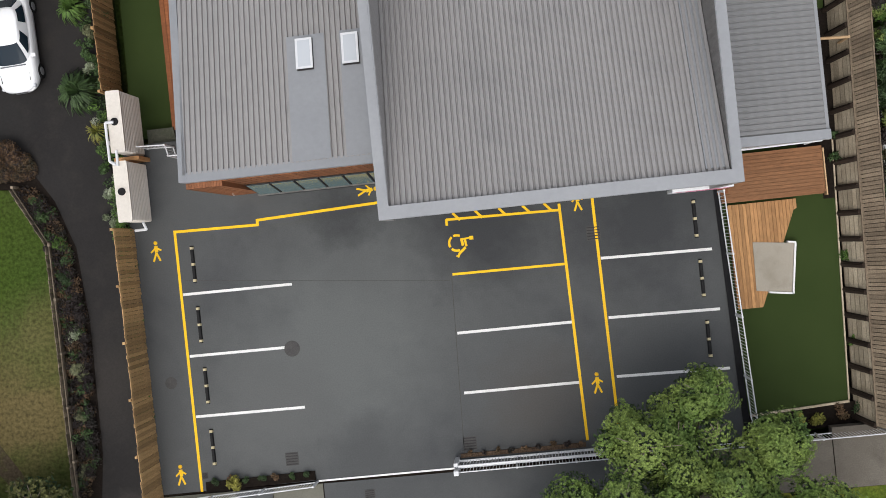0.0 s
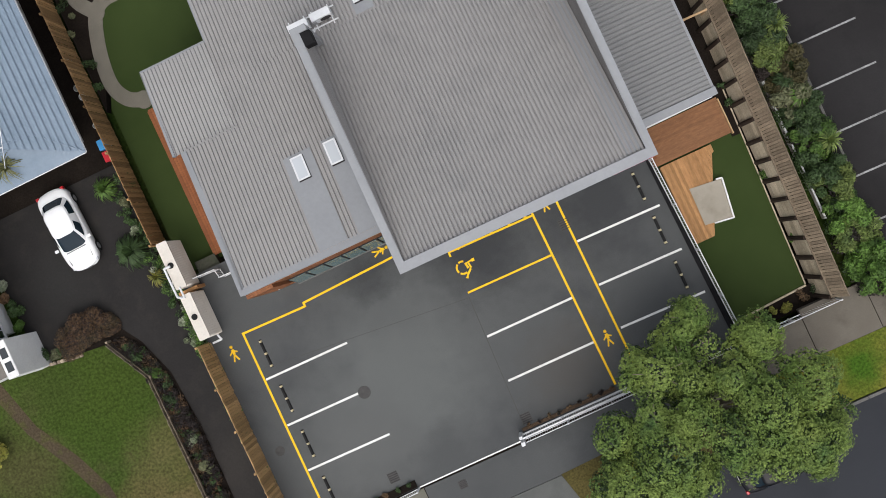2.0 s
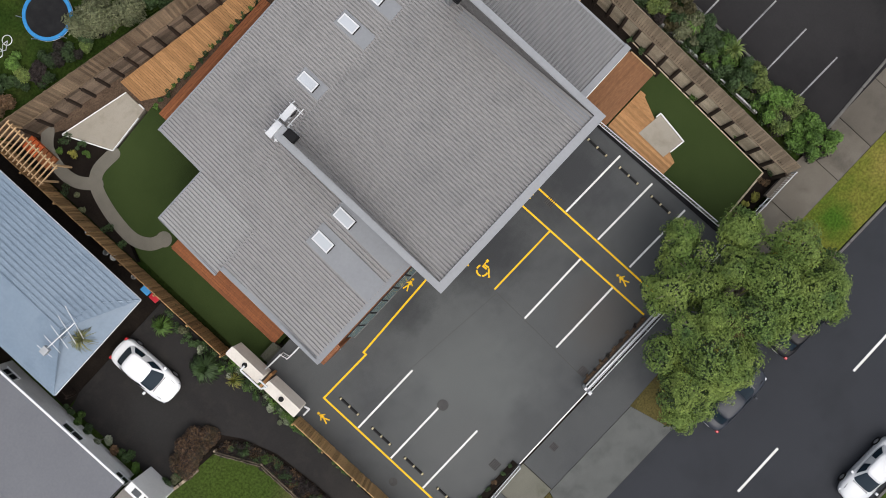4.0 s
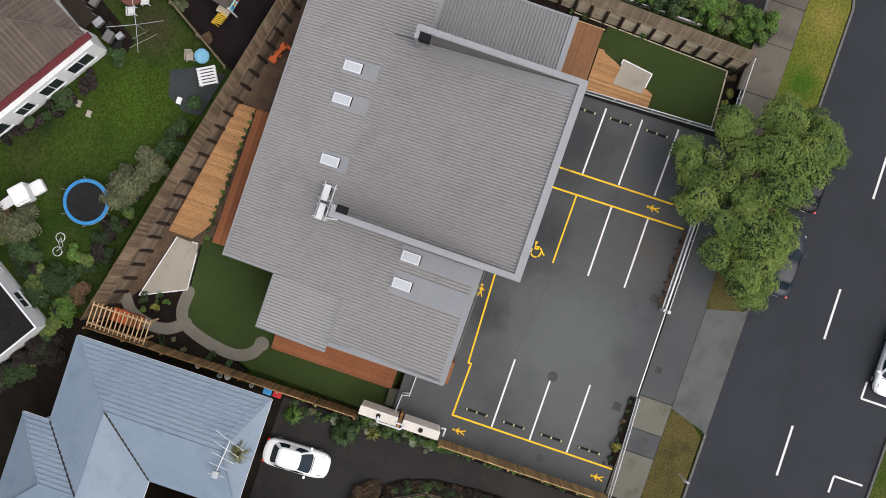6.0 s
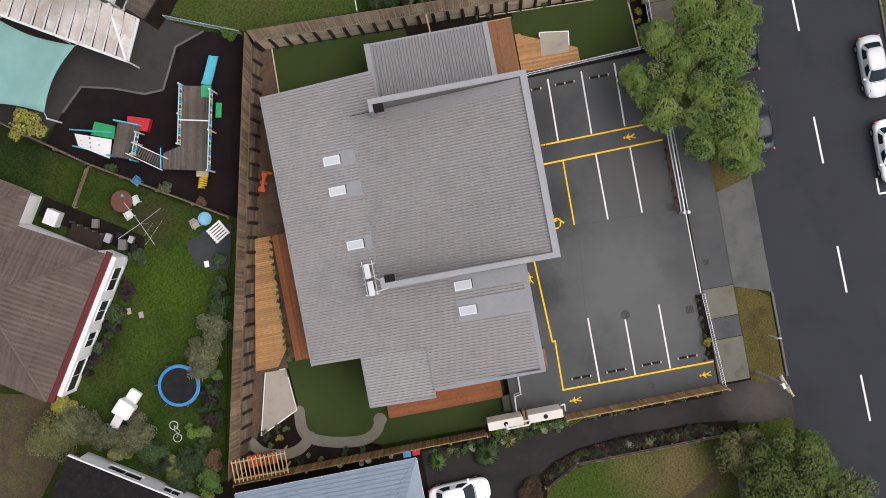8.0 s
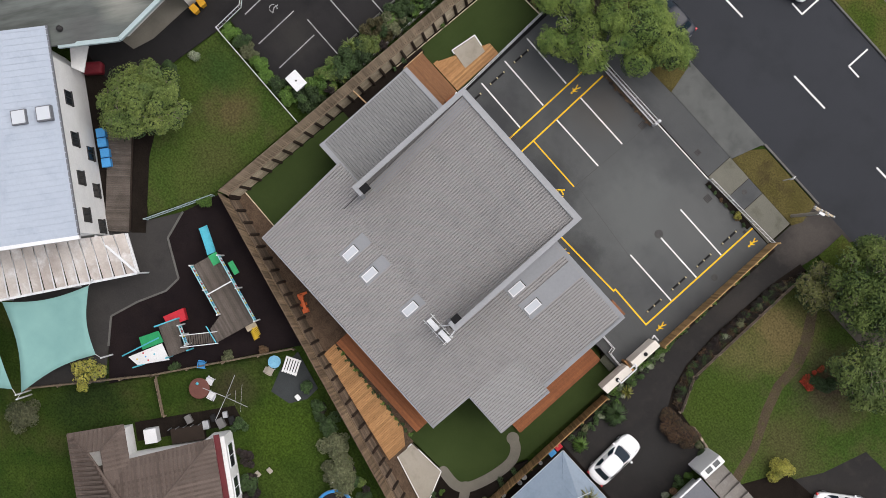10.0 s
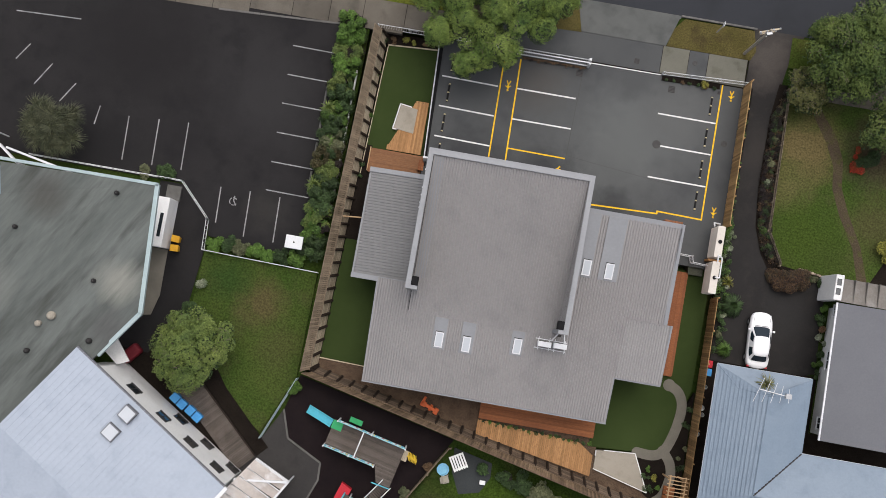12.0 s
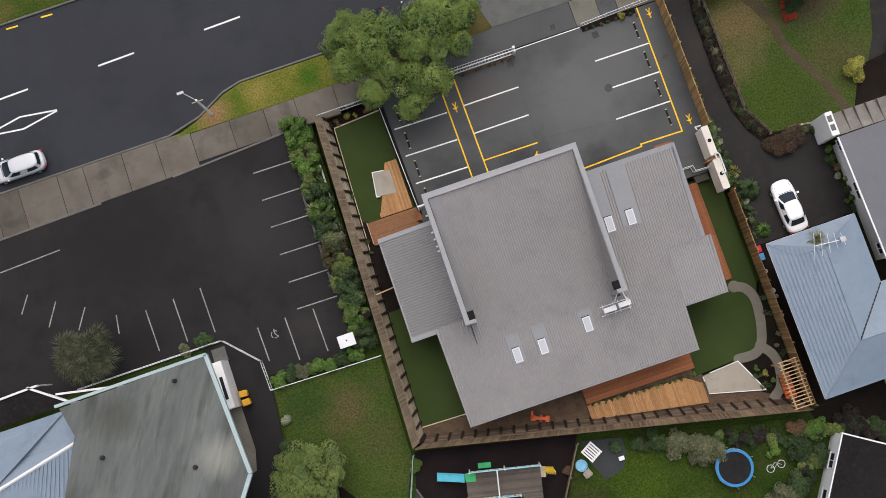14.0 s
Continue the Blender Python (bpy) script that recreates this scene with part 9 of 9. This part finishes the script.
small = [(19.7, -14.3, BRIGHTLEAF), (20.3, -14.9, YELLOWLEAF), (20.0, -15.6, DARKLEAF), (20.6, -15.7, BRIGHTLEAF), (19.6, -15.0, DARKLEAF), (22.1, -10.6, DARKLEAF), (22.2, -12.3, GREYLEAF), (22.15, -9.4, DARKLEAF), (22.2, -14.0, DARKLEAF), (21.9, -13.1, GREYLEAF), (-5.2, 15.1, BROWNLEAF), (-4.3, 15.2, YELLOWLEAF), (-3.6, 15.15, YELLOWLEAF), (-2.6, 15.2, BROWNLEAF), (-5.9, 15.0, DARKLEAF), (-5.95, 12.2, BRIGHTLEAF), (-6.0, 8.9, BRIGHTLEAF), (-6.1, 5.2, DARKLEAF), (-6.0, 4.1, DARKLEAF)]
for i, (x, y, m) in enumerate(small):
    shrub((x, y, Z), 0.3 + 0.1 * (i % 3), 0.35, m, "small young garden plant in a dark bed", 260, 0.055, i, "garden_plant")
for i in range(17):
    x = 6.7 + i * 0.52
    shrub((x, -12.93 - 0.02 * i, Z), 0.22 + 0.06 * (i % 3), 0.3, (DARKLEAF, BRIGHTLEAF, DARKLEAF)[i % 3], "small hedge plant between deck and ramp", 190, 0.05, i, "garden_plant")
for i in range(9):
    shrub((5.1 + i * 0.55, 15.2, 0.03), 0.16, 0.2, (BROWNLEAF, SOOTLEAF)[i % 2], "small reddish plant behind the front fence", 90, 0.05, i, "garden_plant")
for i in range(7):
    shrub((16.2 + i * 0.62, 15.5, 0.03), 0.22, 0.25, (DARKLEAF, DARKLEAF, BROWNLEAF)[i % 3], "small dark plant behind the front fence", 150, 0.05, i, "garden_plant")
shrub((19.1, 15.6, 0.03), 0.45, 0.5, YELLOWLEAF, "bright lime plant behind the front fence", 420, 0.06, 2, "garden_plant")
# log edging between driveway beds and lawn
LOGGREY = mat("weathered_grey_logs", (0.30, 0.245, 0.18), (0.17, 0.135, 0.10), 0.85, 1.0, 14, 0.3, 0.3, island=0.4)
paling_fence((30.1, -11.2), (30.15, -5.4), 1.5, -0.1, "dark weathered paling fence between two houses", DARKPOST, 0.17)
paling_fence((25.7, 16.3), (25.8, 5.2), 0.75, -0.05, "low weathered grey paling edging round a lawn", LOGGREY, 0.17)
paling_fence((25.8, 5.2), (27.1, 2.75), 0.7, -0.05, "low weathered grey paling edging round a lawn", LOGGREY, 0.17)
bm = bmesh.new()
for a, b in (((28.8, 2.7), (31.0, 2.35)),):
    for p, ang, i, n in along(a, b, 0.2):
        tube((p.x, p.y, -0.2), (p.x, p.y, 0.25 + 0.06 * math.sin(i * 2.3)), 0.1, None, 6, bm)
        tube((p.x - 0.16, p.y + 0.03, -0.2), (p.x - 0.16, p.y + 0.03, 0.12 + 0.05 * math.sin(i * 1.7)), 0.09, None, 6, bm)
part("log_edging", bm, LOGGREY, None, "weathered upright log edging round a lawn", "edging", kind="structure")
